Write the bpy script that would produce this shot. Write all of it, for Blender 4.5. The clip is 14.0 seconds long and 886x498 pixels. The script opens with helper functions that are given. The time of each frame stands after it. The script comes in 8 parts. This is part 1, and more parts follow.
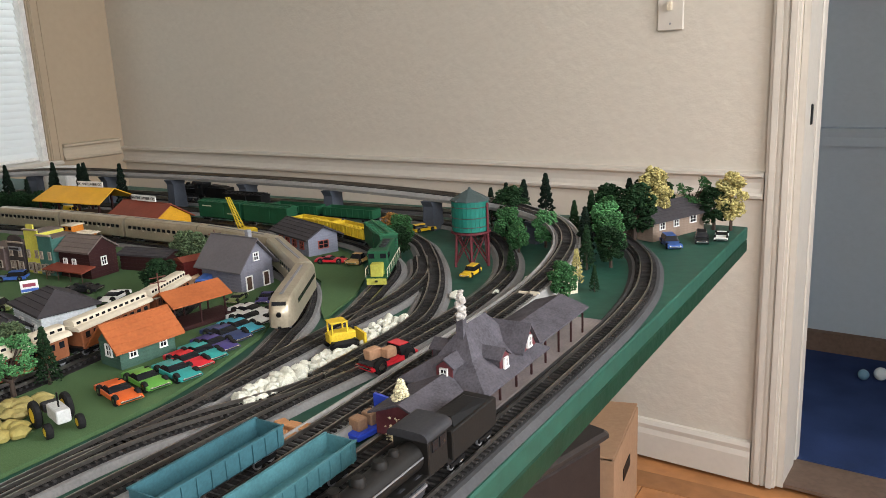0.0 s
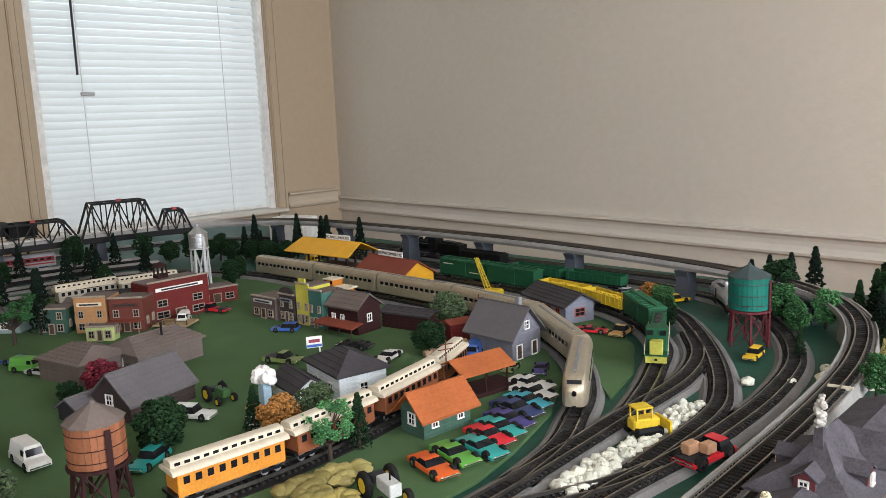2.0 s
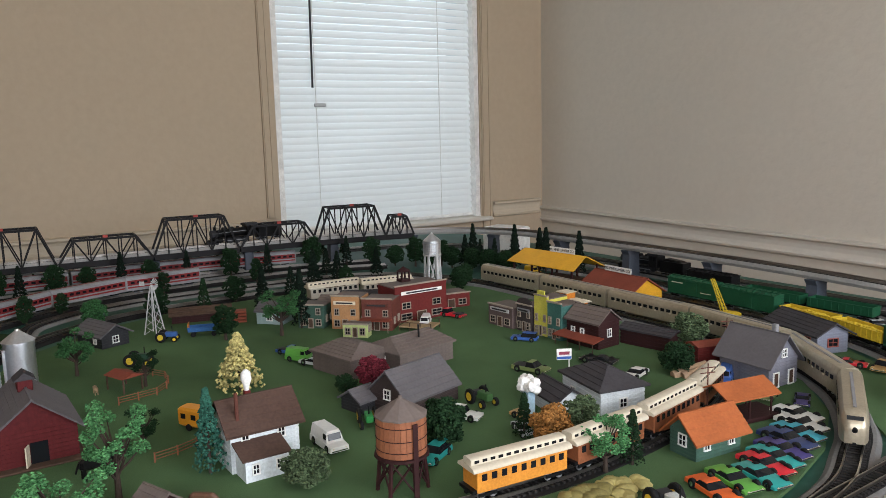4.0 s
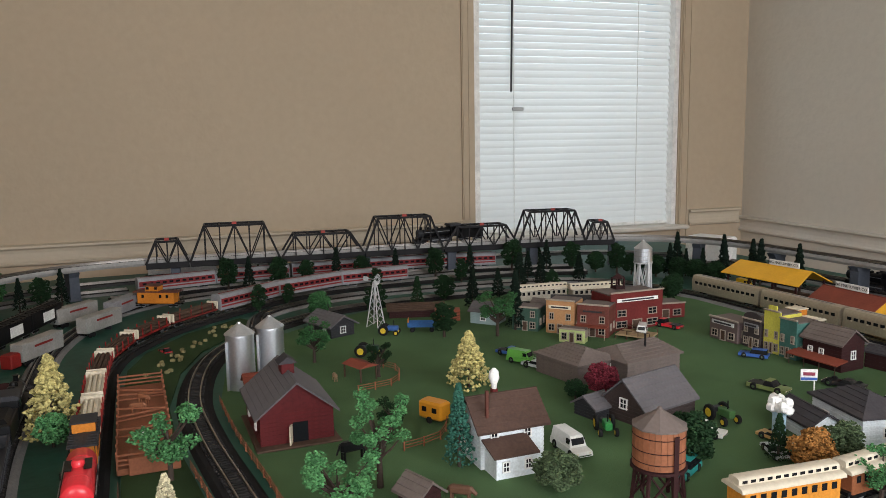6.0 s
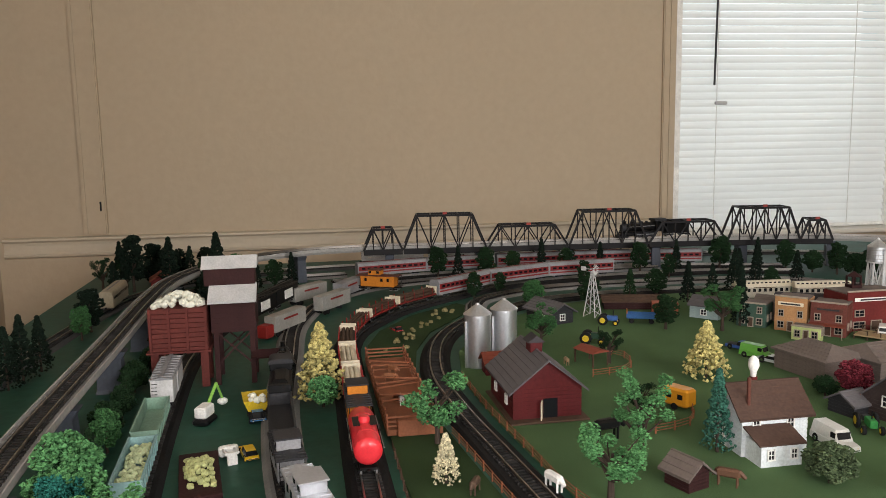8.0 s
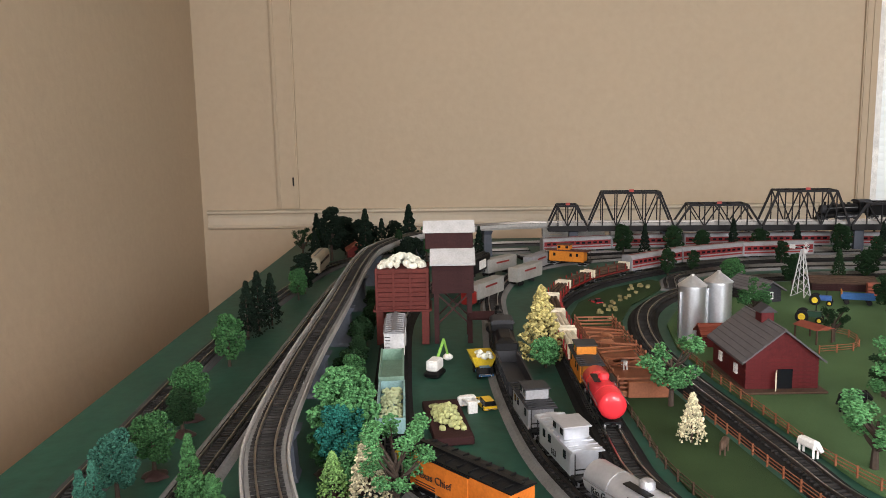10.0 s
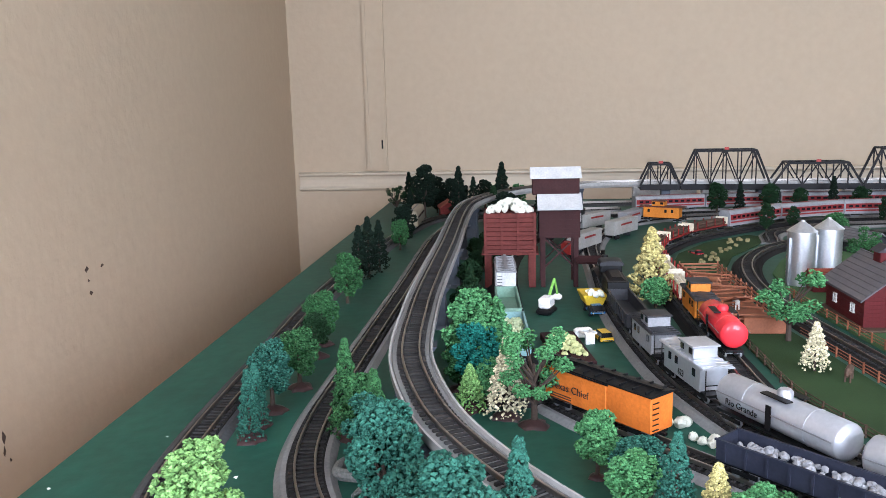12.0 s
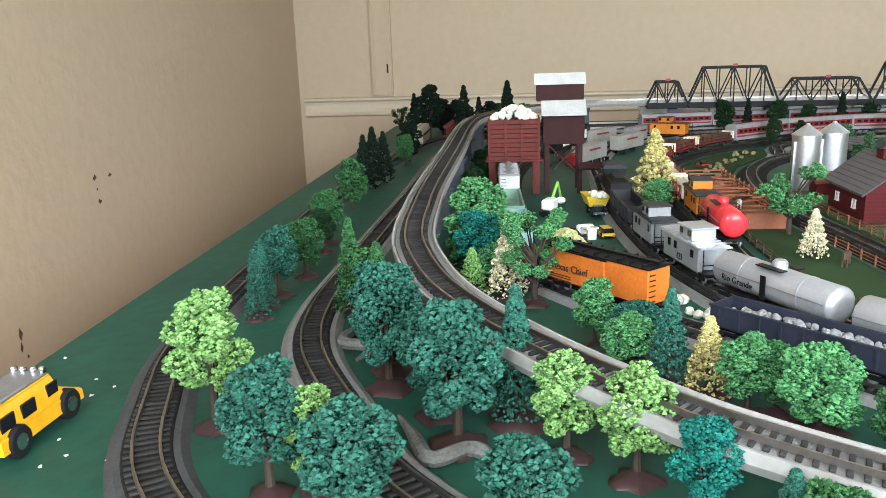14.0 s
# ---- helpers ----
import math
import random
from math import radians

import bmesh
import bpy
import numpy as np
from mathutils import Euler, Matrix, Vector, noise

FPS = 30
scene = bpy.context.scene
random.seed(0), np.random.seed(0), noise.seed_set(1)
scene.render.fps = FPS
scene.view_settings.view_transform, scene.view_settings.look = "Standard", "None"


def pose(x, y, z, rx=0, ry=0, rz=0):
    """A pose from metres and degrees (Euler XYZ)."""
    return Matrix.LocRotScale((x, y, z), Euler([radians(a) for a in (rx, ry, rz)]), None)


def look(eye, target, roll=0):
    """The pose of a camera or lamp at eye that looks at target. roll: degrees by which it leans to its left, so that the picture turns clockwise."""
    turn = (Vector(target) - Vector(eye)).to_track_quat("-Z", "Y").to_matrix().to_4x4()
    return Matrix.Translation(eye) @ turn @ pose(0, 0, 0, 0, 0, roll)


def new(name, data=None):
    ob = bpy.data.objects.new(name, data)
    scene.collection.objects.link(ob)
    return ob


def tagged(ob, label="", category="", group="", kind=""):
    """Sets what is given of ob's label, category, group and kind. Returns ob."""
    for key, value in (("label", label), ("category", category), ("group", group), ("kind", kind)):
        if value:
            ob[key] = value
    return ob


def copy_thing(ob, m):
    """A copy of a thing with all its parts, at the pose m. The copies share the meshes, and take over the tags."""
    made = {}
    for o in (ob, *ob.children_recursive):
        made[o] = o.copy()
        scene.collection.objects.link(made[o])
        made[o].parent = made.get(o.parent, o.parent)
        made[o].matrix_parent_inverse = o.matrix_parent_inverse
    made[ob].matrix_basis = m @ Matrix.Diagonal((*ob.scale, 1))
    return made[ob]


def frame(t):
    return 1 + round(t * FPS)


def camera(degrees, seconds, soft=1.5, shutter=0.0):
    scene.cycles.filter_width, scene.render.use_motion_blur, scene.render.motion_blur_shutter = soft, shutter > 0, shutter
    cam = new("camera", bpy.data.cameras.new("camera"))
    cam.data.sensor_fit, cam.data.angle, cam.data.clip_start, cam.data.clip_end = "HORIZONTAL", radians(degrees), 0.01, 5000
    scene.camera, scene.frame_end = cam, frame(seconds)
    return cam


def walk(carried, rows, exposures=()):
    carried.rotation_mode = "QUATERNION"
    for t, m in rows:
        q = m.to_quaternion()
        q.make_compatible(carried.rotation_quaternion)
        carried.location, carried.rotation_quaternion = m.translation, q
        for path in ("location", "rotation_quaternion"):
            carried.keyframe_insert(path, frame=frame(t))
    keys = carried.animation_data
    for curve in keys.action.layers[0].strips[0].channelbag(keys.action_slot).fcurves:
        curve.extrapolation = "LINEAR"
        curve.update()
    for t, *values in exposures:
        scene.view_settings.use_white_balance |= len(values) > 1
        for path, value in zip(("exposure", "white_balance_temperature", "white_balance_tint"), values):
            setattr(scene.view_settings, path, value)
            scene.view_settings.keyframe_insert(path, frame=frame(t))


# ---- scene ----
cam = camera(58.6, 14.0, soft=0.7)
PATH = [
    (0, (0.025, 0.007, 1.118), (-1.005, 1.658, 0.655), -2.6),
    (0.5, (-0.012, 0.007, 1.128), (-1.064, 1.654, 0.706), -2.8),
    (1, (-0.059, -0.014, 1.143), (-1.207, 1.581, 0.769), -2.9),
    (1.5, (-0.102, -0.036, 1.148), (-1.372, 1.468, 0.794), -2.6),
    (2, (-0.129, -0.067, 1.156), (-1.496, 1.355, 0.825), -2.3),
    (2.5, (-0.145, -0.092, 1.162), (-1.584, 1.26, 0.848), -2.1),
    (3, (-0.159, -0.124, 1.168), (-1.67, 1.15, 0.86), -1.8),
    (3.5, (-0.174, -0.158, 1.173), (-1.756, 1.03, 0.878), -1.5),
    (3.7, (-0.177, -0.172, 1.179), (-1.785, 0.98, 0.882), -1.5),
    (5.8, (-0.233, -0.277, 1.182), (-2.059, 0.489, 0.899), -0.9),
    (6, (-0.233, -0.288, 1.183), (-2.073, 0.446, 0.901), -0.9),
    (6.5, (-0.233, -0.314, 1.187), (-2.104, 0.335, 0.909), -1.1),
    (7, (-0.228, -0.34, 1.184), (-2.124, 0.232, 0.909), -1.0),
    (7.5, (-0.232, -0.381, 1.176), (-2.159, 0.078, 0.901), -1.0),
    (8, (-0.232, -0.418, 1.167), (-2.183, -0.073, 0.892), -1.0),
    (8.5, (-0.23, -0.453, 1.165), (-2.196, -0.216, 0.889), -1.2),
    (9, (-0.228, -0.487, 1.157), (-2.204, -0.351, 0.88), -1.4),
    (9.2, (-0.226, -0.497, 1.152), (-2.203, -0.392, 0.872), -1.4),
    (11.3, (-0.177, -0.606, 1.116), (-2.144, -0.757, 0.789), -1.1),
    (11.5, (-0.17, -0.608, 1.11), (-2.136, -0.772, 0.779), -1.3),
    (12, (-0.164, -0.614, 1.092), (-2.124, -0.792, 0.738), -1.4),
    (12.5, (-0.163, -0.619, 1.08), (-2.115, -0.814, 0.687), -1.5),
    (13, (-0.158, -0.613, 1.064), (-2.1, -0.811, 0.631), -1.7),
    (13.5, (-0.148, -0.62, 1.05), (-2.083, -0.818, 0.582), -1.8),
    (14, (-0.141, -0.607, 1.037), (-2.068, -0.807, 0.538), -1.9),
]
EXPO = [(0.0, 0.25, 6450, 10), (1.5, 0.25, 6350, 10), (3.0, 0.1, 6200, 10), (6.0, 0.05, 6400, 10), (9.0, 0.35, 6950, 12), (11.5, 0.98, 5650, 13), (13.0, 1.12, 5400, 9), (13.5, 1.12, 5350, 7), (14.0, 1.12, 5900, 2)]
walk(cam, [(t, look(eye, target, roll)) for t, eye, target, roll in PATH], EXPO)


import math, random
import bmesh
rnd = random.Random(7)
TZ = 0.78            # table top
G = TZ + 0.0045      # grass mats on the table top
TRK = 0.0125         # rail head over the table

# ---------------------------------------------------------------- world and light
world = bpy.data.worlds.new("sky")
scene.world = world
world.use_nodes = True
wn = world.node_tree.nodes
sky = wn.new("ShaderNodeTexSky")
sky.sky_type = "NISHITA"
sky.sun_disc = False
sky.sun_elevation, sky.sun_rotation = radians(40), radians(200)
world.node_tree.links.new(sky.outputs[0], wn["Background"].inputs[0])
wn["Background"].inputs[1].default_value = 0.12


def area_lamp(name, at, aim, w, h, power, col):
    data = bpy.data.lights.new(name, "AREA")
    data.shape, data.size, data.size_y, data.energy, data.color = "RECTANGLE", w, h, power, col
    ob = new(name, data)
    ob.matrix_world = look(at, aim)
    return ob


area_lamp("window_daylight", (-3.26, 1.42, 1.5), (-1.5, 1.30, 1.40), 0.92, 1.40, 5.5, (0.93, 0.97, 1.0))
# Unseen window assumed in the east wall; its place follows the tree shadows.
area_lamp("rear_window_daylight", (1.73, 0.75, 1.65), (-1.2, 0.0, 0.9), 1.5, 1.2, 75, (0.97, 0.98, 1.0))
# Fill lamp added to brighten the north wall; no source is seen there.
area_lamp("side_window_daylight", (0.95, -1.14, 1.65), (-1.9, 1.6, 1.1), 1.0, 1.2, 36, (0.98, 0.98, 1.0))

# ---------------------------------------------------------------- materials
MATS = {}


def mat(name, col, rough=0.6, metal=0.0, var=0.18, grain=220.0, stain=14.0, bump=0.25, coat=0.0, vary=0.0, translucent=0.0, spec=0.2, island=0.0):
    if name in MATS:
        return MATS[name]
    m = bpy.data.materials.new(name)
    m.use_nodes = True
    nt = m.node_tree
    n, l = nt.nodes, nt.links
    b = n["Principled BSDF"]
    tc = n.new("ShaderNodeTexCoord")
    a = n.new("ShaderNodeTexNoise")
    a.inputs["Scale"].default_value, a.inputs["Detail"].default_value = grain, 4
    c = n.new("ShaderNodeTexNoise")
    c.inputs["Scale"].default_value, c.inputs["Detail"].default_value = stain, 3
    l.new(tc.outputs["Object"], a.inputs["Vector"])
    l.new(tc.outputs["Object"], c.inputs["Vector"])
    add = n.new("ShaderNodeMath")
    add.operation = "ADD"
    l.new(a.outputs["Fac"], add.inputs[0])
    l.new(c.outputs["Fac"], add.inputs[1])
    rng = n.new("ShaderNodeMapRange")
    rng.inputs["From Min"].default_value, rng.inputs["From Max"].default_value = 0.6, 1.4
    rng.inputs["To Min"].default_value, rng.inputs["To Max"].default_value = 1 - var, 1 + var
    l.new(add.outputs[0], rng.inputs["Value"])
    val = rng.outputs["Result"]
    extra = []
    if vary:
        oi = n.new("ShaderNodeObjectInfo")
        extra.append((oi.outputs["Random"], vary))
    if island:
        ge = n.new("ShaderNodeNewGeometry")
        extra.append((ge.outputs["Random Per Island"], island))
    for sock, amount in extra:
        r2 = n.new("ShaderNodeMapRange")
        r2.inputs["To Min"].default_value, r2.inputs["To Max"].default_value = 1 - amount, 1 + amount
        l.new(sock, r2.inputs["Value"])
        mul = n.new("ShaderNodeMath")
        mul.operation = "MULTIPLY"
        l.new(val, mul.inputs[0])
        l.new(r2.outputs["Result"], mul.inputs[1])
        val = mul.outputs[0]
    hsv = n.new("ShaderNodeHueSaturation")
    hsv.inputs["Color"].default_value = (*col, 1)
    l.new(val, hsv.inputs["Value"])
    l.new(hsv.outputs["Color"], b.inputs["Base Color"])
    b.inputs["Roughness"].default_value, b.inputs["Metallic"].default_value = rough, metal
    b.inputs["Specular IOR Level"].default_value = spec
    b.inputs["Coat Weight"].default_value = coat
    if bump:
        bp = n.new("ShaderNodeBump")
        bp.inputs["Strength"].default_value, bp.inputs["Distance"].default_value = bump, 0.3 / grain
        l.new(a.outputs["Fac"], bp.inputs["Height"])
        l.new(bp.outputs["Normal"], b.inputs["Normal"])
    if translucent:
        tr = n.new("ShaderNodeBsdfTranslucent")
        tr.inputs["Color"].default_value = (*col, 1)
        mx = n.new("ShaderNodeMixShader")
        mx.inputs[0].default_value = translucent
        l.new(b.outputs[0], mx.inputs[1])
        l.new(tr.outputs[0], mx.inputs[2])
        l.new(mx.outputs[0], n["Material Output"].inputs["Surface"])
    MATS[name] = m
    return m


def paint(col, rough=0.35, coat=0.3, key=None):
    """Enamel on a small model."""
    return mat(key or "paint_%03d_%03d_%03d" % tuple(int(c * 255) for c in col), col, rough, 0, 0.12, 400, 40, 0.08, coat)


def plastic(col, rough=0.55, key=None):
    return mat(key or "plastic_%03d_%03d_%03d" % tuple(int(c * 255) for c in col), col, rough, 0, 0.25, 350, 35, 0.2, spec=0.2)


def glass(name, tint=(0.9, 0.95, 0.97)):
    if name in MATS:
        return MATS[name]
    m = bpy.data.materials.new(name)
    m.use_nodes = True
    b = m.node_tree.nodes["Principled BSDF"]
    b.inputs["Base Color"].default_value = (*tint, 1)
    b.inputs["Roughness"].default_value, b.inputs["Transmission Weight"].default_value = 0.03, 1.0
    MATS[name] = m
    return m


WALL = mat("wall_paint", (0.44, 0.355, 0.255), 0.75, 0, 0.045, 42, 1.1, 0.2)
# Same paint as WALL, with the north wall's daylight mixed into the colour.
WALL_DAYLIT = mat("cream_wall_paint", (0.55, 0.505, 0.43), 0.75, 0, 0.045, 42, 1.1, 0.3)
# Darker tone of TRIM, for the chair rail on the window wall.
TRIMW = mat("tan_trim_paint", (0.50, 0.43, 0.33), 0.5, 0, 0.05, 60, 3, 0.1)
TRIM = mat("trim_paint", (0.55, 0.51, 0.445), 0.45, 0, 0.05, 60, 3, 0.1)
CEIL = mat("ceiling_paint", (0.8, 0.78, 0.74), 0.9, 0, 0.04, 60, 2, 0.3)
HALL = mat("hall_paint", (0.40, 0.465, 0.51), 0.7, 0, 0.04, 50, 2, 0.2)
CARPET = mat("blue_carpet", (0.022, 0.04, 0.11), 0.95, 0, 0.35, 260, 8, 0.8, spec=0.15)
OAK = mat("oak_floor", (0.36, 0.16, 0.06), 0.35, 0, 0.25, 30, 5, 0.1, 0.2, 0.2)
BASEWOOD = mat("stained_baseboard", (0.14, 0.095, 0.07), 0.5, 0, 0.25, 70, 8, 0.15)
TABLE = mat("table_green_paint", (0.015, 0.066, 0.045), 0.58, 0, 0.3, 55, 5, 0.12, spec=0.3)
# Darker green than the top; the sides' shade is put into the colour.
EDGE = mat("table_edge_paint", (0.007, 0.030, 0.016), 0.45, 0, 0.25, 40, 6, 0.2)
GRASS = mat("grass_mat", (0.070, 0.125, 0.055), 0.95, 0, 0.3, 700, 7, 0.9, spec=0.1)
GRASS2 = mat("dark_grass_mat", (0.028, 0.05, 0.02), 0.95, 0, 0.4, 700, 9, 0.9, spec=0.1)
BED = mat("roadbed_grey", (0.17, 0.168, 0.165), 0.85, 0, 0.25, 300, 20, 0.4, spec=0.2)
BEDDK = mat("roadbed_dark", (0.016, 0.015, 0.015), 0.9, 0, 0.3, 300, 20, 0.4, spec=0.12)
BEDMID = mat("roadbed_mid", (0.058, 0.058, 0.060), 0.85, 0, 0.25, 300, 20, 0.4, spec=0.2)
CONC = mat("viaduct_grey", (0.30, 0.29, 0.275), 0.75, 0, 0.2, 160, 14, 0.2)
PIER = mat("pier_bluegrey", (0.06, 0.068, 0.085), 0.6, 0, 0.2, 200, 20, 0.2)
TIE = mat("tie_brown", (0.028, 0.026, 0.025), 0.8, 0, 0.3, 500, 30, 0.3, vary=0.3, spec=0.12)
TIEJ = mat("tie_brown_joined", (0.028, 0.026, 0.025), 0.8, 0, 0.3, 500, 30, 0.3, island=0.3, spec=0.12)
RAIL = mat("rail_metal", (0.36, 0.33, 0.30), 0.35, 1.0, 0.2, 300, 30, 0.1)
BLACK = plastic((0.006, 0.006, 0.0065), 0.45)
DKGREY = plastic((0.028, 0.028, 0.031), 0.55)
GREY = plastic((0.22, 0.22, 0.23), 0.55)
LTGREY = plastic((0.45, 0.45, 0.45), 0.5)
WHITE = plastic((0.75, 0.74, 0.71), 0.45)
CREAM = plastic((0.62, 0.55, 0.42), 0.5)
RUBBER = mat("tyre_rubber", (0.012, 0.012, 0.012), 0.8, 0, 0.2, 300, 30, 0.2, spec=0.15)
CHROME = mat("chrome", (0.7, 0.7, 0.72), 0.18, 1.0, 0.06, 300, 30, 0.03)
GALV = mat("galvanised", (0.62, 0.64, 0.67), 0.34, 0.9, 0.14, 260, 25, 0.25)
STEEL = mat("dull_steel", (0.3, 0.3, 0.31), 0.5, 0.7, 0.2, 260, 25, 0.2)
DARKWIN = mat("dark_window", (0.01, 0.011, 0.013), 0.12, 0, 0.1, 200, 20, 0.0)
ROCK = mat("white_stone", (0.66, 0.66, 0.56), 0.75, 0, 0.18, 160, 30, 0.5, vary=0.15)
BARK = mat("tree_trunk", (0.05, 0.036, 0.028), 0.85, 0, 0.3, 300, 40, 0.5, spec=0.15)
BASEBR = mat("tree_base_brown", (0.040, 0.022, 0.021), 0.4, 0, 0.25, 120, 30, 0.3)
CARDBOARD = mat("cardboard", (0.36, 0.22, 0.13), 0.85, 0, 0.12, 90, 8, 0.15)
WOOD = mat("old_wood", (0.075, 0.046, 0.032), 0.8, 0, 0.3, 200, 30, 0.3, spec=0.15)
BRICKRED = mat("brick_red_wall", (0.12, 0.02, 0.018), 0.75, 0, 0.25, 260, 30, 0.3, spec=0.15)
SHINGLE = mat("roof_slate", (0.05, 0.046, 0.05), 0.8, 0, 0.22, 260, 30, 0.35, spec=0.15)
SHINGLEBR = mat("roof_brown", (0.075, 0.045, 0.035), 0.8, 0, 0.25, 260, 30, 0.35, spec=0.15)


# ---------------------------------------------------------------- mesh builder
class Mesh:
    def __init__(self):
        self.v, self.f, self.smooth = [], [], False

    def add(self, verts, faces):
        o = len(self.v)
        self.v += [tuple(p) for p in verts]
        self.f += [tuple(i + o for i in q) for q in faces]
        return self

    def box(self, c, s, yaw=0.0, tilt=0.0):
        """Box of size s round its centre c, turned by yaw about z and tilt about its own y."""
        hx, hy, hz = s[0] / 2, s[1] / 2, s[2] / 2
        R = pose(*c, 0, tilt, yaw)
        vs = [R @ Vector((x * hx, y * hy, z * hz)) for x in (-1, 1) for y in (-1, 1) for z in (-1, 1)]
        return self.add(vs, [(0, 1, 3, 2), (4, 6, 7, 5), (0, 4, 5, 1), (2, 3, 7, 6), (0, 2, 6, 4), (1, 5, 7, 3)])

    def loft(self, rings, cap=True, closed=False):
        n = len(rings[0])
        o = len(self.v)
        for r in rings:
            self.v += [tuple(p) for p in r]
        k = len(rings)
        for i in range(k if closed else k - 1):
            a, b = o + i * n, o + ((i + 1) % k) * n
            for j in range(n):
                self.f.append((a + j, a + (j + 1) % n, b + (j + 1) % n, b + j))
        if cap and not closed:
            self.f.append(tuple(o + j for j in reversed(range(n))))
            self.f.append(tuple(o + (k - 1) * n + j for j in range(n)))
        return self

    def rbox(self, c, s, r, yaw=0.0):
        """Box with chamfered edges."""
        hx, hy, hz = s[0] / 2, s[1] / 2, s[2] / 2
        R = pose(*c, 0, 0, yaw)

        def ring(i, z):
            x, y, q = hx - i, hy - i, r
            return [R @ Vector(p) for p in ((x - q, -y, z), (x, -y + q, z), (x, y - q, z), (x - q, y, z), (-x + q, y, z), (-x, y - q, z), (-x, -y + q, z), (-x + q, -y, z))]
        return self.loft([ring(r, -hz), ring(0, -hz + r), ring(0, hz - r), ring(r, hz)])

    def tube(self, a, b, ra, rb=None, n=8, cap=True):
        a, b = Vector(a), Vector(b)
        rb = ra if rb is None else rb
        d = (b - a).normalized()
        u = d.orthogonal().normalized()
        w = d.cross(u)
        rings = [[p + r * (math.cos(2 * math.pi * i / n) * u + math.sin(2 * math.pi * i / n) * w) for i in range(n)] for p, r in ((a, ra), (b, max(rb, 1e-5)))]
        return self.loft(rings, cap)

    def lathe(self, c, prof, n=16):
        """Turned shape about z from (radius, height) pairs."""
        return self.loft([[(c[0] + max(r, 1e-5) * math.cos(2 * math.pi * i / n), c[1] + max(r, 1e-5) * math.sin(2 * math.pi * i / n), c[2] + z) for i in range(n)] for r, z in prof])

    def prism(self, poly, y0, y1, taper=1.0):
        """Side outline (x, z) drawn out across y."""
        ym = (y0 + y1) / 2
        A = [(x, y0, z) for x, z in poly]
        B = [(x, y1, z) for x, z in poly]
        return self.loft([A, B])

    def blob(self, c, r, rg, sz=1.0):
        """Lumpy stone or leaf clump of eight faces."""
        k = [r * rg.uniform(0.65, 1.25) for _ in range(6)]
        a = rg.uniform(0, 6.28)
        ca, sa = math.cos(a), math.sin(a)
        vs = [(ca * k[0], sa * k[0], rg.uniform(-.3, .3) * r), (-sa * k[1], ca * k[1], rg.uniform(-.3, .3) * r), (-ca * k[2], -sa * k[2], rg.uniform(-.3, .3) * r), (sa * k[3], -ca * k[3], rg.uniform(-.3, .3) * r), (rg.uniform(-.3, .3) * r, rg.uniform(-.3, .3) * r, k[4] * sz), (rg.uniform(-.3, .3) * r, 0, -k[5] * sz)]
        return self.add([(c[0] + p[0], c[1] + p[1], c[2] + p[2]) for p in vs], [(0, 1, 4), (1, 2, 4), (2, 3, 4), (3, 0, 4), (1, 0, 5), (2, 1, 5), (3, 2, 5), (0, 3, 5)])

    def stone(self, c, r, rg, sz=0.85):
        """Rounded lump: three uneven rings between two poles."""
        rings = []
        for z, q in ((-0.97, 0.25), (-0.5, 0.86), (0.12, 1.0), (0.66, 0.72), (0.95, 0.28)):
            rings.append([(c[0] + r * q * rg.uniform(0.8, 1.12) * math.cos(1.0472 * i), c[1] + r * q * rg.uniform(0.8, 1.12) * math.sin(1.0472 * i), c[2] + r * sz * (z + rg.uniform(-.12, .12))) for i in range(6)])
        return self.loft(rings)

    def data(self, name, material):
        me = bpy.data.meshes.new(name)
        me.from_pydata(self.v, [], self.f)
        bm = bmesh.new()
        bm.from_mesh(me)
        bmesh.ops.recalc_face_normals(bm, faces=bm.faces)
        bm.to_mesh(me)
        bm.free()
        if self.smooth:
            me.polygons.foreach_set("use_smooth", [True] * len(me.polygons))
            me.set_sharp_from_angle(angle=0.7)
        me.materials.append(material)
        return me


def link(name, me, parent=None, m=None, label=""):
    ob = new(name, me)
    if parent:
        ob.parent = parent
    if m is not None:
        ob.matrix_basis = m
    if label:
        tagged(ob, label)
    return ob


def part(name, mesh, material, parent, label="", m=None):
    return link(name, mesh.data(name, material), parent, m, label)


def thing(name, x, y, z, yaw, label, category, group="", kind=""):
    ob = new(name)
    ob.empty_display_size = 0.02
    ob.matrix_basis = pose(x, y, z, 0, 0, yaw)
    return tagged(ob, label, category, group, kind)


def structure(name, mesh, material, label, category):
    return tagged(part(name, mesh, material, None), label, category, "", "structure")


def smooth(mesh):
    mesh.smooth = True
    return mesh


# ---------------------------------------------------------------- the room
CA, CB = Vector((-2.94, 2.200)), Vector((-3.095, -1.435))   # corners beside the window wall
CD, CE = Vector((1.75, 1.895)), Vector((1.75, -1.10))     # corners behind the camera
HIGH = 2.44


def wall_run(mesh, p, q, z0, z1, t, side):
    """A wall slab from p to q whose inner face is the line p-q and that is t thick to the outside."""
    d = (q - p).normalized()
    nrm = Vector((-d.y, d.x)) * side
    a, b, c, e = p, q, q + nrm * t, p + nrm * t
    return mesh.loft([[(*v, z0) for v in (a, b, c, e)], [(*v, z1) for v in (a, b, c, e)]])


def along(p, q, s):
    return p + (q - p) * s


WL = (CB - CA).length


def west(y):
    """Share of the window wall's length at a given y."""
    return (CA.y - y) / (CA.y - CB.y)


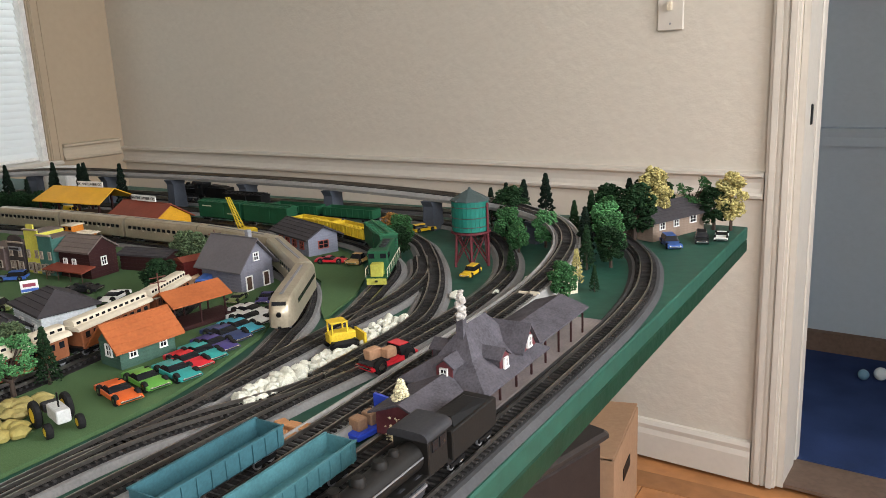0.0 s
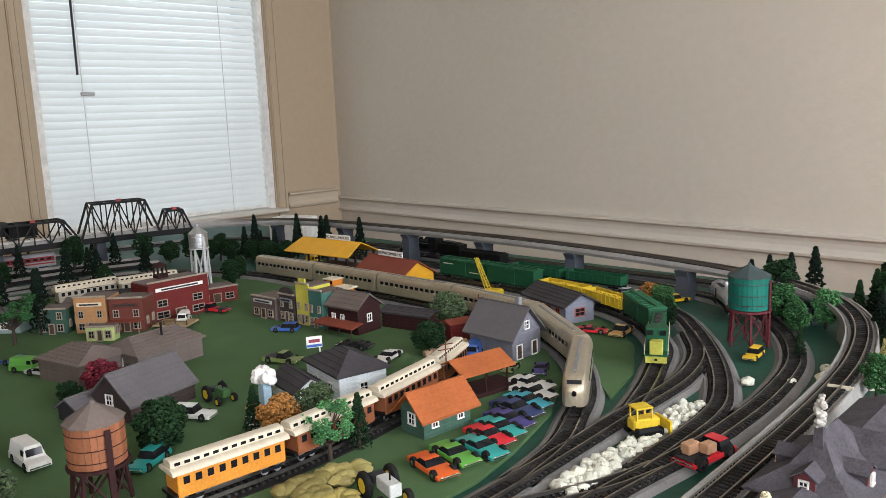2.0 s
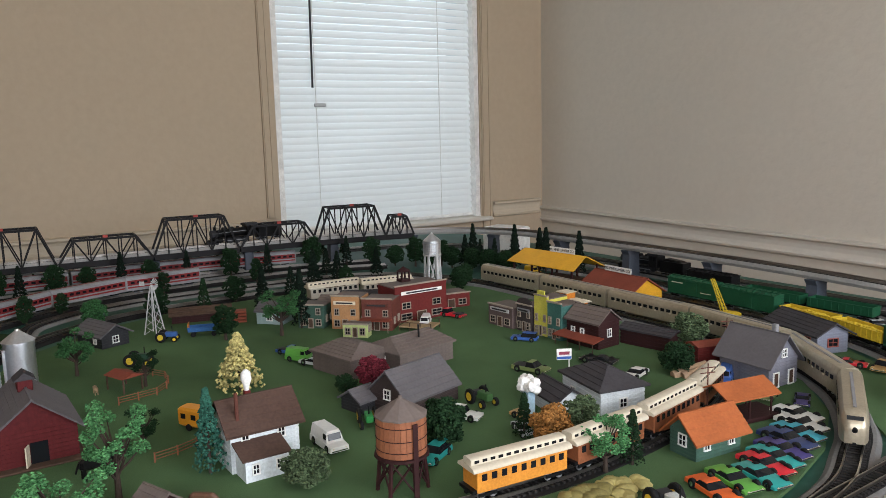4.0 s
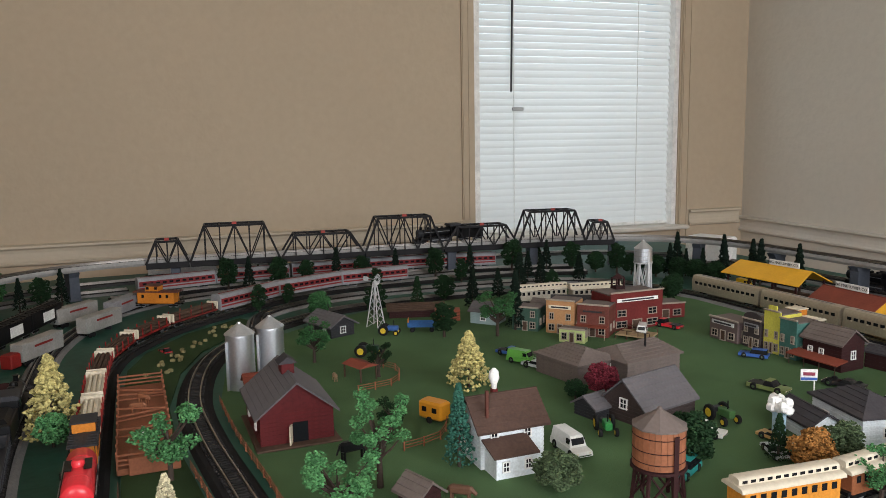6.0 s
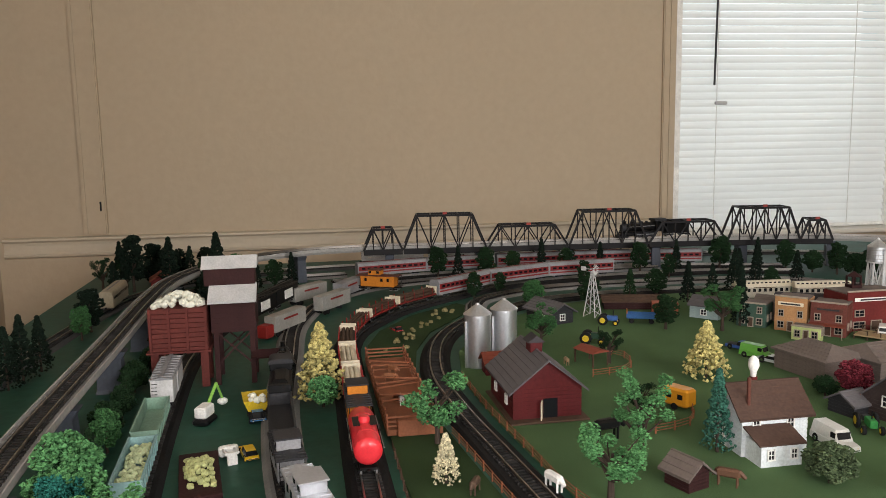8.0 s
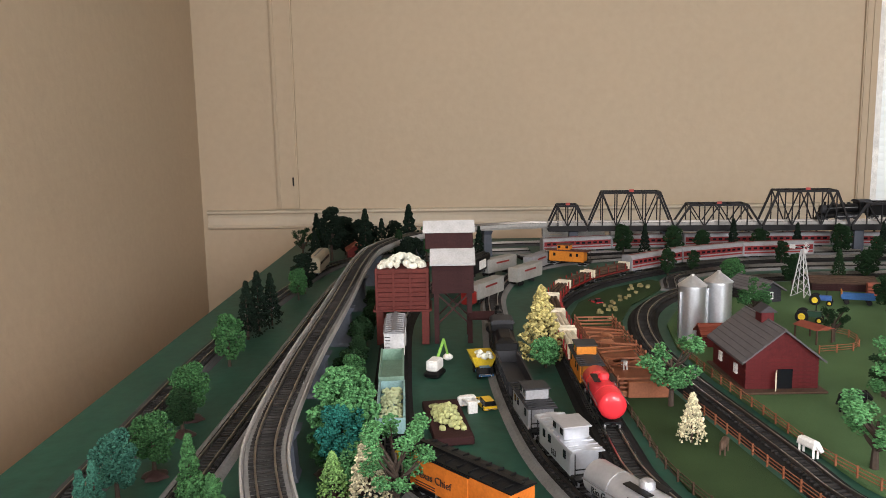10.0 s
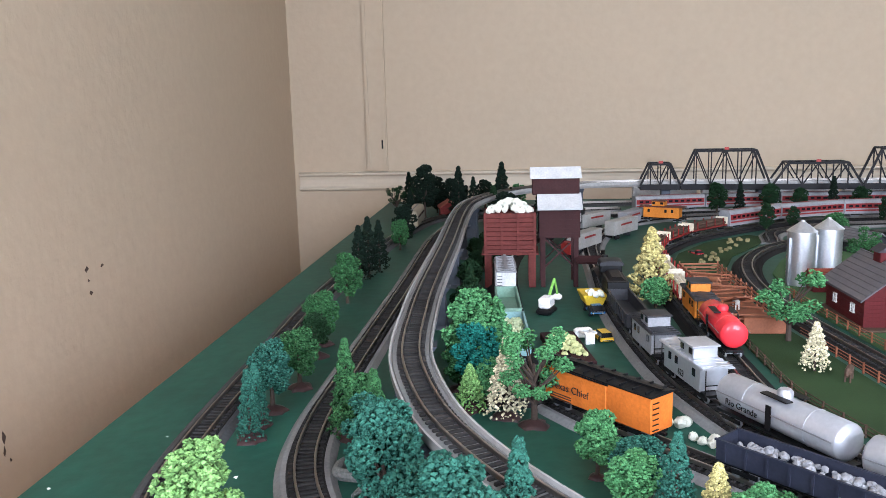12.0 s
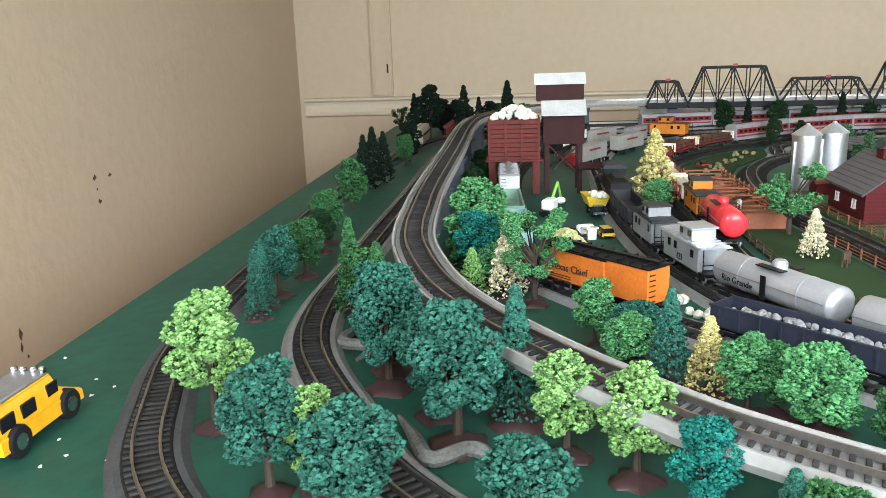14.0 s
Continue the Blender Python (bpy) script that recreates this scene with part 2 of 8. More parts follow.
W0, W1 = west(1.862), west(0.950)   # window opening along the window wall
w = Mesh()
wall_run(w, CA, along(CA, CB, W0), 0, HIGH, 0.14, -1)
wall_run(w, along(CA, CB, W1), CB, 0, HIGH, 0.14, -1)
wall_run(w, along(CA, CB, W0), along(CA, CB, W1), 0, 0.785, 0.14, -1)
wall_run(w, along(CA, CB, W0), along(CA, CB, W1), 2.19, HIGH, 0.14, -1)
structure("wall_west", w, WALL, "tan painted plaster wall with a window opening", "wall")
DJ0 = along(CA, CD, (-0.243 - CA.x) / (CD.x - CA.x))           # door jamb on the corner's side
DJ1 = along(CA, CD, (0.56 - CA.x) / (CD.x - CA.x))
w = Mesh()
wall_run(w, CA, DJ0, 0, HIGH, 0.12, 1)
wall_run(w, DJ1, CD, 0, HIGH, 0.12, 1)
wall_run(w, DJ0, DJ1, 2.05, HIGH, 0.12, 1)
structure("wall_north", w, WALL_DAYLIT, "painted textured plaster wall with a door opening, daylight toned into its colour", "wall")
w = Mesh()
# Unseen opening made for the side fill lamp.
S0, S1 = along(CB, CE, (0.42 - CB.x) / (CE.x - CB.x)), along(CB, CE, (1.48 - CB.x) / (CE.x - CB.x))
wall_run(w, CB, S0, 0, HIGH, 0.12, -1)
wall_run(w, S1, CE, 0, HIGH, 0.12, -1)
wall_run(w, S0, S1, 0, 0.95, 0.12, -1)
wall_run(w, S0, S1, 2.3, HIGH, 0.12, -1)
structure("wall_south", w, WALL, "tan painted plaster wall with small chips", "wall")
w = Mesh()
# Unseen opening assumed for the rear lamp.
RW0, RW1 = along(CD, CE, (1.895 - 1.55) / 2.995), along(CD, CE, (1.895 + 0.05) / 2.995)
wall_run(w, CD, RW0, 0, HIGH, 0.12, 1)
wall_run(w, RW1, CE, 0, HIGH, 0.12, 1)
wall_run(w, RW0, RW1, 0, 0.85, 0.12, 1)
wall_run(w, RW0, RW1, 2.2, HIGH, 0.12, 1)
structure("wall_east", w, WALL, "tan painted plaster wall behind the camera", "wall")
structure("ceiling", Mesh().box((-0.8, 0.25, HIGH + 0.05), (5.8, 4.6, 0.1)), CEIL, "white painted ceiling", "ceiling")
floor_ob = structure("floor", Mesh().box((-0.8, 0.9, -0.0625), (6.4, 6.6, 0.1)), OAK, "orange brown wooden floor boards", "floor")

# chair rail: two rounded lips with a flat band, along three walls
def moulding(name, p, q, side, prof, label):
    d = (q - p).normalized()
    nrm = Vector((-d.y, d.x)) * -side
    m = Mesh()
    m.loft([[(*(e + nrm * o), z) for o, z in prof] for e in (p, q)])
    return structure(name, m, TRIM, label, "trim")


RAILN = [(0.0, 0.752), (0.014, 0.758), (0.016, 0.765), (0.010, 0.771), (0.007, 0.782), (0.007, 0.796), (0.010, 0.806), (0.02, 0.813), (0.02, 0.820), (0.0, 0.824)]
RAILP = [(o, z + 0.038) for o, z in RAILN]
BASEP = [(0.0, 0.0), (0.016, 0.0), (0.016, 0.07), (0.012, 0.085), (0.014, 0.098), (0.008, 0.11), (0.0, 0.112)]
inset = (CB - CA).normalized() * 0.021
moulding("trim_rail_north", CA, DJ0 - (DJ0 - CA).normalized() * 0.066, 1, RAILN, "cream painted chair rail moulding")
moulding("trim_rail_west", CA + inset, along(CA, CB, W0) - inset * 2.8, -1, RAILP, "chair rail moulding in a darker trim tone").data.materials[0] = TRIMW
moulding("trim_rail_west_two", along(CA, CB, W1) + inset * 2.8, CB - inset, -1, RAILP, "chair rail moulding in a darker trim tone").data.materials[0] = TRIMW
moulding("baseboard", CA, DJ0 - (DJ0 - CA).normalized() * 0.066, 1, BASEP, "cream painted baseboard")
moulding("baseboard_west", CA + inset, CB - inset, -1, BASEP, "cream painted baseboard")
moulding("baseboard_south", CB, CE, -1, BASEP, "cream painted baseboard")

# upright batten on the window wall with its hinge mark
def upright(name, s0, width, z0, z1, thick, label):
    a = along(CA, CB, s0)
    d = (CB - CA).normalized()
    nrm = Vector((-d.y, d.x))
    m = Mesh()
    for off, wd, th in ((0, width, thick), (0.004, 0.01, thick + 0.004), (width - 0.014, 0.01, thick + 0.004)):
        p, q = a + d * off, a + d * (off + wd)
        m.loft([[(*v, z) for v in (p, q, q + nrm * th, p + nrm * th)] for z in (z0, z1)])
    return structure(name, m, WALL, label, "trim")


upright("trim_batten", west(-1.075), 0.078, 0.868, HIGH - 0.01, 0.012, "tan painted upright batten on the wall")
upright("trim_window_side", west(0.936), 0.040, 0.868, HIGH - 0.01, 0.01, "tan painted window casing edge")
upright("trim_window_corner", west(1.915), 0.048, 0.70, HIGH - 0.01, 0.012, "cream painted window casing")
a = along(CA, CB, west(-1.092))
structure("trim_hinge", Mesh().box((a.x + 0.014, a.y, 0.962), (0.006, 0.006, 0.032)), BLACK, "dark old hinge mark on the batten", "hinge")

# door casing, jamb, hall beyond
def casing(name, p, d, width):
    m = Mesh()
    nrm = Vector((d.y, -d.x))
    for off, wd, th in ((0, width, 0.014), (0.008, 0.014, 0.019), (width - 0.02, 0.014, 0.021), (width * 0.45, 0.008, 0.017)):
        a, b = p + d * off, p + d * (off + wd)
        m.loft([[(*v, z) for v in (a, b, b + nrm * th, a + nrm * th)] for z in (0, 2.12)])
    return structure(name, m, TRIM, "cream painted moulded door casing", "trim")


dn = (CD - CA).normalized()
structure("trim_latch", Mesh().rbox((DJ0.x + 0.018, DJ0.y + 0.07, 0.955), (0.012, 0.02, 0.05), 0.003), BLACK, "black latch plate on the door jamb", "latch")
casing("trim_door", DJ0 - dn * 0.062, dn, 0.06)
casing("trim_door_two", DJ1 + dn * 0.002, dn, 0.08)
no = Vector((-dn.y, dn.x))
m = Mesh()
for p, q in ((DJ0 + dn * 0.001, DJ0 + dn * 0.016), (DJ1 - dn * 0.016, DJ1 - dn * 0.001)):
    m.loft([[(*v, z) for v in (p, q, q + no * 0.125, p + no * 0.125)] for z in (0, 2.05)])
structure("door_jamb", m, TRIM, "cream painted door jamb", "trim")
dr = thing("door_1", DJ0.x + 0.02 + no.x * 0.14, DJ0.y + no.y * 0.16, 0, 172, "cream painted door standing open into the hall", "door", "", "structure")
part("leaf", Mesh().rbox((0.36, 0, 1.0), (0.72, 0.035, 1.98), 0.003), TRIM, dr)
part("door_knob", smooth(Mesh().tube((0.66, -0.017, 0.93), (0.66, -0.045, 0.93), 0.012, 0.01).lathe((0.66, -0.062, 0.90), [(0, 0), (0.02, 0.008), (0.027, 0.028), (0.02, 0.048), (0, 0.055)])), BLACK, dr, "black round door knob")
H0, H1 = DJ0 + no * 1.05 - dn * 1.2, DJ1 + no * 1.05 + dn * 1.0
structure("wall_hall", wall_run(Mesh(), H0, H1, 0, HIGH, 0.1, 1), HALL, "pale blue painted hall wall", "wall")
moulding("trim_hall", H0, H1, 1, [(0, 0.77), (0.014, 0.77), (0.012, 0.80), (0.02, 0.83), (0, 0.835)], "pale painted chair rail in the hall").data.materials[0] = HALL
moulding("baseboard_hall", H0, H1, 1, [(0, 0), (0.015, 0), (0.015, 0.085), (0, 0.09)], "dark stained wooden baseboard in the hall").data.materials[0] = BASEWOOD
m = Mesh()
wall_run(m, DJ0 + no * 0.12 - dn * 1.2, H0, 0, HIGH, 0.1, 1)
wall_run(m, H1, DJ1 + no * 0.12 + dn * 1.0, 0, HIGH, 0.1, 1)
structure("wall_hall_ends", m, HALL, "pale blue painted hall end walls", "wall")
structure("ceiling_hall", Mesh().box((0.15, 2.55, HIGH + 0.03), (3.2, 1.3, 0.06)), CEIL, "white hall ceiling", "ceiling")
q0, q1 = DJ0 + no * 0.16 - dn * 1.2, DJ1 + no * 0.16 + dn * 1.0
structure("hall_carpet", Mesh().loft([[(*v, z) for v in (q0, q1, H1, H0)] for z in (0.0, 0.012)]), CARPET, "dark blue hall carpet", "carpet")
structure("threshold", Mesh().loft([[(*v, z) for v in (DJ0 + no * 0.005, DJ1 + no * 0.005, DJ1 + no * 0.16, DJ0 + no * 0.16)] for z in (0.0, 0.009)]), BASEWOOD, "worn wooden door threshold", "threshold")
# Lamp added out of view to brighten the enclosed hall.
area_lamp("hall_daylight", (0.9, 2.5, 1.9), (-0.2, 2.6, 0.6), 0.5, 0.9, 0.28, (0.78, 0.88, 1.0))
for x, y, r, c, lab in ((-0.05, 2.86, 0.022, (0.62, 0.68, 0.7), "small white ball on the blue carpet"), (-0.10, 2.84, 0.018, (0.16, 0.3, 0.4), "small blue ball on the blue carpet")):
    b = tagged(part("ball", smooth(Mesh().lathe((0, 0, 0), [(r * math.sin(a), r - r * math.cos(a)) for a in [math.pi * i / 10 for i in range(11)]], 16)), paint(c), None), lab, "ball")
    b.location = (x, y, 0.0125)

# light switch
sx, sy = -0.548, 2.045
sw = thing("light_switch", sx, sy - 0.004, 1.165, -math.degrees(math.atan2(0.31, 4.77)), "beige single toggle light switch plate on the wall", "light switch")
part("plate", Mesh().rbox((0, -0.003, 0.057), (0.066, 0.006, 0.112), 0.0025), TRIM, sw)
part("toggle", Mesh().box((0, -0.011, 0.060), (0.009, 0.016, 0.02)), CREAM, sw)
part("screw", Mesh().tube((0, -0.0055, 0.018), (0, -0.0075, 0.018), 0.003), STEEL, sw)
part("screw", Mesh().tube((0, -0.0055, 0.096), (0, -0.0075, 0.096), 0.003), STEEL, sw)
sw2 = thing("light_switch", 0.03, H0.y - 0.17, 1.16, -math.degrees(math.atan2(0.31, 4.77)), "pale switch plate on the hall wall", "light switch")
part("plate", Mesh().rbox((0, -0.003, 0.057), (0.068, 0.006, 0.115), 0.0025), HALL, sw2)

# chips in the plaster of the south wall
CHIP = mat("plaster_chip", (0.06, 0.04, 0.03), 0.9)
ds = (CE - CB).normalized()
CHIPS = ((-1.384, 0.842, 0.013, 0.010), (-1.440, 0.838, 0.011, 0.006), (-1.388, 0.822, 0.005, 0.006), (-1.392, 0.801, 0.010, 0.007), (-1.106, 0.668, 0.007, 0.017), (-1.104, 0.650, 0.006, 0.014), (-1.115, 0.634, 0.004, 0.007))
for px, z, wd, hg in CHIPS:
    p = CB + ds * ((px - CB.x) / ds.x)
    chip = tagged(part("wall_chip", Mesh().blob((0, 0, 0), 1.0, rnd), CHIP, None), "small dark chip in the wall plaster", "chip", "wall chips")
    chip.matrix_basis = pose(p.x, p.y + 0.0005, z, 0, 0, -3) @ Matrix.Diagonal((wd * 0.6, 0.0015, hg * 0.6, 1))

# window with blind
wm = along(CA, CB, (W0 + W1) / 2)
wyaw = math.degrees(math.atan2((CA - CB).y, (CA - CB).x))
win = thing("window_1", wm.x, wm.y, 0.785, wyaw, "white framed window behind a closed white blind", "window", "", "structure")
# local x runs along the wall, local y towards the outside
WWID = (W1 - W0) * WL
m = Mesh()
for sx_ in (-1, 1):
    m.box((sx_ * (WWID / 2 - 0.012), 0.07, 0.70), (0.022, 0.13, 1.40))
m.box((0, 0.07, 1.393), (WWID, 0.13, 0.02))
part("window_frame", m, WHITE, win)
part("window_sill", Mesh().rbox((0, 0.03, 0.008), (WWID + 0.06, 0.17, 0.016), 0.004), TRIM, win)
part("pane", Mesh().box((0, 0.125, 0.70), (WWID - 0.05, 0.004, 1.36)), glass("window_glass"), win).visible_shadow = False

SLAT = mat("blind_slat", (0.82, 0.83, 0.82), 0.5, 0, 0.03, 60, 6, 0.02, translucent=0.55)
blind = thing("window_blind", wm.x, wm.y, 0.802, wyaw, "closed white slatted blind with cords and a dark wand", "blind")
m = Mesh()
BW = WWID - 0.035
prof = [(0.0150 * (k / 3.0), 0.002 * (1 - (k / 3.0) ** 2)) for k in (-3, -1.5, 0, 1.5, 3)]
ca, sa = math.cos(radians(66)), math.sin(radians(66))
ring = [(u * ca - v * sa, u * sa + v * ca) for u, v in prof] + [(u * ca - (v - 0.0006) * sa, u * sa + (v - 0.0006) * ca) for u, v in reversed(prof)]
m.loft([[(x, y, z) for y, z in ring] for x in (-BW / 2, BW / 2)])
slat_data = m.data("slat", SLAT)
for i in range(50):
    link("slat", slat_data, blind, pose(rnd.uniform(-.001, .001), 0.045, 0.024 + i * 0.0270, rnd.uniform(-3, 3)))
for x in (-BW * 0.32, BW * 0.31):
    part("cord", Mesh().tube((x, 0.028, 0), (x, 0.028, 1.37), 0.0018, n=5), WHITE, blind)
part("bottom_rail", Mesh().rbox((0, 0.045, 0.008), (BW, 0.022, 0.014), 0.003), WHITE, blind)
part("wand", Mesh().tube((-BW * 0.338, 0.018, 0.548), (-BW * 0.325, 0.018, 1.37), 0.004, n=6), DKGREY, blind, "dark plastic wand")
part("cord_clip", Mesh().rbox((-BW * 0.305, 0.02, 0.483), (0.05, 0.008, 0.014), 0.003), LTGREY, blind, "grey cord clip")

# floor boards
board = Mesh().rbox((0, 0, 0), (0.9, 0.082, 0.012), 0.0015).data("board", OAK)

# ---------------------------------------------------------------- the table
TX0, TX1, TY0, TY1 = -2.80, -0.262, -1.03, 1.585
tb = thing("layout_table", (TX0 + TX1) / 2, (TY0 + TY1) / 2, 0, 0, "large green painted plywood train table", "table")
hw, hl = (TX1 - TX0) / 2, (TY1 - TY0) / 2
part("tabletop", Mesh().rbox((0, 0, TZ - 0.012), (2 * hw, 2 * hl, 0.024), 0.002), TABLE, tb, "dark green painted table top")
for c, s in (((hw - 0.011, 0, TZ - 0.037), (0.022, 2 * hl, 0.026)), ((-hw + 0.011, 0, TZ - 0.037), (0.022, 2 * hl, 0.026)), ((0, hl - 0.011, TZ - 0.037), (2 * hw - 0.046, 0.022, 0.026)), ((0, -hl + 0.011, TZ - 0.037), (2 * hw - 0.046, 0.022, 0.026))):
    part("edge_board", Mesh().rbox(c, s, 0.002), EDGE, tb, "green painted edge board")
for x in (-hw + 0.12, 0.0, hw - 0.75):
    for y in (-hl + 0.12, 0.0, hl - 0.75):
        part("leg", Mesh().rbox((x, y, (TZ - 0.03) / 2), (0.07, 0.07, TZ - 0.03), 0.004), WOOD, tb)


def spline(pts, ds=0.008, closed=False):
    """Points at even steps along a smooth line through pts."""
    P = [Vector(p) for p in pts]
    n = len(P)
    out = []
    rng_ = range(n if closed else n - 1)
    for i in rng_:
        p0 = P[(i - 1) % n] if closed or i > 0 else P[0] * 2 - P[1]
        p1, p2 = P[i], P[(i + 1) % n]
        p3 = P[(i + 2) % n] if closed or i + 2 < n else P[-1] * 2 - P[-2]
        k = max(2, int((p2 - p1).length / 0.004))
        for j in range(k):
            t = j / k
            out.append(0.5 * ((2 * p1) + (p2 - p0) * t + (2 * p0 - 5 * p1 + 4 * p2 - p3) * t * t + (3 * p1 - p0 - 3 * p2 + p3) * t ** 3))
    out.append(P[0].copy() if closed else P[-1].copy())
    res, left = [out[0]], ds
    for a, b in zip(out, out[1:]):
        seg = (b - a).length
        while seg >= left and seg > 0:
            a = a + (b - a) * (left / seg)
            res.append(a)
            seg, left = (b - a).length, ds
        left -= seg
    return res


def frames_of(line):
    """Points with their direction and left side."""
    res = []
    for i, p in enumerate(line):
        d = (line[min(i + 1, len(line) - 1)] - line[max(i - 1, 0)])
        d = d.normalized() if d.length else Vector((1, 0, 0))
        res.append((p, d, Vector((-d.y, d.x, 0)).normalized()))
    return res


def strip(line, prof, closed_ends=True):
    """Section (side, height) drawn along a line."""
    return Mesh().loft([[p + s * a + Vector((0, 0, b)) for a, b in prof] for p, d, s in line])


TIEM = Mesh().rbox((0, 0, 0.0012), (0.0034, 0.029, 0.0026), 0.0005).data("tie", TIE)
GAUGE = 0.0088


def track(pts, label, near=None, bed=BED, bed_h=0.0055, z0=None, width=0.021):
    """HO track: roadbed, two rails and ties on the table; pts are (x, y) or (x, y, height of the bed's top)."""
    base = TZ
    full = [(p[0], p[1], base + (p[2] if len(p) > 2 else bed_h)) for p in pts]
    fine = frames_of(spline(full, 0.018))
    ob = thing("railway_track", full[0][0], full[0][1], base, 0, label, "model track", "tracks")
    off = Matrix.Translation((-full[0][0], -full[0][1], -base))
    if bed is not None:
        mesh = Mesh().loft([[p + s * a + Vector((0, 0, h - (bed_h if h < 0 else 0) + (0.0003 if h < 0 else 0))) for a, h in ((-width - 0.006, -0.0001), (-width, 0), (width, 0), (width + 0.006, -0.0001))] for p, d, s in fine])
        part("roadbed", mesh, bed, ob, m=off)
        if bed is not BEDDK:
            part("ballast", strip(fine, [(-0.0165, 0.0001), (-0.0155, 0.0010), (0.0155, 0.0010), (0.0165, 0.0001)]), BEDDK, ob, "dark ballast between the rails", m=off)
    for s_ in (-1, 1):
        rl = strip(fine, [(s_ * GAUGE - 0.0009, 0.0022), (s_ * GAUGE + 0.0009, 0.0022), (s_ * GAUGE + 0.0009, 0.0062), (s_ * GAUGE - 0.0009, 0.0062)])
        part("rail", rl, RAIL, ob, m=off)
    joined = Mesh()
    for p, d, s in frames_of(spline(full, 0.0078)):
        yaw = math.degrees(math.atan2(d.y, d.x))
        if near and near[0] < p.x < near[1] and near[2] < p.y < near[3]:
            link("tie", TIEM, ob, off @ pose(*p, 0, 0, yaw + rnd.uniform(-2, 2)))
        else:
            joined.box((p.x, p.y, p.z + 0.0012), (0.0034, 0.029, 0.0026), yaw)
    if joined.v:
        tagged(part("tie_row", joined, TIEJ, ob, m=off), kind="stuff")
    return ob


# ground lines
track([(-0.30, -0.42), (-0.295, 0.2), (-0.292, 0.75), (-0.298, 0.98), (-0.322, 1.13), (-0.375, 1.28), (-0.47, 1.41), (-0.60, 1.485), (-0.80, 1.50), (-1.4, 1.49), (-2.1, 1.45), (-2.4, 1.32), (-2.56, 1.05), (-2.62, 0.4), (-2.64, -0.3), (-2.55, -0.62), (-2.35, -0.82), (-2.05, -0.895), (-1.5, -0.935), (-1.06, -0.925), (-0.80, -0.912), (-0.67, -0.882), (-0.545, -0.828), (-0.42, -0.70), (-0.33, -0.55)], "outer oval of black tied model railway track", bed=BEDMID, near=(-1.0, -0.4, -1.0, -0.6))
track([(-0.368, 0.55), (-0.368, 0.2), (-0.370, -0.3), (-0.42, -0.52), (-0.55, -0.675), (-0.665, -0.742), (-0.77, -0.79), (-0.88, -0.808), (-1.05, -0.808), (-1.5, -0.80), (-2.1, -0.79), (-2.32, -0.72), (-2.46, -0.52), (-2.5, -0.3)], "curved black tied model railway track", near=(-1.0, -0.5, -1.0, -0.6))
track([(-0.545, -0.12), (-0.534, 0.3), (-0.526, 0.45), (-0.516, 0.58), (-0.504, 0.68), (-0.498, 0.78), (-0.503, 0.93), (-0.53, 1.08), (-0.60, 1.22), (-0.70, 1.33), (-0.86, 1.40), (-1.2, 1.42), (-2.0, 1.40), (-2.25, 1.28)], "model railway track running past the water tower", near=(-0.6, -0.4, 0.3, 0.8))
track([(-0.525, 0.62), (-0.53, 0.80), (-0.56, 0.90), (-0.625, 1.02), (-0.71, 1.14), (-0.80, 1.235), (-0.95, 1.30), (-1.5, 1.32), (-1.9, 1.28)], "branching model railway track of the yard")
track([(-0.600, 0.22), (-0.594, 0.36), (-0.583, 0.433), (-0.560, 0.50), (-0.526, 0.575), (-0.508, 0.65)], "model railway turnout crossing the yard", near=(-0.7, -0.4, 0.3, 0.8))
track([(-0.603, -0.1), (-0.604, 0.45), (-0.607, 0.62), (-0.612, 0.75), (-0.617, 0.90), (-0.65, 1.02), (-0.72, 1.13)], "model railway track beside the parked cars", near=(-0.7, -0.5, 0.35, 0.8))
track([(-0.612, 0.76), (-0.638, 0.845), (-0.668, 0.925), (-0.715, 1.03), (-0.80, 1.12), (-0.93, 1.185), (-1.15, 1.215), (-1.6, 1.23)], "model railway siding with a green freight train")
track([(-0.605, 0.52), (-0.622, 0.62), (-0.655, 0.70), (-0.70, 0.79), (-0.79, 0.90), (-0.92, 0.98), (-1.05, 1.01), (-1.5, 1.015), (-1.8, 1.0), (-2.0, 0.93), (-2.12, 0.78), (-2.16, 0.5), (-2.15, 0.2), (-2.05, 0.0), (-1.9, -0.055)], "model railway track with a silver passenger train")
track([(-0.75, -0.10), (-0.9, -0.165), (-1.0, -0.178), (-1.13, -0.192), (-1.29, -0.208), (-1.46, -0.213), (-1.635, -0.185), (-1.76, -0.135), (-1.86, -0.06), (-1.95, 0.05), (-2.02, 0.2), (-2.04, 0.5), (-1.98, 0.75)], "dark model railway loop round the farm", bed=BEDDK, near=(-1.3, -0.9, -0.4, 0))
track([(-0.62, -0.2), (-0.8, -0.30), (-0.95, -0.35), (-1.10, -0.357), (-1.56, -0.353), (-1.70, -0.345), (-1.82, -0.31), (-1.97, -0.215), (-2.10, -0.07), (-2.21, 0.1), (-2.26, 0.3), (-2.27, 0.7), (-2.2, 0.95)], "dark model railway track with a red freight train", bed=BEDDK, near=(-1.15, -0.8, -0.4, -0.2))
track([(-0.55, -0.18), (-0.70, -0.30), (-0.77, -0.342), (-0.83, -0.375), (-0.92, -0.41), (-1.07, -0.443), (-1.33, -0.461), (-1.62, -0.455), (-1.9, -0.44), (-2.15, -0.36), (-2.3, -0.2), (-2.36, 0.1), (-2.38, 0.6)], "model railway track with the silver caboose", near=(-1.1, -0.6, -0.5, -0.2))
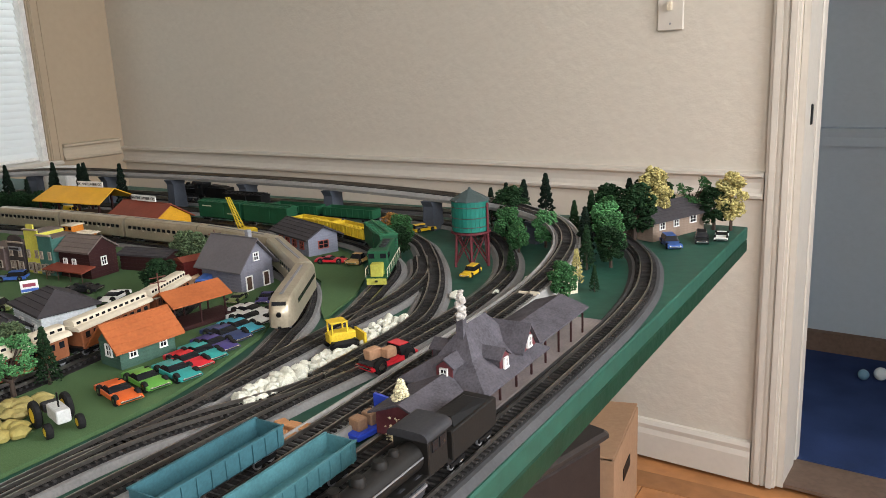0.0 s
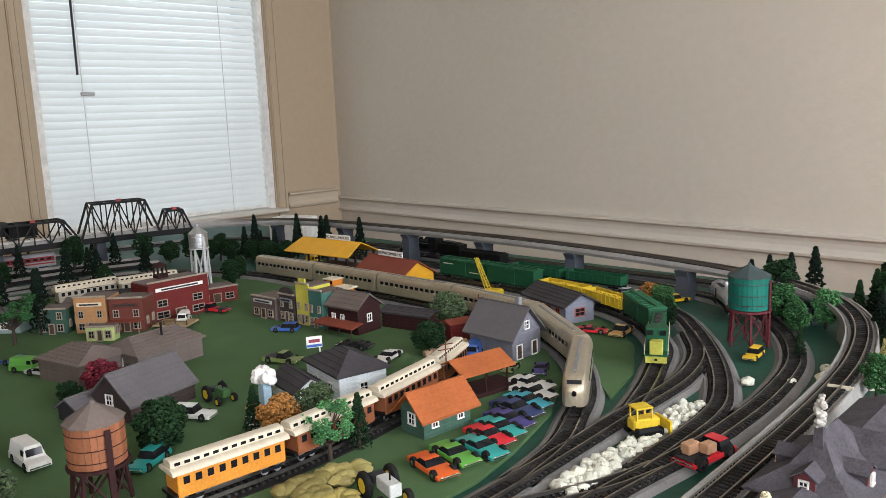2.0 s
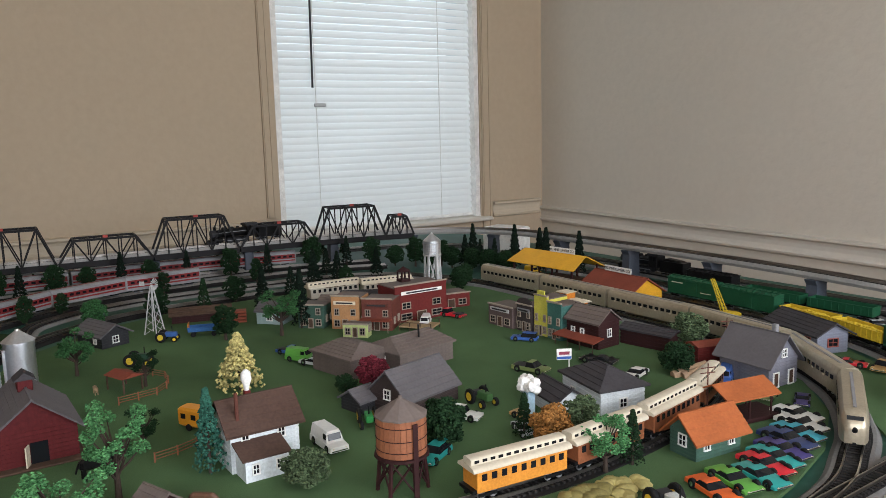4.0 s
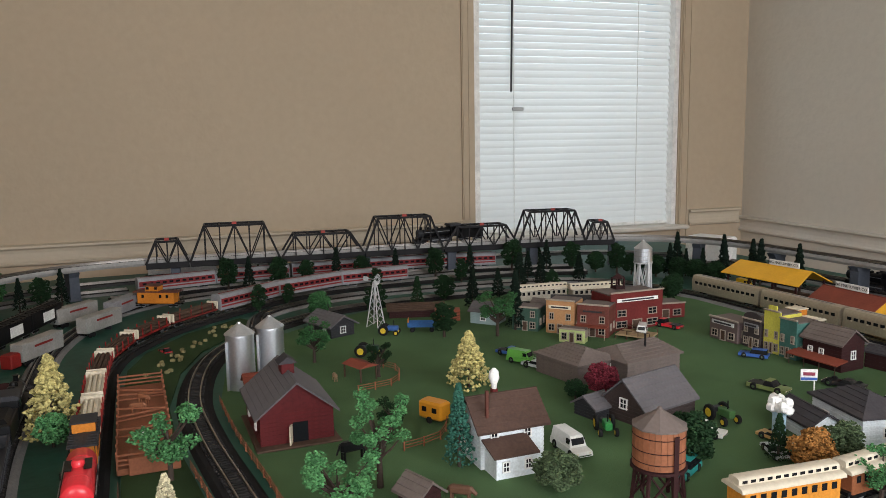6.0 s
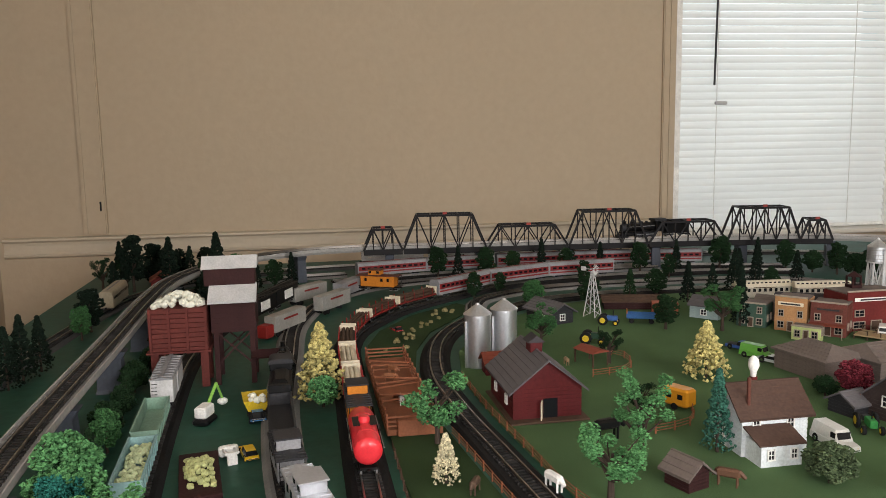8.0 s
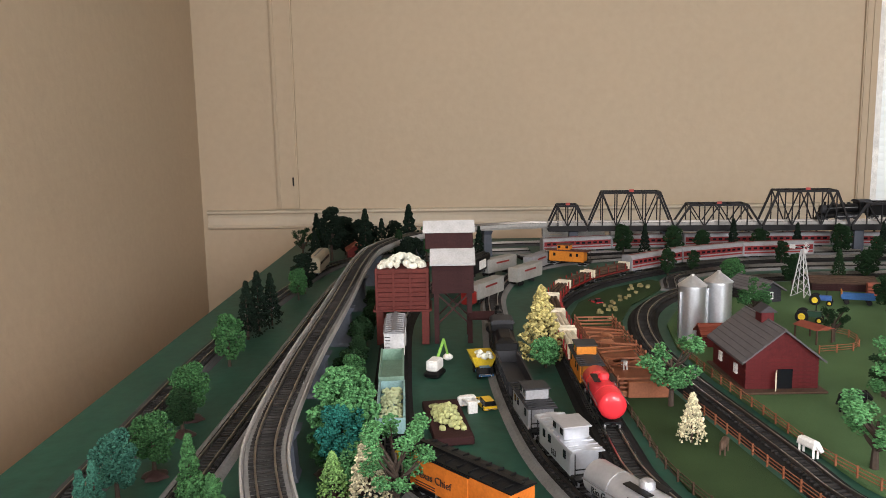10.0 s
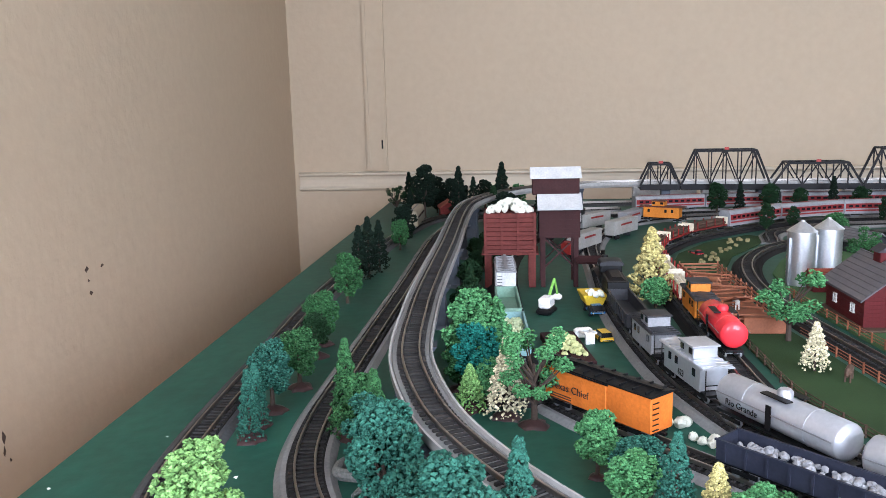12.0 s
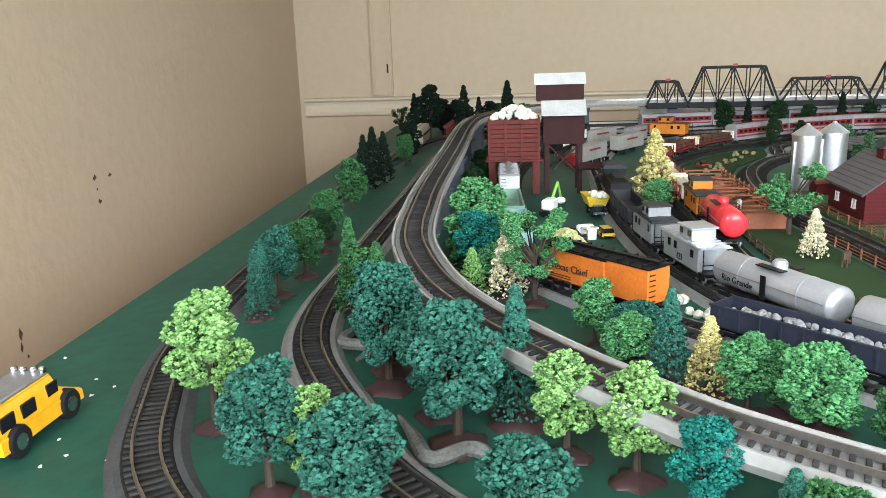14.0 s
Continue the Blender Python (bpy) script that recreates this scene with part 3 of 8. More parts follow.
track([(-0.95, -0.60), (-1.1, -0.612), (-1.34, -0.626), (-1.65, -0.633), (-1.9, -0.60), (-2.15, -0.52)], "model railway track under the coal tower", bed=BEDDK)
track([(-0.58, -0.24), (-0.67, -0.32), (-0.745, -0.39), (-0.82, -0.46), (-0.90, -0.53), (-0.97, -0.58)], "model railway siding with an orange boxcar", near=(-1.0, -0.5, -0.6, -0.2))
track([(-0.84, 0.16), (-0.825, 0.28), (-0.818, 0.40), (-0.83, 0.54), (-0.86, 0.68), (-0.91, 0.78), (-0.99, 0.87)], "model railway siding with old passenger cars", bed=BEDDK)
track([(-2.30, 0.95), (-2.42, 0.5), (-2.43, 0.0), (-2.38, -0.35)], "far model railway siding below the bridges", bed=BEDDK)

# the raised line with its ramps, decks and piers
LOOP = [(-0.43, 0.0, 0.014), (-0.43, 0.45, 0.012), (-0.435, 0.88, 0.016), (-0.452, 1.10, 0.026), (-0.50, 1.25, 0.040), (-0.60, 1.335, 0.055), (-0.78, 1.362, 0.070), (-1.2, 1.358, 0.086), (-1.8, 1.36, 0.086), (-2.10, 1.315, 0.086), (-2.28, 1.15, 0.086), (-2.35, 0.93, 0.086), (-2.405, 0.5, 0.086), (-2.445, 0.05, 0.086), (-2.475, -0.25, 0.086), (-2.43, -0.46, 0.086), (-2.30, -0.62, 0.085), (-2.10, -0.705, 0.084), (-1.9, -0.727, 0.082), (-1.5, -0.727, 0.078), (-1.2, -0.730, 0.072), (-1.06, -0.727, 0.069), (-0.96, -0.722, 0.067), (-0.885, -0.711, 0.065), (-0.785, -0.681, 0.062), (-0.71, -0.643, 0.060), (-0.65, -0.600, 0.057), (-0.598, -0.551, 0.053), (-0.545, -0.485, 0.047), (-0.49, -0.36, 0.034), (-0.445, -0.2, 0.020)]
ln = [(x, y, TZ + h) for x, y, h in LOOP]
fine = frames_of(spline(ln + [ln[0]], 0.02))
via = thing("viaduct", LOOP[0][0], LOOP[0][1], TZ, 0, "grey plastic viaduct with ramps, piers and parapets", "viaduct")
off = Matrix.Translation((-LOOP[0][0], -LOOP[0][1], -TZ))
cur, runs = None, []
for i, (p, d, s) in enumerate(fine):
    low = p.z - TZ < 0.042
    if cur is None or low != cur:
        runs.append((low, []))
        if len(runs) > 1:
            runs[-1][1].append(fine[i - 1])
        cur = low
    runs[-1][1].append((p, d, s))
for low, seg in runs:
    if len(seg) < 2:
        continue
    if low:
        part("ramp", Mesh().loft([[p + s * a + Vector((0, 0, h if h > -1 else TZ + 0.0006 - p.z)) for a, h in ((-0.026, -2), (-0.0225, 0.003), (-0.0205, 0.003), (-0.0195, -0.001), (0.0195, -0.001), (0.0205, 0.003), (0.0225, 0.003), (0.026, -2))] for p, d, s in seg]), CONC, via, m=off)
    else:
        part("deck", strip(seg, [(-0.018, -0.012), (-0.0225, -0.005), (-0.0225, 0.003), (-0.0205, 0.003), (-0.0195, -0.001), (0.0195, -0.001), (0.0205, 0.003), (0.0225, 0.003), (0.0225, -0.005), (0.018, -0.012)]), CONC, via, m=off)
for s_ in (-1, 1):
    part("rail", strip(fine, [(s_ * GAUGE - 0.0009, 0.0022), (s_ * GAUGE + 0.0009, 0.0022), (s_ * GAUGE + 0.0009, 0.0062), (s_ * GAUGE - 0.0009, 0.0062)]), RAIL, via, m=off)
part("trackbed", strip(fine, [(-0.0192, -0.0006), (-0.0185, 0.0004), (0.0185, 0.0004), (0.0192, -0.0006)]), BED, via, "grey roadbed between the parapets", m=off)
joined = Mesh()
for p, d, s in frames_of(spline(ln + [ln[0]], 0.0078)):
    yaw = math.degrees(math.atan2(d.y, d.x))
    if -1.0 < p.x < -0.45 and p.y < -0.4:
        link("tie", TIEM, via, off @ pose(*p, 0, 0, yaw))
    else:
        joined.box((p.x, p.y, p.z + 0.0012), (0.0034, 0.029, 0.0026), yaw)
tagged(part("tie_row", joined, TIEJ, via, m=off), kind="stuff")
for i, (p, d, s) in enumerate(fine):
    h = p.z - TZ
    if h > 0.052 and i % 13 == 4:
        yaw = math.degrees(math.atan2(d.y, d.x))
        m = Mesh()
        A = pose(p.x, p.y, TZ, 0, 0, yaw)
        for zz0, zz1, hx0, hy0, hx1, hy1 in ((0.0004, h - 0.0125, 0.016, 0.022, 0.013, 0.026),):
            m.loft([[A @ Vector((x * hx, y * hy, z)) for x, y in ((1, 1), (-1, 1), (-1, -1), (1, -1))] for z, hx, hy in ((zz0, hx0, hy0), (zz0 + 0.006, hx0 - 0.003, hy0 - 0.002), (zz1 - 0.012, hx1 - 0.001, hy1 - 0.008), (zz1, hx1, hy1))])
        part("pier", m, PIER, via, "blue-grey bridge pier", m=off)

# truss bridges standing on the raised line
TRUSS = mat("truss_black", (0.007, 0.006, 0.007), 0.55, 0, 0.25, 300, 30, 0.2, spec=0.2)


def truss(a, b, high, bays, label):
    a, b = Vector(a), Vector(b)
    d = b - a
    L = d.length
    ob = thing("truss_bridge", a.x, a.y, a.z, math.degrees(math.atan2(d.y, d.x)), label, "bridge", "truss bridges")
    part("floor_beam", Mesh().rbox((L / 2, 0, -0.0165), (L, 0.066, 0.008), 0.001), TRUSS, ob)
    W, r = 0.031, 0.0029
    step = L / bays
    for s_ in (-1, 1):
        y = s_ * W
        part("bottom_chord", Mesh().box((L / 2, y, -0.009), (L, 0.005, 0.009)), TRUSS, ob)
        x0, x1 = step, L - step
        part("top_chord", Mesh().box((L / 2, y, high), (x1 - x0, 0.006, 0.006)), TRUSS, ob)
        for (xa, za), (xb, zb) in [((0, -0.008), (x0, high)), ((x1, high), (L, -0.008))]:
            part("end_post", Mesh().tube((xa, y, za), (xb, y, zb), r * 1.35, n=4), TRUSS, ob)
        for k in range(1, bays):
            x = k * step
            part("upright", Mesh().tube((x, y, -0.008), (x, y, high), r * 0.75, n=4), TRUSS, ob)
            if k < bays - 1:
                up = k % 2
                part("diagonal", Mesh().tube((x, y, high if up else -0.008), (x + step, y, -0.008 if up else high), r * 0.8, n=4), TRUSS, ob)
    for k in range(1, bays):
        part("cross_beam", Mesh().box((k * step, 0, high + 0.001), (0.004, W * 2, 0.003)), TRUSS, ob)
    part("sign_plate", Mesh().box((L * 0.5, -W - 0.001, high + 0.006), (0.012, 0.002, 0.008)), paint((0.35, 0.05, 0.04)), ob, "small red plate")
    return ob


def on_loop(y):
    for (p, d, s), (q, _, _) in zip(fine, fine[1:]):
        if p.x < -2.2 and (p.y - y) * (q.y - y) <= 0:
            return p + (q - p) * ((y - p.y) / (q.y - p.y)) if q.y != p.y else p
    return Vector((-2.45, y, TZ + 0.08))


SPANS = [(-0.252, -0.142, 0.052), (-0.138, 0.098, 0.088), (0.102, 0.333, 0.052), (0.337, 0.568, 0.088), (0.572, 0.80, 0.052), (0.804, 1.015, 0.088), (1.019, 1.105, 0.05)]
for y0, y1, hg in SPANS:
    truss(on_loop(y0), on_loop(y1), hg, 4 if y1 - y0 < 0.13 else 6, "black plastic truss bridge over the raised track" if hg < 0.06 else "tall black plastic truss bridge over the raised track")

# ---------------------------------------------------------------- trees
LEAF = {}
for nm, col in (("pine", (0.007, 0.014, 0.009)), ("dark", (0.012, 0.030, 0.012)), ("mid", (0.036, 0.10, 0.036)), ("bright", (0.075, 0.205, 0.078)), ("lime", (0.15, 0.27, 0.085)), ("teal", (0.018, 0.125, 0.10)), ("blue_green", (0.030, 0.100, 0.072)), ("straw", (0.40, 0.35, 0.14)), ("cream", (0.55, 0.50, 0.33)), ("rust", (0.30, 0.14, 0.04)), ("crimson", (0.13, 0.02, 0.03)), ("blossom", (0.07, 0.10, 0.05))):
    LEAF[nm] = mat("leaf_" + nm, col, 0.8, 0, 0.3, 260, 40, 0.3, vary=0.12, island=0.5, spec=0.1)
PETAL = mat("petal", (0.55, 0.35, 0.3), 0.8, island=0.3)
PROTO = {}


def crown_cone(h, r, n, rg, leaf):
    m = Mesh()
    for i in range(n):
        t = rg.random() ** 0.75
        rr = r * (1 - t) ** 0.85 * (0.82 + 0.18 * math.sin(t * 46)) * rg.uniform(0.75, 1.05) + 0.0015
        a = rg.uniform(0, 6.283)
        m.blob((rr * math.cos(a), rr * math.sin(a), h * (0.06 + 0.93 * t)), leaf * rg.uniform(0.7, 1.3), rg, 0.9)
    return m


def crown_round(h, r, n, rg, leaf, lobes=14, low=0.24):
    """Clumps of leaves round several lobes."""
    m = Mesh()
    cs = [((0, 0, h * (low + 0.16)), r * 0.55), ((0, 0, h * 0.68), r * 0.55), ((0, 0, h * 0.86), r * 0.42)]
    for i in range(lobes):
        a, e = i * 2.4 + rg.uniform(-.4, .4), (i + 0.5) / lobes
        q = r * 0.70 * (math.sin(math.pi * (0.12 + 0.80 * e)) ** 0.7)
        cs.append(((q * math.cos(a), q * math.sin(a), h * (low + (0.90 - low) * e)), r * rg.uniform(0.30, 0.44)))
    for i in range(n):
        c, rr = cs[i % len(cs)]
        u, v = rg.uniform(-1, 1), rg.uniform(0, 6.283)
        k = rr * rg.uniform(0.75, 1.08)
        q = math.sqrt(1 - u * u)
        m.blob((c[0] + k * q * math.cos(v), c[1] + k * q * math.sin(v), c[2] + k * u * 0.85), leaf * rg.uniform(0.6, 1.35), rg, 0.8)
    return m


def crown_open(h, r, n, rg, leaf):
    """Separate leaf pads at branch ends with gaps between."""
    m, ends = Mesh(), []
    for i in range(20):
        a, e = i * 2.399 + rg.uniform(-.5, .5), 0.38 + 0.56 * rg.random()
        q = r * (0.18 + 0.72 * math.sin(math.pi * min(1, 1.25 - e)) * rg.uniform(0.55, 1.0))
        ends.append((q * math.cos(a), q * math.sin(a), h * e))
    for i in range(n):
        c = ends[i % len(ends)]
        u, v, k = rg.uniform(-1, 1), rg.uniform(0, 6.283), r * 0.27 * rg.random() ** 0.4
        q = math.sqrt(1 - u * u)
        m.blob((c[0] + k * q * math.cos(v), c[1] + k * q * math.sin(v), c[2] + k * u * 0.8), leaf * rg.uniform(0.6, 1.3), rg, 0.7)
    return m, ends


def trunk_mesh(h, r, ends=(), top=0.7, wob=0.0):
    m = Mesh()
    m.tube((0, 0, 0.0002), (0, 0, h * 0.35), r * 1.25, r * 0.85, 7)
    m.tube((0, 0, h * 0.35), (r * 0.4, 0, h * top), r * 0.85, r * 0.4, 7)
    for e in ends:
        z = max(h * 0.22, e[2] * 0.55)
        m.tube((0, 0, z), (e[0] * 0.5, e[1] * 0.5, (z + e[2]) / 2 - h * 0.02), r * 0.5, r * 0.36, 5)
        m.tube((e[0] * 0.5, e[1] * 0.5, (z + e[2]) / 2 - h * 0.02), e, r * 0.36, r * 0.12, 5)
    return m


def root_base(rg):
    """Moulded plastic foot of a model tree: a low cone with root-like lobes."""
    n = 15
    lobe = [rg.uniform(0.75, 1.2) for _ in range(n)]
    rings = []
    for q, z in ((0.0150, 0.0003), (0.0140, 0.0018), (0.0100, 0.0042), (0.0050, 0.0062), (0.0022, 0.0078)):
        rings.append([(q * (1 + (lobe[i] - 1) * min(1, q / 0.010)) * math.cos(2 * math.pi * i / n), q * (1 + (lobe[i] - 1) * min(1, q / 0.010)) * math.sin(2 * math.pi * i / n), z) for i in range(n)])
    return smooth(Mesh().loft(rings))


def tree(kind_, colour, x, y, h, r, label, group="trees", z=TZ, base=False, fine_=1.0):
    """kind_: cone, round, open; prototypes are built once a shape and colour, then copied and scaled."""
    key = (kind_, colour, base, round(h / max(r, .001)), fine_ > 1)
    yaw = rnd.uniform(0, 360)
    if key in PROTO:
        src, h0, r0 = PROTO[key]
        ob = copy_thing(src, pose(x, y, z, 0, 0, yaw))
        ob.scale = (r / r0, r / r0, h / h0)
        return tagged(ob, label, "tree", group)
    rg = random.Random(hash(kind_) % 1 + len(PROTO) * 13 + 5)
    ob = thing("tree", x, y, z, yaw, label, "tree", group)
    size = max(r, h * 0.25)
    if kind_ == "cone":
        cr, ends, rt, lf = crown_cone(h, r, int(1000 * fine_), rg, size * 0.085 / fine_ ** 0.4), (), 0.0018, 1
    elif kind_ == "round":
        cr, ends, rt, lf = crown_round(h, r, int(1700 * fine_), rg, size * 0.092 / fine_ ** 0.4, low=0.30 if base else 0.24), [(r * .4, 0, h * .6), (-r * .4, r * .2, h * .55), (0, -r * .4, h * .62)], 0.0026, 1
    else:
        cr, ends = crown_open(h, r, int(1500 * fine_), rg, size * 0.056 / fine_ ** 0.4)
        rt = 0.0030
    part("trunk", trunk_mesh(h, rt * (h / 0.09) ** 0.5, ends, 0.9 if kind_ == "cone" else 0.65), BARK, ob)
    part("crown", cr, LEAF[colour], ob)
    if base:
        part("base", root_base(rg), BASEBR, ob, "brown plastic tree base")
    PROTO[key] = (ob, h, r)
    return ob


DK = "dark green model conifer"
# row under the bridges and along the window wall
for x, y, h in ((-2.30, -0.62, .085), (-2.34, -0.545, .075), (-2.36, -0.50, .08), (-2.37, -0.455, .085), (-2.40, -0.05, .09), (-2.36, 0.0, .085), (-2.36, 0.08, .09), (-2.35, 0.155, .078), (-2.34, 0.235, .095), (-2.34, 0.31, .08), (-2.32, 0.40, .085), (-2.32, 0.52, .09), (-2.30, 0.62, .085), (-2.31, 0.76, .10), (-2.28, 0.86, .085), (-2.25, 0.93, .09), (-2.15, 1.02, .09), (-2.1, 1.08, .08), (-2.05, 1.13, .085)):
    if int(h * 1000) % 2:
        tree("cone", "pine", x, y, h * 1.12, h * .21, DK + " below the bridges")
    else:
        tree("round", "dark", x, y, h, h * .3, "dark green leafy model tree below the bridges")
for x, y, h in ((-2.12, 1.21, .115), (-1.98, 1.26, .12), (-1.93, 1.22, .10), (-1.88, 1.27, .118), (-1.83, 1.25, .125), (-1.74, 1.29, .12), (-1.96, 1.17, .09), (-2.03, 1.17, .08), (-2.08, 1.15, .075)):
    tree("cone", "pine", x, y, h, h * .17, DK + " beside the lumber yard")
for x, y in ((-2.06, 1.09), (-2.0, 1.12), (-1.95, 1.14), (-1.90, 1.16), (-2.12, 1.05), (-2.2, 0.98)):
    tree("round", "dark", x, y, .06, .028, "dark bushy model tree by the lumber yard")
for y in (0.05, 0.12, 0.27, 0.35, 0.45, 0.55, 0.60, 0.68, 0.72, 0.9, 0.97):
    tree("cone", "dark", -2.53, y, .045, .011, "tiny thin green model pine")
# behind the green water tower and in the right corner
for x, y, h, k, c in ((-0.69, 1.30, .085, "cone", "pine"), (-0.66, 1.36, .10, "round", "dark"), (-0.665, 1.43, .100, "cone", "pine"), (-0.635, 1.47, .108, "cone", "pine"), (-0.705, 1.43, .092, "cone", "pine"), (-0.735, 1.42, .082, "cone", "pine"), (-0.62, 1.27, .075, "round", "mid"), (-0.555, 1.29, .07, "round", "bright"), (-0.575, 1.22, .06, "round", "mid"), (-0.51, 1.40, .09, "cone", "dark"), (-0.50, 1.47, .095, "round", "dark"), (-0.47, 1.50, .10, "cone", "pine"), (-0.43, 1.52, .11, "round", "dark"), (-0.455, 1.33, .085, "round", "bright"), (-0.42, 1.25, .08, "round", "mid"), (-0.43, 1.17, .075, "cone", "dark"), (-0.40, 1.20, .07, "round", "dark"), (-0.415, 1.09, .055, "cone", "straw"), (-0.42, 1.38, .11, "round", "dark"), (-0.41, 1.46, .135, "round", "straw"), (-0.36, 1.55, .10, "open", "mid"), (-0.315, 1.535, .085, "round", "dark"), (-0.285, 1.54, .12, "round", "straw"), (-0.40, 1.00, .06, "round", "mid"), (-0.375, 1.06, .04, "cone", "dark"), (-0.53, 1.10, .05, "cone", "dark"), (-0.52, 1.34, .08, "cone", "dark"), (-0.76, 1.12, .06, "round", "dark"), (-0.79, 1.17, .07, "round", "mid"), (-0.83, 1.20, .065, "round", "rust"), (-0.46, 1.24, .09, "cone", "pine"), (-0.48, 1.40, .08, "round", "mid")):
    tree(k, c, x, y, h, h * (.2 if k == "cone" else .34 if c != "straw" else .24), {"straw": "straw yellow model tree", "rust": "rust orange model tree"}.get(c, "green model tree") + " near the green water tower")
# town and farm
for k, c, x, y, h, r, lab in (
        ("cone", "dark", -0.936, 0.429, .06, .014, "slim dark conifer beside the street"), ("round", "rust", -0.888, 0.432, .055, .026, "orange brown bushy model tree"), ("round", "blossom", -0.90, 0.495, .05, .024, "green model bush with pale blossom"), ("open", "bright", -0.80, 0.437, .065, .03, "bright green branching model tree"), ("cone", "dark", -0.795, 0.476, .068, .014, "slim dark blue-green conifer by the siding"), ("round", "dark", -0.975, 0.33, .06, .032, "dark green leaning bush by the brown tank"), ("cone", "blue_green", -1.078, 0.066, .105, .02, "dark blue-green conifer beside the white house"), ("round", "blossom", -0.972, 0.142, .045, .027, "rose bush with pink blossom in front of the white house"),
        ("cone", "straw", -1.353, 0.20, .092, .040, "straw yellow model tree on the lawn"), ("open", "mid", -1.629, 0.384, .095, .04, "green branching model tree in the town"), ("cone", "pine", -1.66, 0.44, .125, .02, "tall dark conifer in the town"), ("round", "dark", -1.668, 0.284, .07, .026, "round green model tree behind the farm"), ("round", "crimson", -1.235, 0.372, .048, .026, "dark crimson model bush beside the grey house"), ("round", "dark", -1.235, 0.325, .03, .018, "dark green bush beside the grey house"),
        ("open", "bright", -1.061, -0.04, .112, .036, "tall bright green branching tree in the farm yard"), ("open", "bright", -1.18, -0.262, .095, .042, "bright green branching tree by the fence"), ("cone", "cream", -1.062, -0.272, .058, .018, "cream white model tree by the fence"), ("open", "mid", -1.60, 0.005, .08, .035, "green branching tree behind the silos"), ("open", "dark", -1.468, 0.085, .06, .022, "thin dark tree beside the pig shelter"), ("open", "bright", -0.985, -0.108, .078, .042, "large bright green tree beside the farm track"),
        ("cone", "straw", -1.385, -0.402, .118, .042, "tall straw yellow model tree between the tracks"), ("round", "bright", -1.352, -0.400, .045, .022, "bright green bush below the yellow tree"),
        ("round", "dark", -0.99, 0.79, .05, .028, "dark bush beside the red boxcar shed"), ("round", "blossom", -1.08, 0.93, .06, .032, "dark bush with white blossom by the silver train"), ("round", "dark", -1.75, 0.90, .06, .024, "dark bush by the silver tower"), ("round", "dark", -1.80, 0.95, .055, .022, "dark bush by the silver tower"), ("cone", "dark", -1.95, 0.33, .08, .018, "dark conifer behind the windmill"), ("round", "dark", -1.93, 0.22, .075, .025, "dark green tree behind the windmill"), ("round", "mid", -1.97, 0.10, .06, .025, "green tree behind the silos"), ("cone", "pine", -1.9, 0.45, .10, .02, "tall dark conifer behind the windmill"), ("round", "dark", -2.0, 0.42, .07, .026, "dark green tree by the far track"), ("open", "dark", -1.20, 0.02, .055, .022, "thin dark tree on the lawn")):
    t_ = tree(k, c, x, y, h, r, lab, z=G if x > -1.9 else TZ, fine_=1.3 if x > -1.1 else 1.0)
# along the left edge
for x, y, h, k, c in ((-2.55, -0.93, .12, "cone", "pine"), (-2.48, -0.90, .085, "open", "dark"), (-2.45, -0.955, .09, "open", "dark"), (-2.40, -0.866, .160, "round", "pine"), (-2.35, -0.765, .150, "cone", "pine"), (-2.34, -0.645, .160, "cone", "pine"), (-2.33, -0.90, .095, "cone", "pine"), (-2.47, -0.73, .11, "cone", "pine"), (-2.42, -0.65, .14, "cone", "pine"), (-2.20, -0.665, .11, "cone", "dark"), (-2.16, -0.62, .10, "round", "pine"), (-2.1, -0.64, .11, "round", "pine"), (-2.38, -0.60, .10, "round", "mid"), (-1.95, -0.865, .095, "round", "pine"), (-1.88, -0.865, .07, "round", "mid"), (-1.60, -0.885, .115, "cone", "pine"), (-1.56, -0.895, .105, "cone", "pine"), (-1.66, -0.875, .10, "cone", "pine"), (-1.40, -0.885, .085, "round", "mid"), (-1.72, -0.69, .055, "round", "dark"), (-1.60, -0.685, .05, "round", "dark"), (-1.423, -0.685, .06, "cone", "dark"), (-1.36, -0.68, .055, "round", "dark"), (-1.25, -0.675, .06, "round", "mid"), (-1.19, -0.68, .055, "cone", "dark"), (-1.12, -0.675, .06, "round", "mid")):
    tree(k, c, x, y, h, h * (.23 if k == "cone" else .30 if h < .1 else .24), "dark green model tree along the raised track" if y > -0.8 else "dark green model tree by the table edge")
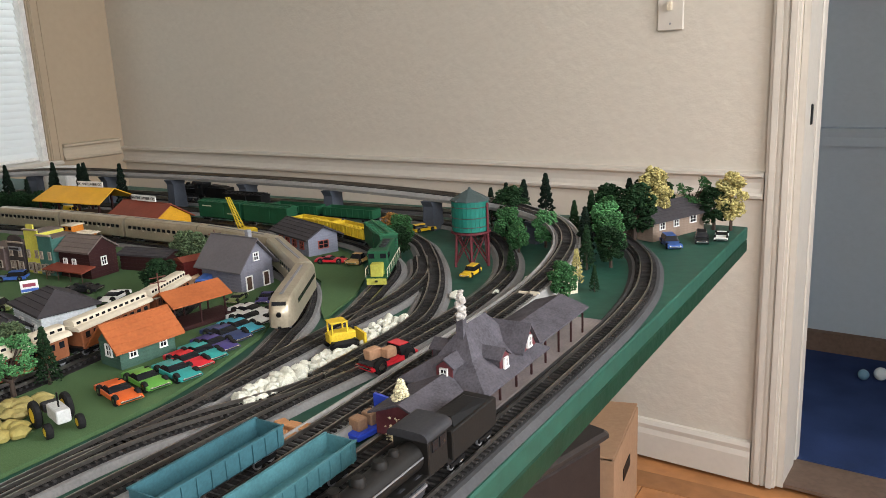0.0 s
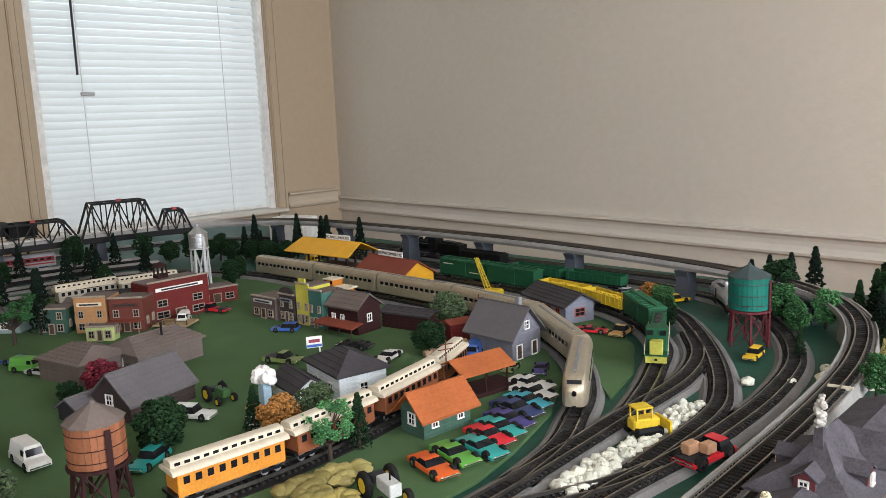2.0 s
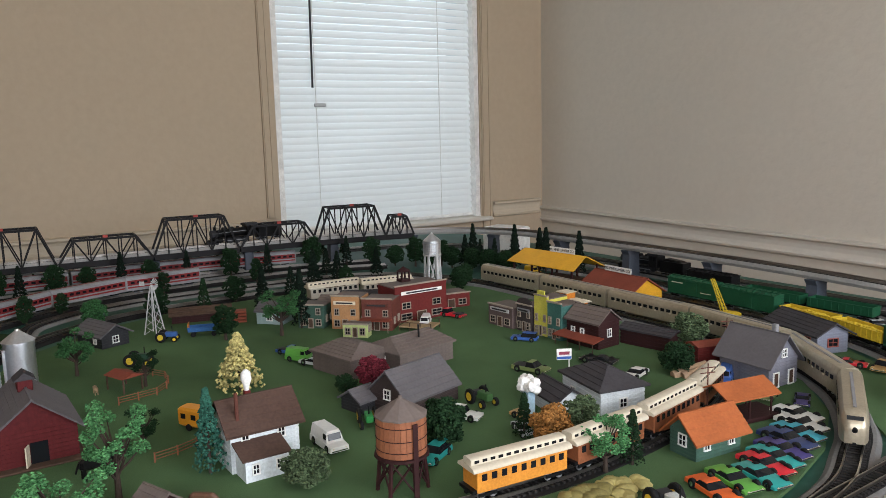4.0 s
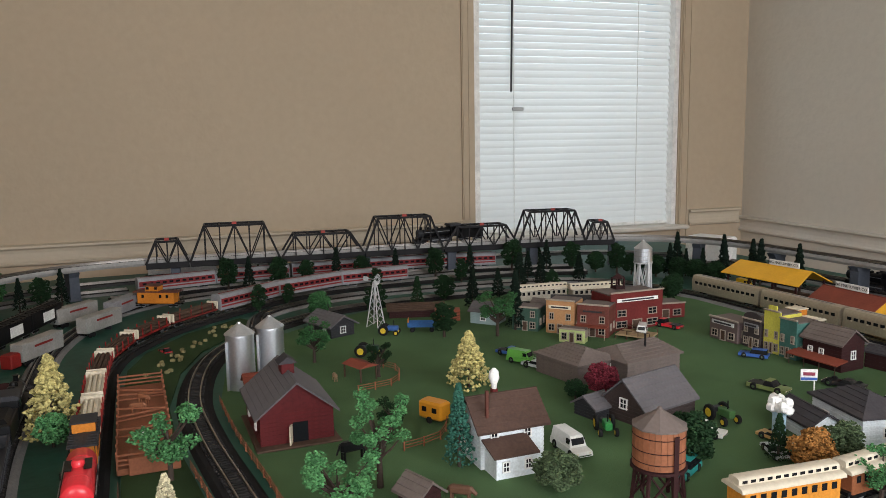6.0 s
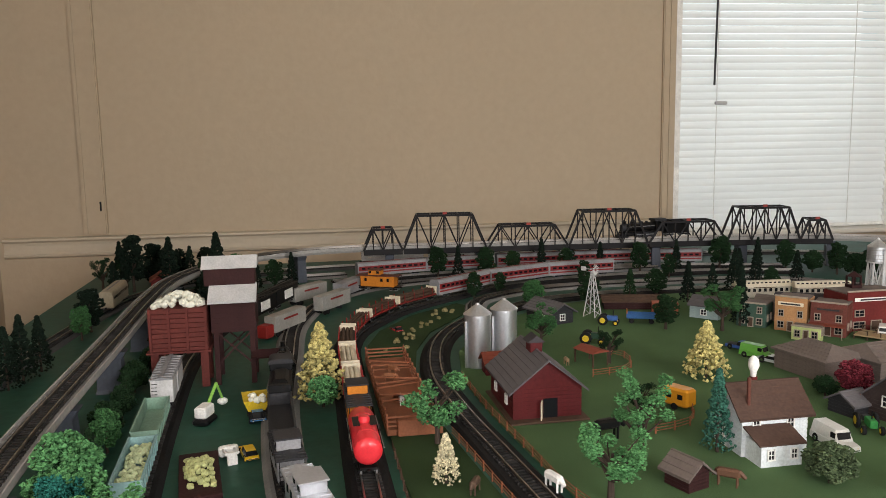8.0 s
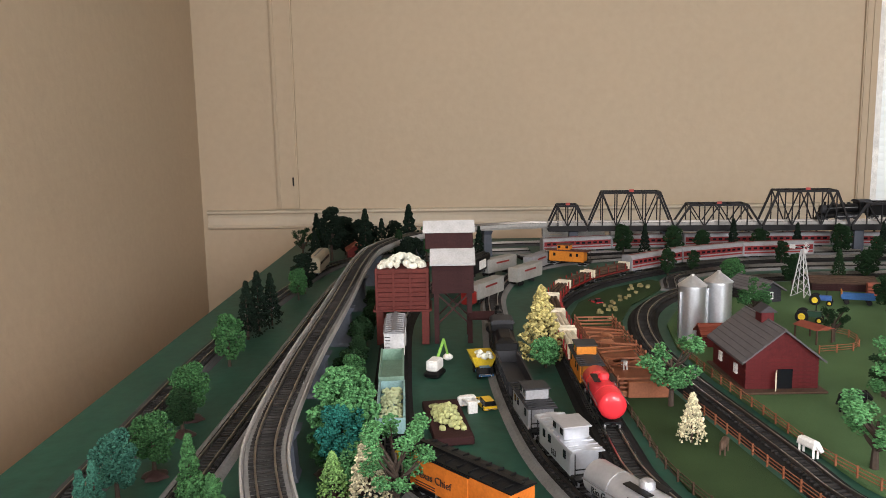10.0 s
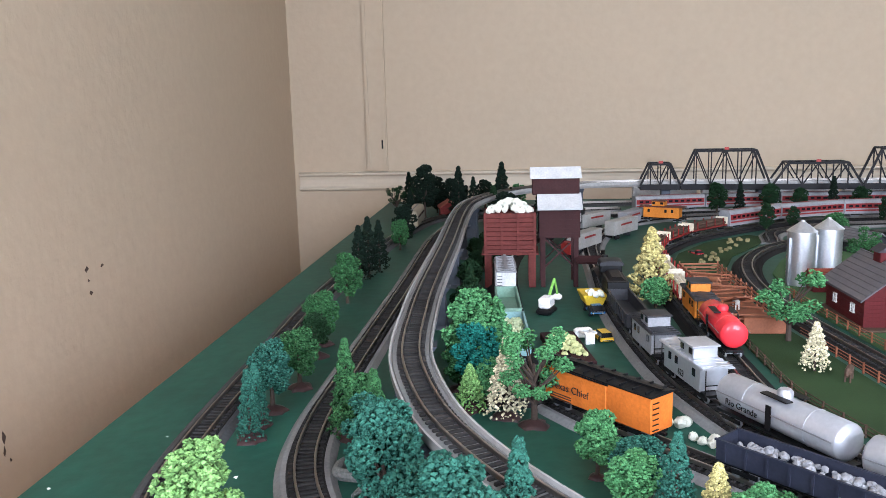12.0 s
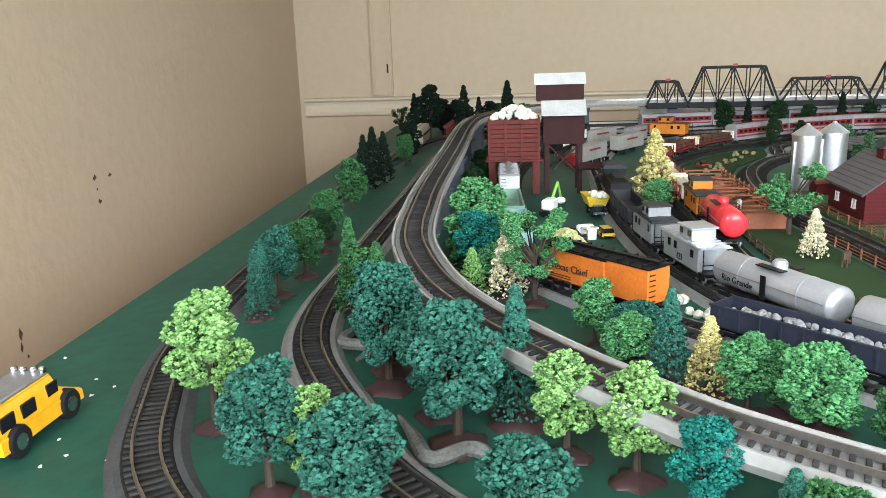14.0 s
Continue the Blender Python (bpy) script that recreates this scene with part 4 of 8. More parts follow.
# the wood at the near corner
for k, c, x, y, h, r in (("round", "blue_green", -0.935, -0.868, .08, .022), ("round", "mid", -1.005, -0.858, .072, .022), ("round", "mid", -1.172, -0.872, .075, .023), ("round", "dark", -1.12, -0.866, .06, .018), ("cone", "blue_green", -0.896, -0.872, .066, .013), ("cone", "blue_green", -0.862, -0.868, .072, .013), ("round", "lime", -0.631, -0.822, .108, .028), ("round", "blue_green", -0.548, -0.757, .088, .026), ("round", "lime", -0.552, -0.728, .072, .021), ("round", "blue_green", -0.515, -0.700, .082, .027), ("cone", "mid", -0.87, -0.774, .100, .019), ("round", "mid", -0.825, -0.752, .085, .022), ("round", "blue_green", -0.765, -0.728, .085, .027), ("round", "blue_green", -0.732, -0.712, .095, .026), ("cone", "mid", -0.805, -0.735, .092, .022), ("round", "blue_green", -0.699, -0.710, .107, .026), ("round", "blue_green", -0.655, -0.668, .085, .024), ("round", "blue_green", -0.612, -0.650, .105, .029), ("cone", "blue_green", -0.648, -0.612, .10, .019), ("round", "lime", -0.600, -0.580, .075, .022), ("round", "lime", -0.573, -0.540, .075, .022), ("round", "teal", -0.528, -0.512, .068, .018), ("round", "blue_green", -0.511, -0.605, .060, .026), ("cone", "blue_green", -0.500, -0.475, .052, .016), ("round", "mid", -0.485, -0.46, .05, .022), ("round", "bright", -1.02, -0.655, .115, .036), ("round", "teal", -0.985, -0.655, .085, .026), ("round", "bright", -0.965, -0.64, .05, .02), ("cone", "cream", -0.925, -0.622, .085, .024), ("open", "bright", -0.905, -0.595, .098, .036), ("cone", "lime", -0.945, -0.66, .05, .018), ("round", "bright", -0.795, -0.545, .062, .02), ("round", "bright", -0.748, -0.522, .045, .022), ("cone", "blue_green", -0.712, -0.497, .078, .019), ("cone", "straw", -0.695, -0.472, .062, .019), ("round", "bright", -0.670, -0.450, .058, .022), ("round", "bright", -0.632, -0.415, .065, .027), ("round", "mid", -0.665, -0.432, .055, .018), ("round", "mid", -0.595, -0.375, .055, .022), ("round", "blue_green", -0.77, -0.515, .048, .022), ("cone", "dark", -1.12, -0.685, .06, .016), ("round", "mid", -1.005, -0.675, .055, .02)):
    tree(k, c, x, y, h, r, {"lime": "bright lime green model tree", "teal": "teal green model tree", "cream": "cream white model tree", "straw": "straw yellow model tree", "bright": "bright green model tree", "mid": "green model tree", "dark": "dark green model tree", "blue_green": "blue-green model tree"}[c] + " with a brown base", base=True, fine_=1.8)

# ---------------------------------------------------------------- grass mats
def sheet(name, poly, material, z1, label):
    m = Mesh().loft([[(x, y, z) for x, y in poly] for z in (TZ + 0.0002, z1)])
    return tagged(part(name, m, material, None), label, "grass mat", "", "structure")


sheet("ground_town", [(-0.645, 0.05), (-0.640, 0.5), (-0.655, 0.58), (-0.69, 0.70), (-0.755, 0.82), (-0.85, 0.91), (-0.97, 0.965), (-1.1, 0.978), (-1.75, 0.97), (-1.95, 0.90), (-2.0, 0.75), (-2.0, 0.3), (-1.93, 0.12), (-1.80, -0.05), (-1.70, -0.105), (-1.60, -0.15), (-1.45, -0.175), (-1.29, -0.17), (-1.13, -0.155), (-0.95, -0.135), (-0.75, -0.06)], GRASS, G, "worn green grass mat under the town and farm")
sheet("ground_yard", [(-0.66, 0.79), (-0.70, 0.83), (-0.79, 0.94), (-0.92, 1.02), (-1.02, 1.048), (-1.0, 1.14), (-0.93, 1.145), (-0.83, 1.09), (-0.75, 1.01), (-0.69, 0.90)], GRASS, G - 0.001, "green grass mat between two tracks")
sheet("ground_bales", [(-0.82, -0.265), (-0.95, -0.31), (-1.1, -0.318), (-1.56, -0.315), (-1.69, -0.308), (-1.80, -0.275), (-1.93, -0.19), (-2.03, -0.07), (-1.98, -0.04), (-1.88, -0.1), (-1.77, -0.175), (-1.64, -0.222), (-1.46, -0.25), (-1.28, -0.247), (-1.0, -0.216), (-0.88, -0.2)], GRASS2, G - 0.0015, "dark green grass mat between the farm tracks")

# ---------------------------------------------------------------- rolling stock
RH = 0.0119          # rail head over the table
WHEELM = {}


def shared(key, build, material):
    if key not in WHEELM:
        WHEELM[key] = build().data(key, material)
    return WHEELM[key]


def truck(parent, x):
    fr = shared("truck", lambda: Mesh().rbox((0, 0, 0.0055), (0.008, 0.012, 0.003), 0.0006).box((0, 0.0105, 0.0055), (0.023, 0.0022, 0.0035)).box((0, -0.0105, 0.0055), (0.023, 0.0022, 0.0035)), BLACK)
    t = link("truck", fr, parent, pose(x, 0, 0))
    wh = shared("axle", lambda: Mesh().tube((0, -0.0098, 0), (0, -0.0076, 0), 0.0048, n=10).tube((0, 0.0076, 0), (0, 0.0098, 0), 0.0048, n=10).tube((0, -0.0078, 0), (0, 0.0078, 0), 0.001, n=5), STEEL)
    for dx in (-0.0075, 0.0075):
        link("axle", wh, t, pose(dx, 0, 0.0049))


def sect(w, z0, z1, r, n=4):
    """Car section with a rounded roof: (y, z) all the way round."""
    pts = [(w / 2, z0), (w / 2, z1 - r)]
    for i in range(1, n + 1):
        a = math.pi / 2 * i / n
        pts.append((w / 2 * (0.55 + 0.45 * math.cos(a)) if i < n else w / 2 * 0.35, z1 - r + r * math.sin(a)))
    return pts + [(-y, z) for y, z in reversed(pts)]


def car_base(name, x, y, yaw, L, label, z=0.0, cat="train car", group="train cars"):
    ob = thing(name, x, y, TZ + RH + z, yaw, label, cat, group)
    part("underframe", Mesh().box((0, 0, 0.0095), (L * 0.94, 0.02, 0.003)).box((L * 0.485, 0, 0.0085), (L * 0.05, 0.004, 0.0025)).box((-L * 0.485, 0, 0.0085), (L * 0.05, 0.004, 0.0025)), BLACK, ob)
    for s_ in (-1, 1):
        truck(ob, s_ * L * 0.34)
    return ob


def windows(ob, xs, y, z, w, h, material=DARKWIN, name="window"):
    me = shared("pane_%.4f_%.4f_%s" % (w, h, material.name), lambda: Mesh().box((0, 0, 0), (w, 0.0012, h)), material)
    for s_ in (-1, 1):
        for x in xs:
            link(name, me, ob, pose(x, s_ * y, z))


def steps(a, b, n):
    return [a + (b - a) * i / max(1, n - 1) for i in range(n)]


def silver_coach(x, y, yaw, L, nose=False):
    ob = car_base("passenger_car", x, y, yaw, L, "tarnished silver streamlined passenger car with a cab nose" if nose else "tarnished silver streamlined passenger car", group="silver train")
    S = mat("tarnished_silver", (0.40, 0.35, 0.26), 0.38, 0.55, 0.2, 240, 22, 0.15)
    a, b = sect(0.033, 0.008, 0.046, 0.016), L / 2
    rings = [[(-b, q[0], q[1]) for q in a]]
    if nose:
        for k, sc, up in ((b * 0.62, 1.0, 1.0), (b * 0.80, 0.97, 0.96), (b * 0.92, 0.86, 0.82), (b * 0.985, 0.66, 0.62), (b, 0.4, 0.45)):
            rings.append([(k, q[0] * sc, 0.008 + (q[1] - 0.008) * up) for q in a])
    else:
        rings.append([(b, q[0], q[1]) for q in a])
    part("body", smooth(Mesh().loft(rings)), S, ob)
    windows(ob, steps(-b * 0.85, b * (0.45 if nose else 0.85), 13), 0.0163, 0.029, L * 0.045, 0.006)
    part("roof_ribs", Mesh().box((-0.004, 0, 0.0462), (L * 0.8, 0.004, 0.001)), GREY, ob)
    if nose:
        part("headlight", smooth(Mesh().tube((b - 0.004, 0, 0.026), (b + 0.001, 0, 0.024), 0.004, 0.003, 10)), BLACK, ob)
        part("windscreen", Mesh().box((b * 0.93, 0, 0.0375), (0.003, 0.018, 0.005), 0, -30), DARKWIN, ob)
    # Glow is only painted as small cream patches; nothing here emits.
    for k in steps(-b * 0.8, b * 0.6, 5):
        part("lamp_glow", Mesh().box((k, -0.0168, 0.025), (0.004, 0.001, 0.003)), CREAM, ob)
    return ob


def striped_coach(x, y, yaw, L, label):
    """Modern passenger car: pale body, dark red window band, ribbed silver roof."""
    ob = car_base("passenger_car", x, y, yaw, L, label, group="striped train")
    b = L / 2
    part("body", smooth(Mesh().loft([[(k, q[0], q[1]) for q in sect(0.032, 0.008, 0.044, 0.010)] for k in (-b, b)])), GREY, ob)
    for s_ in (-1, 1):
        part("window_band", Mesh().box((0, s_ * 0.0162, 0.0280), (L * 0.97, 0.0012, 0.0125)), plastic((0.16, 0.014, 0.016)), ob, "dark red band")
        part("stripe", Mesh().box((0, s_ * 0.0161, 0.0165), (L * 0.97, 0.001, 0.0035)), plastic((0.22, 0.02, 0.02)), ob, "red stripe")
    windows(ob, steps(-b * 0.84, b * 0.84, 11), 0.0167, 0.028, L * 0.05, 0.0055)
    for k in (-b * 0.93, b * 0.93):
        part("door", Mesh().box((k, -0.0164, 0.022), (L * 0.035, 0.0012, 0.024)), GREY, ob)
    part("roof_rib", Mesh().box((0, 0, 0.0442), (L * 0.9, 0.005, 0.001)), DRED, ob, "dark red roof strip")
    return ob


def clerestory_coach(x, y, yaw, L, side, label):
    ob = car_base("passenger_car", x, y, yaw, L, label, group="old coaches")
    b = L / 2
    part("body", Mesh().rbox((0, 0, 0.022), (L * 0.92, 0.030, 0.024), 0.001), side, ob)
    R = mat("cream_roof", (0.55, 0.49, 0.38), 0.55, 0, 0.15, 240, 25, 0.2)
    part("roof", smooth(Mesh().loft([[(k, q[0], q[1]) for q in sect(0.034, 0.034, 0.0395, 0.004)] for k in (-b, b)])), R, ob)
    part("clerestory", smooth(Mesh().loft([[(k, q[0], q[1]) for q in sect(0.0165, 0.039, 0.0465, 0.003)] for k in (-b * 0.97, -b * 0.9, b * 0.9, b * 0.97)])), R, ob)
    windows(ob, steps(-b * 0.86, b * 0.86, 12), 0.0081, 0.0425, L * 0.045, 0.003)
    windows(ob, steps(-b * 0.78, b * 0.78, 9), 0.0149, 0.027, L * 0.05, 0.0075)
    part("letter_band", Mesh().box((0, -0.0155, 0.033), (L * 0.4, 0.0008, 0.002)), paint((0.06, 0.03, 0.01)), ob)
    part("steps", Mesh().box((b * 0.94, 0, 0.012), (0.008, 0.028, 0.004)), BLACK, ob)
    return ob


def boxcar(x, y, yaw, L, side, roof, label, z=0.0, ribs=True, words=None, bars=True):
    ob = car_base("boxcar", x, y, yaw, L, label, z)
    b = L / 2
    part("body", Mesh().rbox((0, 0, 0.0275), (L * 0.95, 0.031, 0.034), 0.0008), side, ob)
    part("roof", Mesh().loft([[(k, yy, zz) for yy, zz in ((0.0165, 0.0442), (0.0165, 0.0455), (0, 0.0482), (-0.0165, 0.0455), (-0.0165, 0.0442))] for k in (-b * 0.97, b * 0.97)]), roof, ob)
    part("roof_walk", Mesh().box((0, 0, 0.0494), (L * 0.95, 0.005, 0.0012)), roof, ob)
    for k in steps(-b * 0.85, b * 0.85, 9):
        part("rib", Mesh().box((k, 0, 0.0468), (0.0014, 0.029, 0.0026)), roof, ob)
    for s_ in (-1, 1):
        part("door", Mesh().rbox((0, s_ * 0.0162, 0.027), (L * 0.22, 0.0016, 0.03), 0.0004), side, ob)
        part("door_rail", Mesh().box((L * 0.08, s_ * 0.0172, 0.0435), (L * 0.42, 0.0014, 0.0012)), roof, ob)
    for k in (-1, 1):
        for r_ in range(6):
            part("rung", Mesh().box((k * b * 0.965, 0.010, 0.014 + r_ * 0.005), (0.001, 0.008, 0.0007)), BLACK, ob)
    if words:
        for s_ in (-1, 1):
            text_on(ob, words, 0.0105, pose(s_ * L * 0.22, s_ * 0.0173, 0.026, 90, 0, 0 if s_ < 0 else 180), paint((0.03, 0.02, 0.02)))
            for q in range(3):
                part("lettering_bar", Mesh().box((s_ * L * 0.31, s_ * 0.0159, 0.017 - q * 0.0025), (L * 0.2, 0.0006, 0.0008)), paint((0.03, 0.02, 0.02)), ob)
    elif bars:
        for s_ in (-1, 1):
            part("lettering_bar", Mesh().box((-L * 0.28, s_ * 0.0158, 0.036), (L * 0.22, 0.0006, 0.002)), CREAM, ob)
            part("lettering_bar", Mesh().box((L * 0.28, s_ * 0.0158, 0.022), (L * 0.2, 0.0006, 0.0015)), CREAM, ob)
    return ob


def text_on(parent, words, size, m, material, name="lettering"):
    cu = bpy.data.curves.new(name, "FONT")
    cu.body, cu.size, cu.align_x, cu.align_y, cu.extrude = words, size, "CENTER", "CENTER", 0.0002
    cu.materials.append(material)
    ob = new(name, cu)
    ob.parent, ob.matrix_basis = parent, m
    return ob


def rubble(ob, n, L, W, z, h, r, material, seed, name="stone"):
    rg = random.Random(seed)
    for i in range(n):
        m = smooth(Mesh().stone((0, 0, 0), r * rg.uniform(0.7, 1.35), rg))
        x, y = rg.uniform(-.5, .5), rg.uniform(-.5, .5)
        link(name, m.data(name, material), ob, pose(x * L, y * W, z + h * max(0, 1 - 2.2 * max(abs(x), abs(y))) + rg.uniform(0, .3) * r))


def gondola(x, y, yaw, L, col, label, load=None, z=0.0):
    ob = car_base("gondola_car", x, y, yaw, L, label, z)
    b = L / 2
    part("floor_plate", Mesh().box((0, 0, 0.0125), (L * 0.95, 0.029, 0.002)), col, ob)
    for s_ in (-1, 1):
        part("side", Mesh().box((0, s_ * 0.0148, 0.0215), (L * 0.95, 0.0014, 0.017)), col, ob)
        part("end", Mesh().box((s_ * b * 0.945, 0, 0.0215), (0.0014, 0.0282, 0.017)), col, ob)
        part("top_rail", Mesh().box((0, s_ * 0.0156, 0.0298), (L * 0.96, 0.0024, 0.0016)), col, ob)
        for k in steps(-b * 0.85, b * 0.85, 9):
            part("rib", Mesh().box((k, s_ * 0.0161, 0.021), (0.0018, 0.0014, 0.0165)), col, ob)
    if load is not None:
        rubble(ob, 120, L * 0.84, 0.023, 0.022, 0.006, 0.0031, load, int(abs(x) * 999))
    return ob


def tank_car(x, y, yaw, L, col, label, words=None, z=0.0):
    ob = car_base("tank_car", x, y, yaw, L, label, z)
    b, r = L / 2, 0.0165
    rings = []
    for k, q in ((-b * .93, .35), (-b * .915, .72), (-b * .87, .97), (-b * .85, 1), (b * .85, 1), (b * .87, .97), (b * .915, .72), (b * .93, .35)):
        rings.append([(k, r * q * math.cos(6.2832 * i / 18), 0.0285 + r * q * math.sin(6.2832 * i / 18)) for i in range(18)])
    part("tank", smooth(Mesh().loft(rings)), col, ob)
    part("dome", smooth(Mesh().lathe((0, 0, 0.044), [(0.007, 0), (0.007, 0.005), (0.005, 0.0075), (0, 0.008)], 12)), col, ob)
    for k in (-b * 0.45, b * 0.45):
        part("tank_band", smooth(Mesh().loft([[(k + e, 0.0169 * math.cos(6.2832 * i / 18), 0.0285 + 0.0169 * math.sin(6.2832 * i / 18)) for i in range(18)] for e in (-0.0008, 0.0008)])), col, ob)
    for s_ in (-1, 1):
        part("handrail", Mesh().tube((-b * .85, s_ * 0.0182, 0.031), (b * .85, s_ * 0.0182, 0.031), 0.0006, n=5), STEEL, ob)
        part("ladder", Mesh().box((0, s_ * 0.0185, 0.028), (0.006, 0.001, 0.022)), BLACK, ob)
        part("walkway", Mesh().box((0, s_ * 0.010, 0.0452), (0.03, 0.008, 0.001)), BLACK, ob)
    if words:
        for s_ in (-1, 1):
            text_on(ob, words, 0.0085, pose(s_ * L * 0.22, s_ * 0.0171, 0.0245, 90, 0, 0 if s_ < 0 else 180), BLACK)
    return ob


def log_flat(x, y, yaw, L, col, label, load=WOOD):
    ob = car_base("flat_car", x, y, yaw, L, label)
    b = L / 2
    part("floor_plate", Mesh().rbox((0, 0, 0.013), (L * 0.95, 0.030, 0.004), 0.0006), col, ob)
    for s_ in (-1, 1):
        part("end_rack", Mesh().rbox((s_ * b * 0.93, 0, 0.022), (0.003, 0.030, 0.018), 0.0006), CREAM, ob)
        for k in steps(-b * 0.7, b * 0.7, 4):
            part("stake", Mesh().box((k, s_ * 0.0152, 0.022), (0.002, 0.002, 0.018)), col, ob)
    for r_, n in ((0, 4), (1, 3)):
        for i in range(n):
            part("log", smooth(Mesh().tube((-b * 0.86, (i - (n - 1) / 2) * 0.0072, 0.0186 + r_ * 0.006), (b * 0.86, (i - (n - 1) / 2) * 0.0072, 0.0186 + r_ * 0.006), 0.0035, n=7)), load, ob)
    return ob


def caboose(x, y, yaw, L, side, roof, label, cupola=True, words=None):
    ob = car_base("caboose", x, y, yaw, L, label)
    b = L / 2
    part("body", Mesh().rbox((0, 0, 0.024), (L * 0.76, 0.030, 0.027), 0.0008), side, ob)
    part("roof", Mesh().loft([[(k, yy, zz) for yy, zz in ((0.0175, 0.0372), (0.0165, 0.0388), (0, 0.0405), (-0.0165, 0.0388), (-0.0175, 0.0372))] for k in (-b * 0.93, b * 0.93)]), roof, ob)
    if cupola:
        part("cupola", Mesh().rbox((-b * 0.15, 0, 0.0455), (L * 0.26, 0.027, 0.012), 0.0006), side, ob)
        part("cupola_roof", Mesh().rbox((-b * 0.15, 0, 0.0525), (L * 0.31, 0.031, 0.002), 0.0006), roof, ob)
        windows(ob, [-b * 0.32, b * 0.02], 0.0137, 0.047, 0.007, 0.006)
    windows(ob, [-b * 0.52, b * 0.2, b * 0.48], 0.0152, 0.028, 0.006, 0.008)
    for s_ in (-1, 1):
        part("platform", Mesh().box((s_ * b * 0.87, 0, 0.0115), (L * 0.12, 0.028, 0.0016)), BLACK, ob)
        for yy in (-0.0135, 0.0135):
            part("post", Mesh().tube((s_ * b * 0.92, yy, 0.012), (s_ * b * 0.92, yy, 0.0375), 0.0006, n=5), BLACK, ob)
        part("railing", Mesh().box((s_ * b * 0.925, 0, 0.021), (0.0008, 0.027, 0.001)).box((s_ * b * 0.925, 0, 0.016), (0.0008, 0.027, 0.001)), BLACK, ob)
    for k in steps(-b * 0.85, b * 0.85, 11):
        part("roof_rib", Mesh().box((k, 0, 0.0398), (0.001, 0.032, 0.001)), roof, ob)
    if words:
        for s_ in (-1, 1):
            text_on(ob, "623", 0.0095, pose(0, s_ * 0.0154, 0.0175, 90, 0, 0 if s_ < 0 else 180), BLACK)
    return ob


def steam_loco(x, y, yaw, label, z=0.0, col=BLACK):
    ob = thing("steam_locomotive", x, y, TZ + RH + z, yaw, label, "locomotive")
    part("running_board", Mesh().rbox((0.0, 0, 0.0175), (0.135, 0.032, 0.002), 0.0005), col, ob)
    part("boiler", smooth(Mesh().tube((-0.035, 0, 0.0315), (0.058, 0, 0.0300), 0.0125, 0.011, 18)), col, ob)
    part("smokebox", smooth(Mesh().tube((0.055, 0, 0.030), (0.068, 0, 0.030), 0.0118, 0.0112, 18).tube((0.068, 0, 0.030), (0.0705, 0, 0.030), 0.008, 0.003, 14)), DKGREY, ob)
    part("stack", smooth(Mesh().lathe((0.056, 0, 0.040), [(0.004, 0), (0.0036, 0.008), (0.0048, 0.010), (0.003, 0.0102)], 12)), col, ob)
    for k, rr in ((0.03, 0.0062), (0.004, 0.0062), (-0.014, 0.0045)):
        part("dome", smooth(Mesh().lathe((k, 0, 0.040), [(rr, 0), (rr, 0.004), (rr * .75, 0.007), (0, 0.008)], 12)), col, ob)
    part("cab", Mesh().rbox((-0.050, 0, 0.033), (0.028, 0.033, 0.031), 0.0008), col, ob)
    part("cab_roof", smooth(Mesh().loft([[(k, q[0], q[1]) for q in sect(0.037, 0.0475, 0.0545, 0.005)] for k in (-0.069, -0.032)])), DKGREY, ob)
    windows(ob, [-0.056, -0.045], 0.0167, 0.040, 0.008, 0.009)
    part("headlight", smooth(Mesh().tube((0.066, 0, 0.044), (0.073, 0, 0.044), 0.0034, n=12)), CREAM, ob, "pale headlight")
    wh = shared("driver", lambda: Mesh().tube((0, -0.001, 0), (0, 0.001, 0), 0.0098, n=18).box((0, 0, 0), (0.012, 0.003, 0.0015)), DKGREY)
    for s_ in (-1, 1):
        for k in (-0.030, -0.008, 0.014):
            link("driving_wheel", wh, ob, pose(k, s_ * 0.0095, 0.0098))
        part("side_rod", Mesh().box((-0.006, s_ * 0.0125, 0.0095), (0.062, 0.0015, 0.0024)), STEEL, ob)
        part("cylinder", smooth(Mesh().tube((0.040, s_ * 0.0145, 0.0125), (0.062, s_ * 0.0145, 0.0125), 0.006, n=12)), col, ob)
        part("pipe", Mesh().tube((-0.034, s_ * 0.0128, 0.034), (0.055, s_ * 0.0118, 0.033), 0.0007, n=5), STEEL, ob)
        for k in (0.054, 0.066):
            part("pilot_wheel", Mesh().tube((k, s_ * 0.0076, 0.0055), (k, s_ * 0.0096, 0.0055), 0.0055, n=12), DKGREY, ob)
    part("cowcatcher", Mesh().loft([[(0.068, -0.015, 0.014), (0.068, 0.015, 0.014), (0.070, 0.015, 0.003), (0.070, -0.015, 0.003)], [(0.074, -0.012, 0.013), (0.074, 0.012, 0.013), (0.085, 0.004, 0.003), (0.085, -0.004, 0.003)]]), col, ob)
    td = part("tender", Mesh().rbox((-0.110, 0, 0.026), (0.075, 0.032, 0.026), 0.001), col, ob)
    part("coal", Mesh().loft([[(-0.14, -0.013, 0.0385), (-0.14, 0.013, 0.0385), (-0.08, 0.013, 0.0385), (-0.08, -0.013, 0.0385)], [(-0.13, -0.007, 0.043), (-0.13, 0.007, 0.043), (-0.085, 0.008, 0.045), (-0.085, -0.008, 0.045)]]), BLACK, td, "black coal load")
    part("tender_frame", Mesh().box((-0.110, 0, 0.0105), (0.078, 0.022, 0.004)), BLACK, ob)
    for k in (-0.135, -0.087):
        truck(ob, k)
    return ob


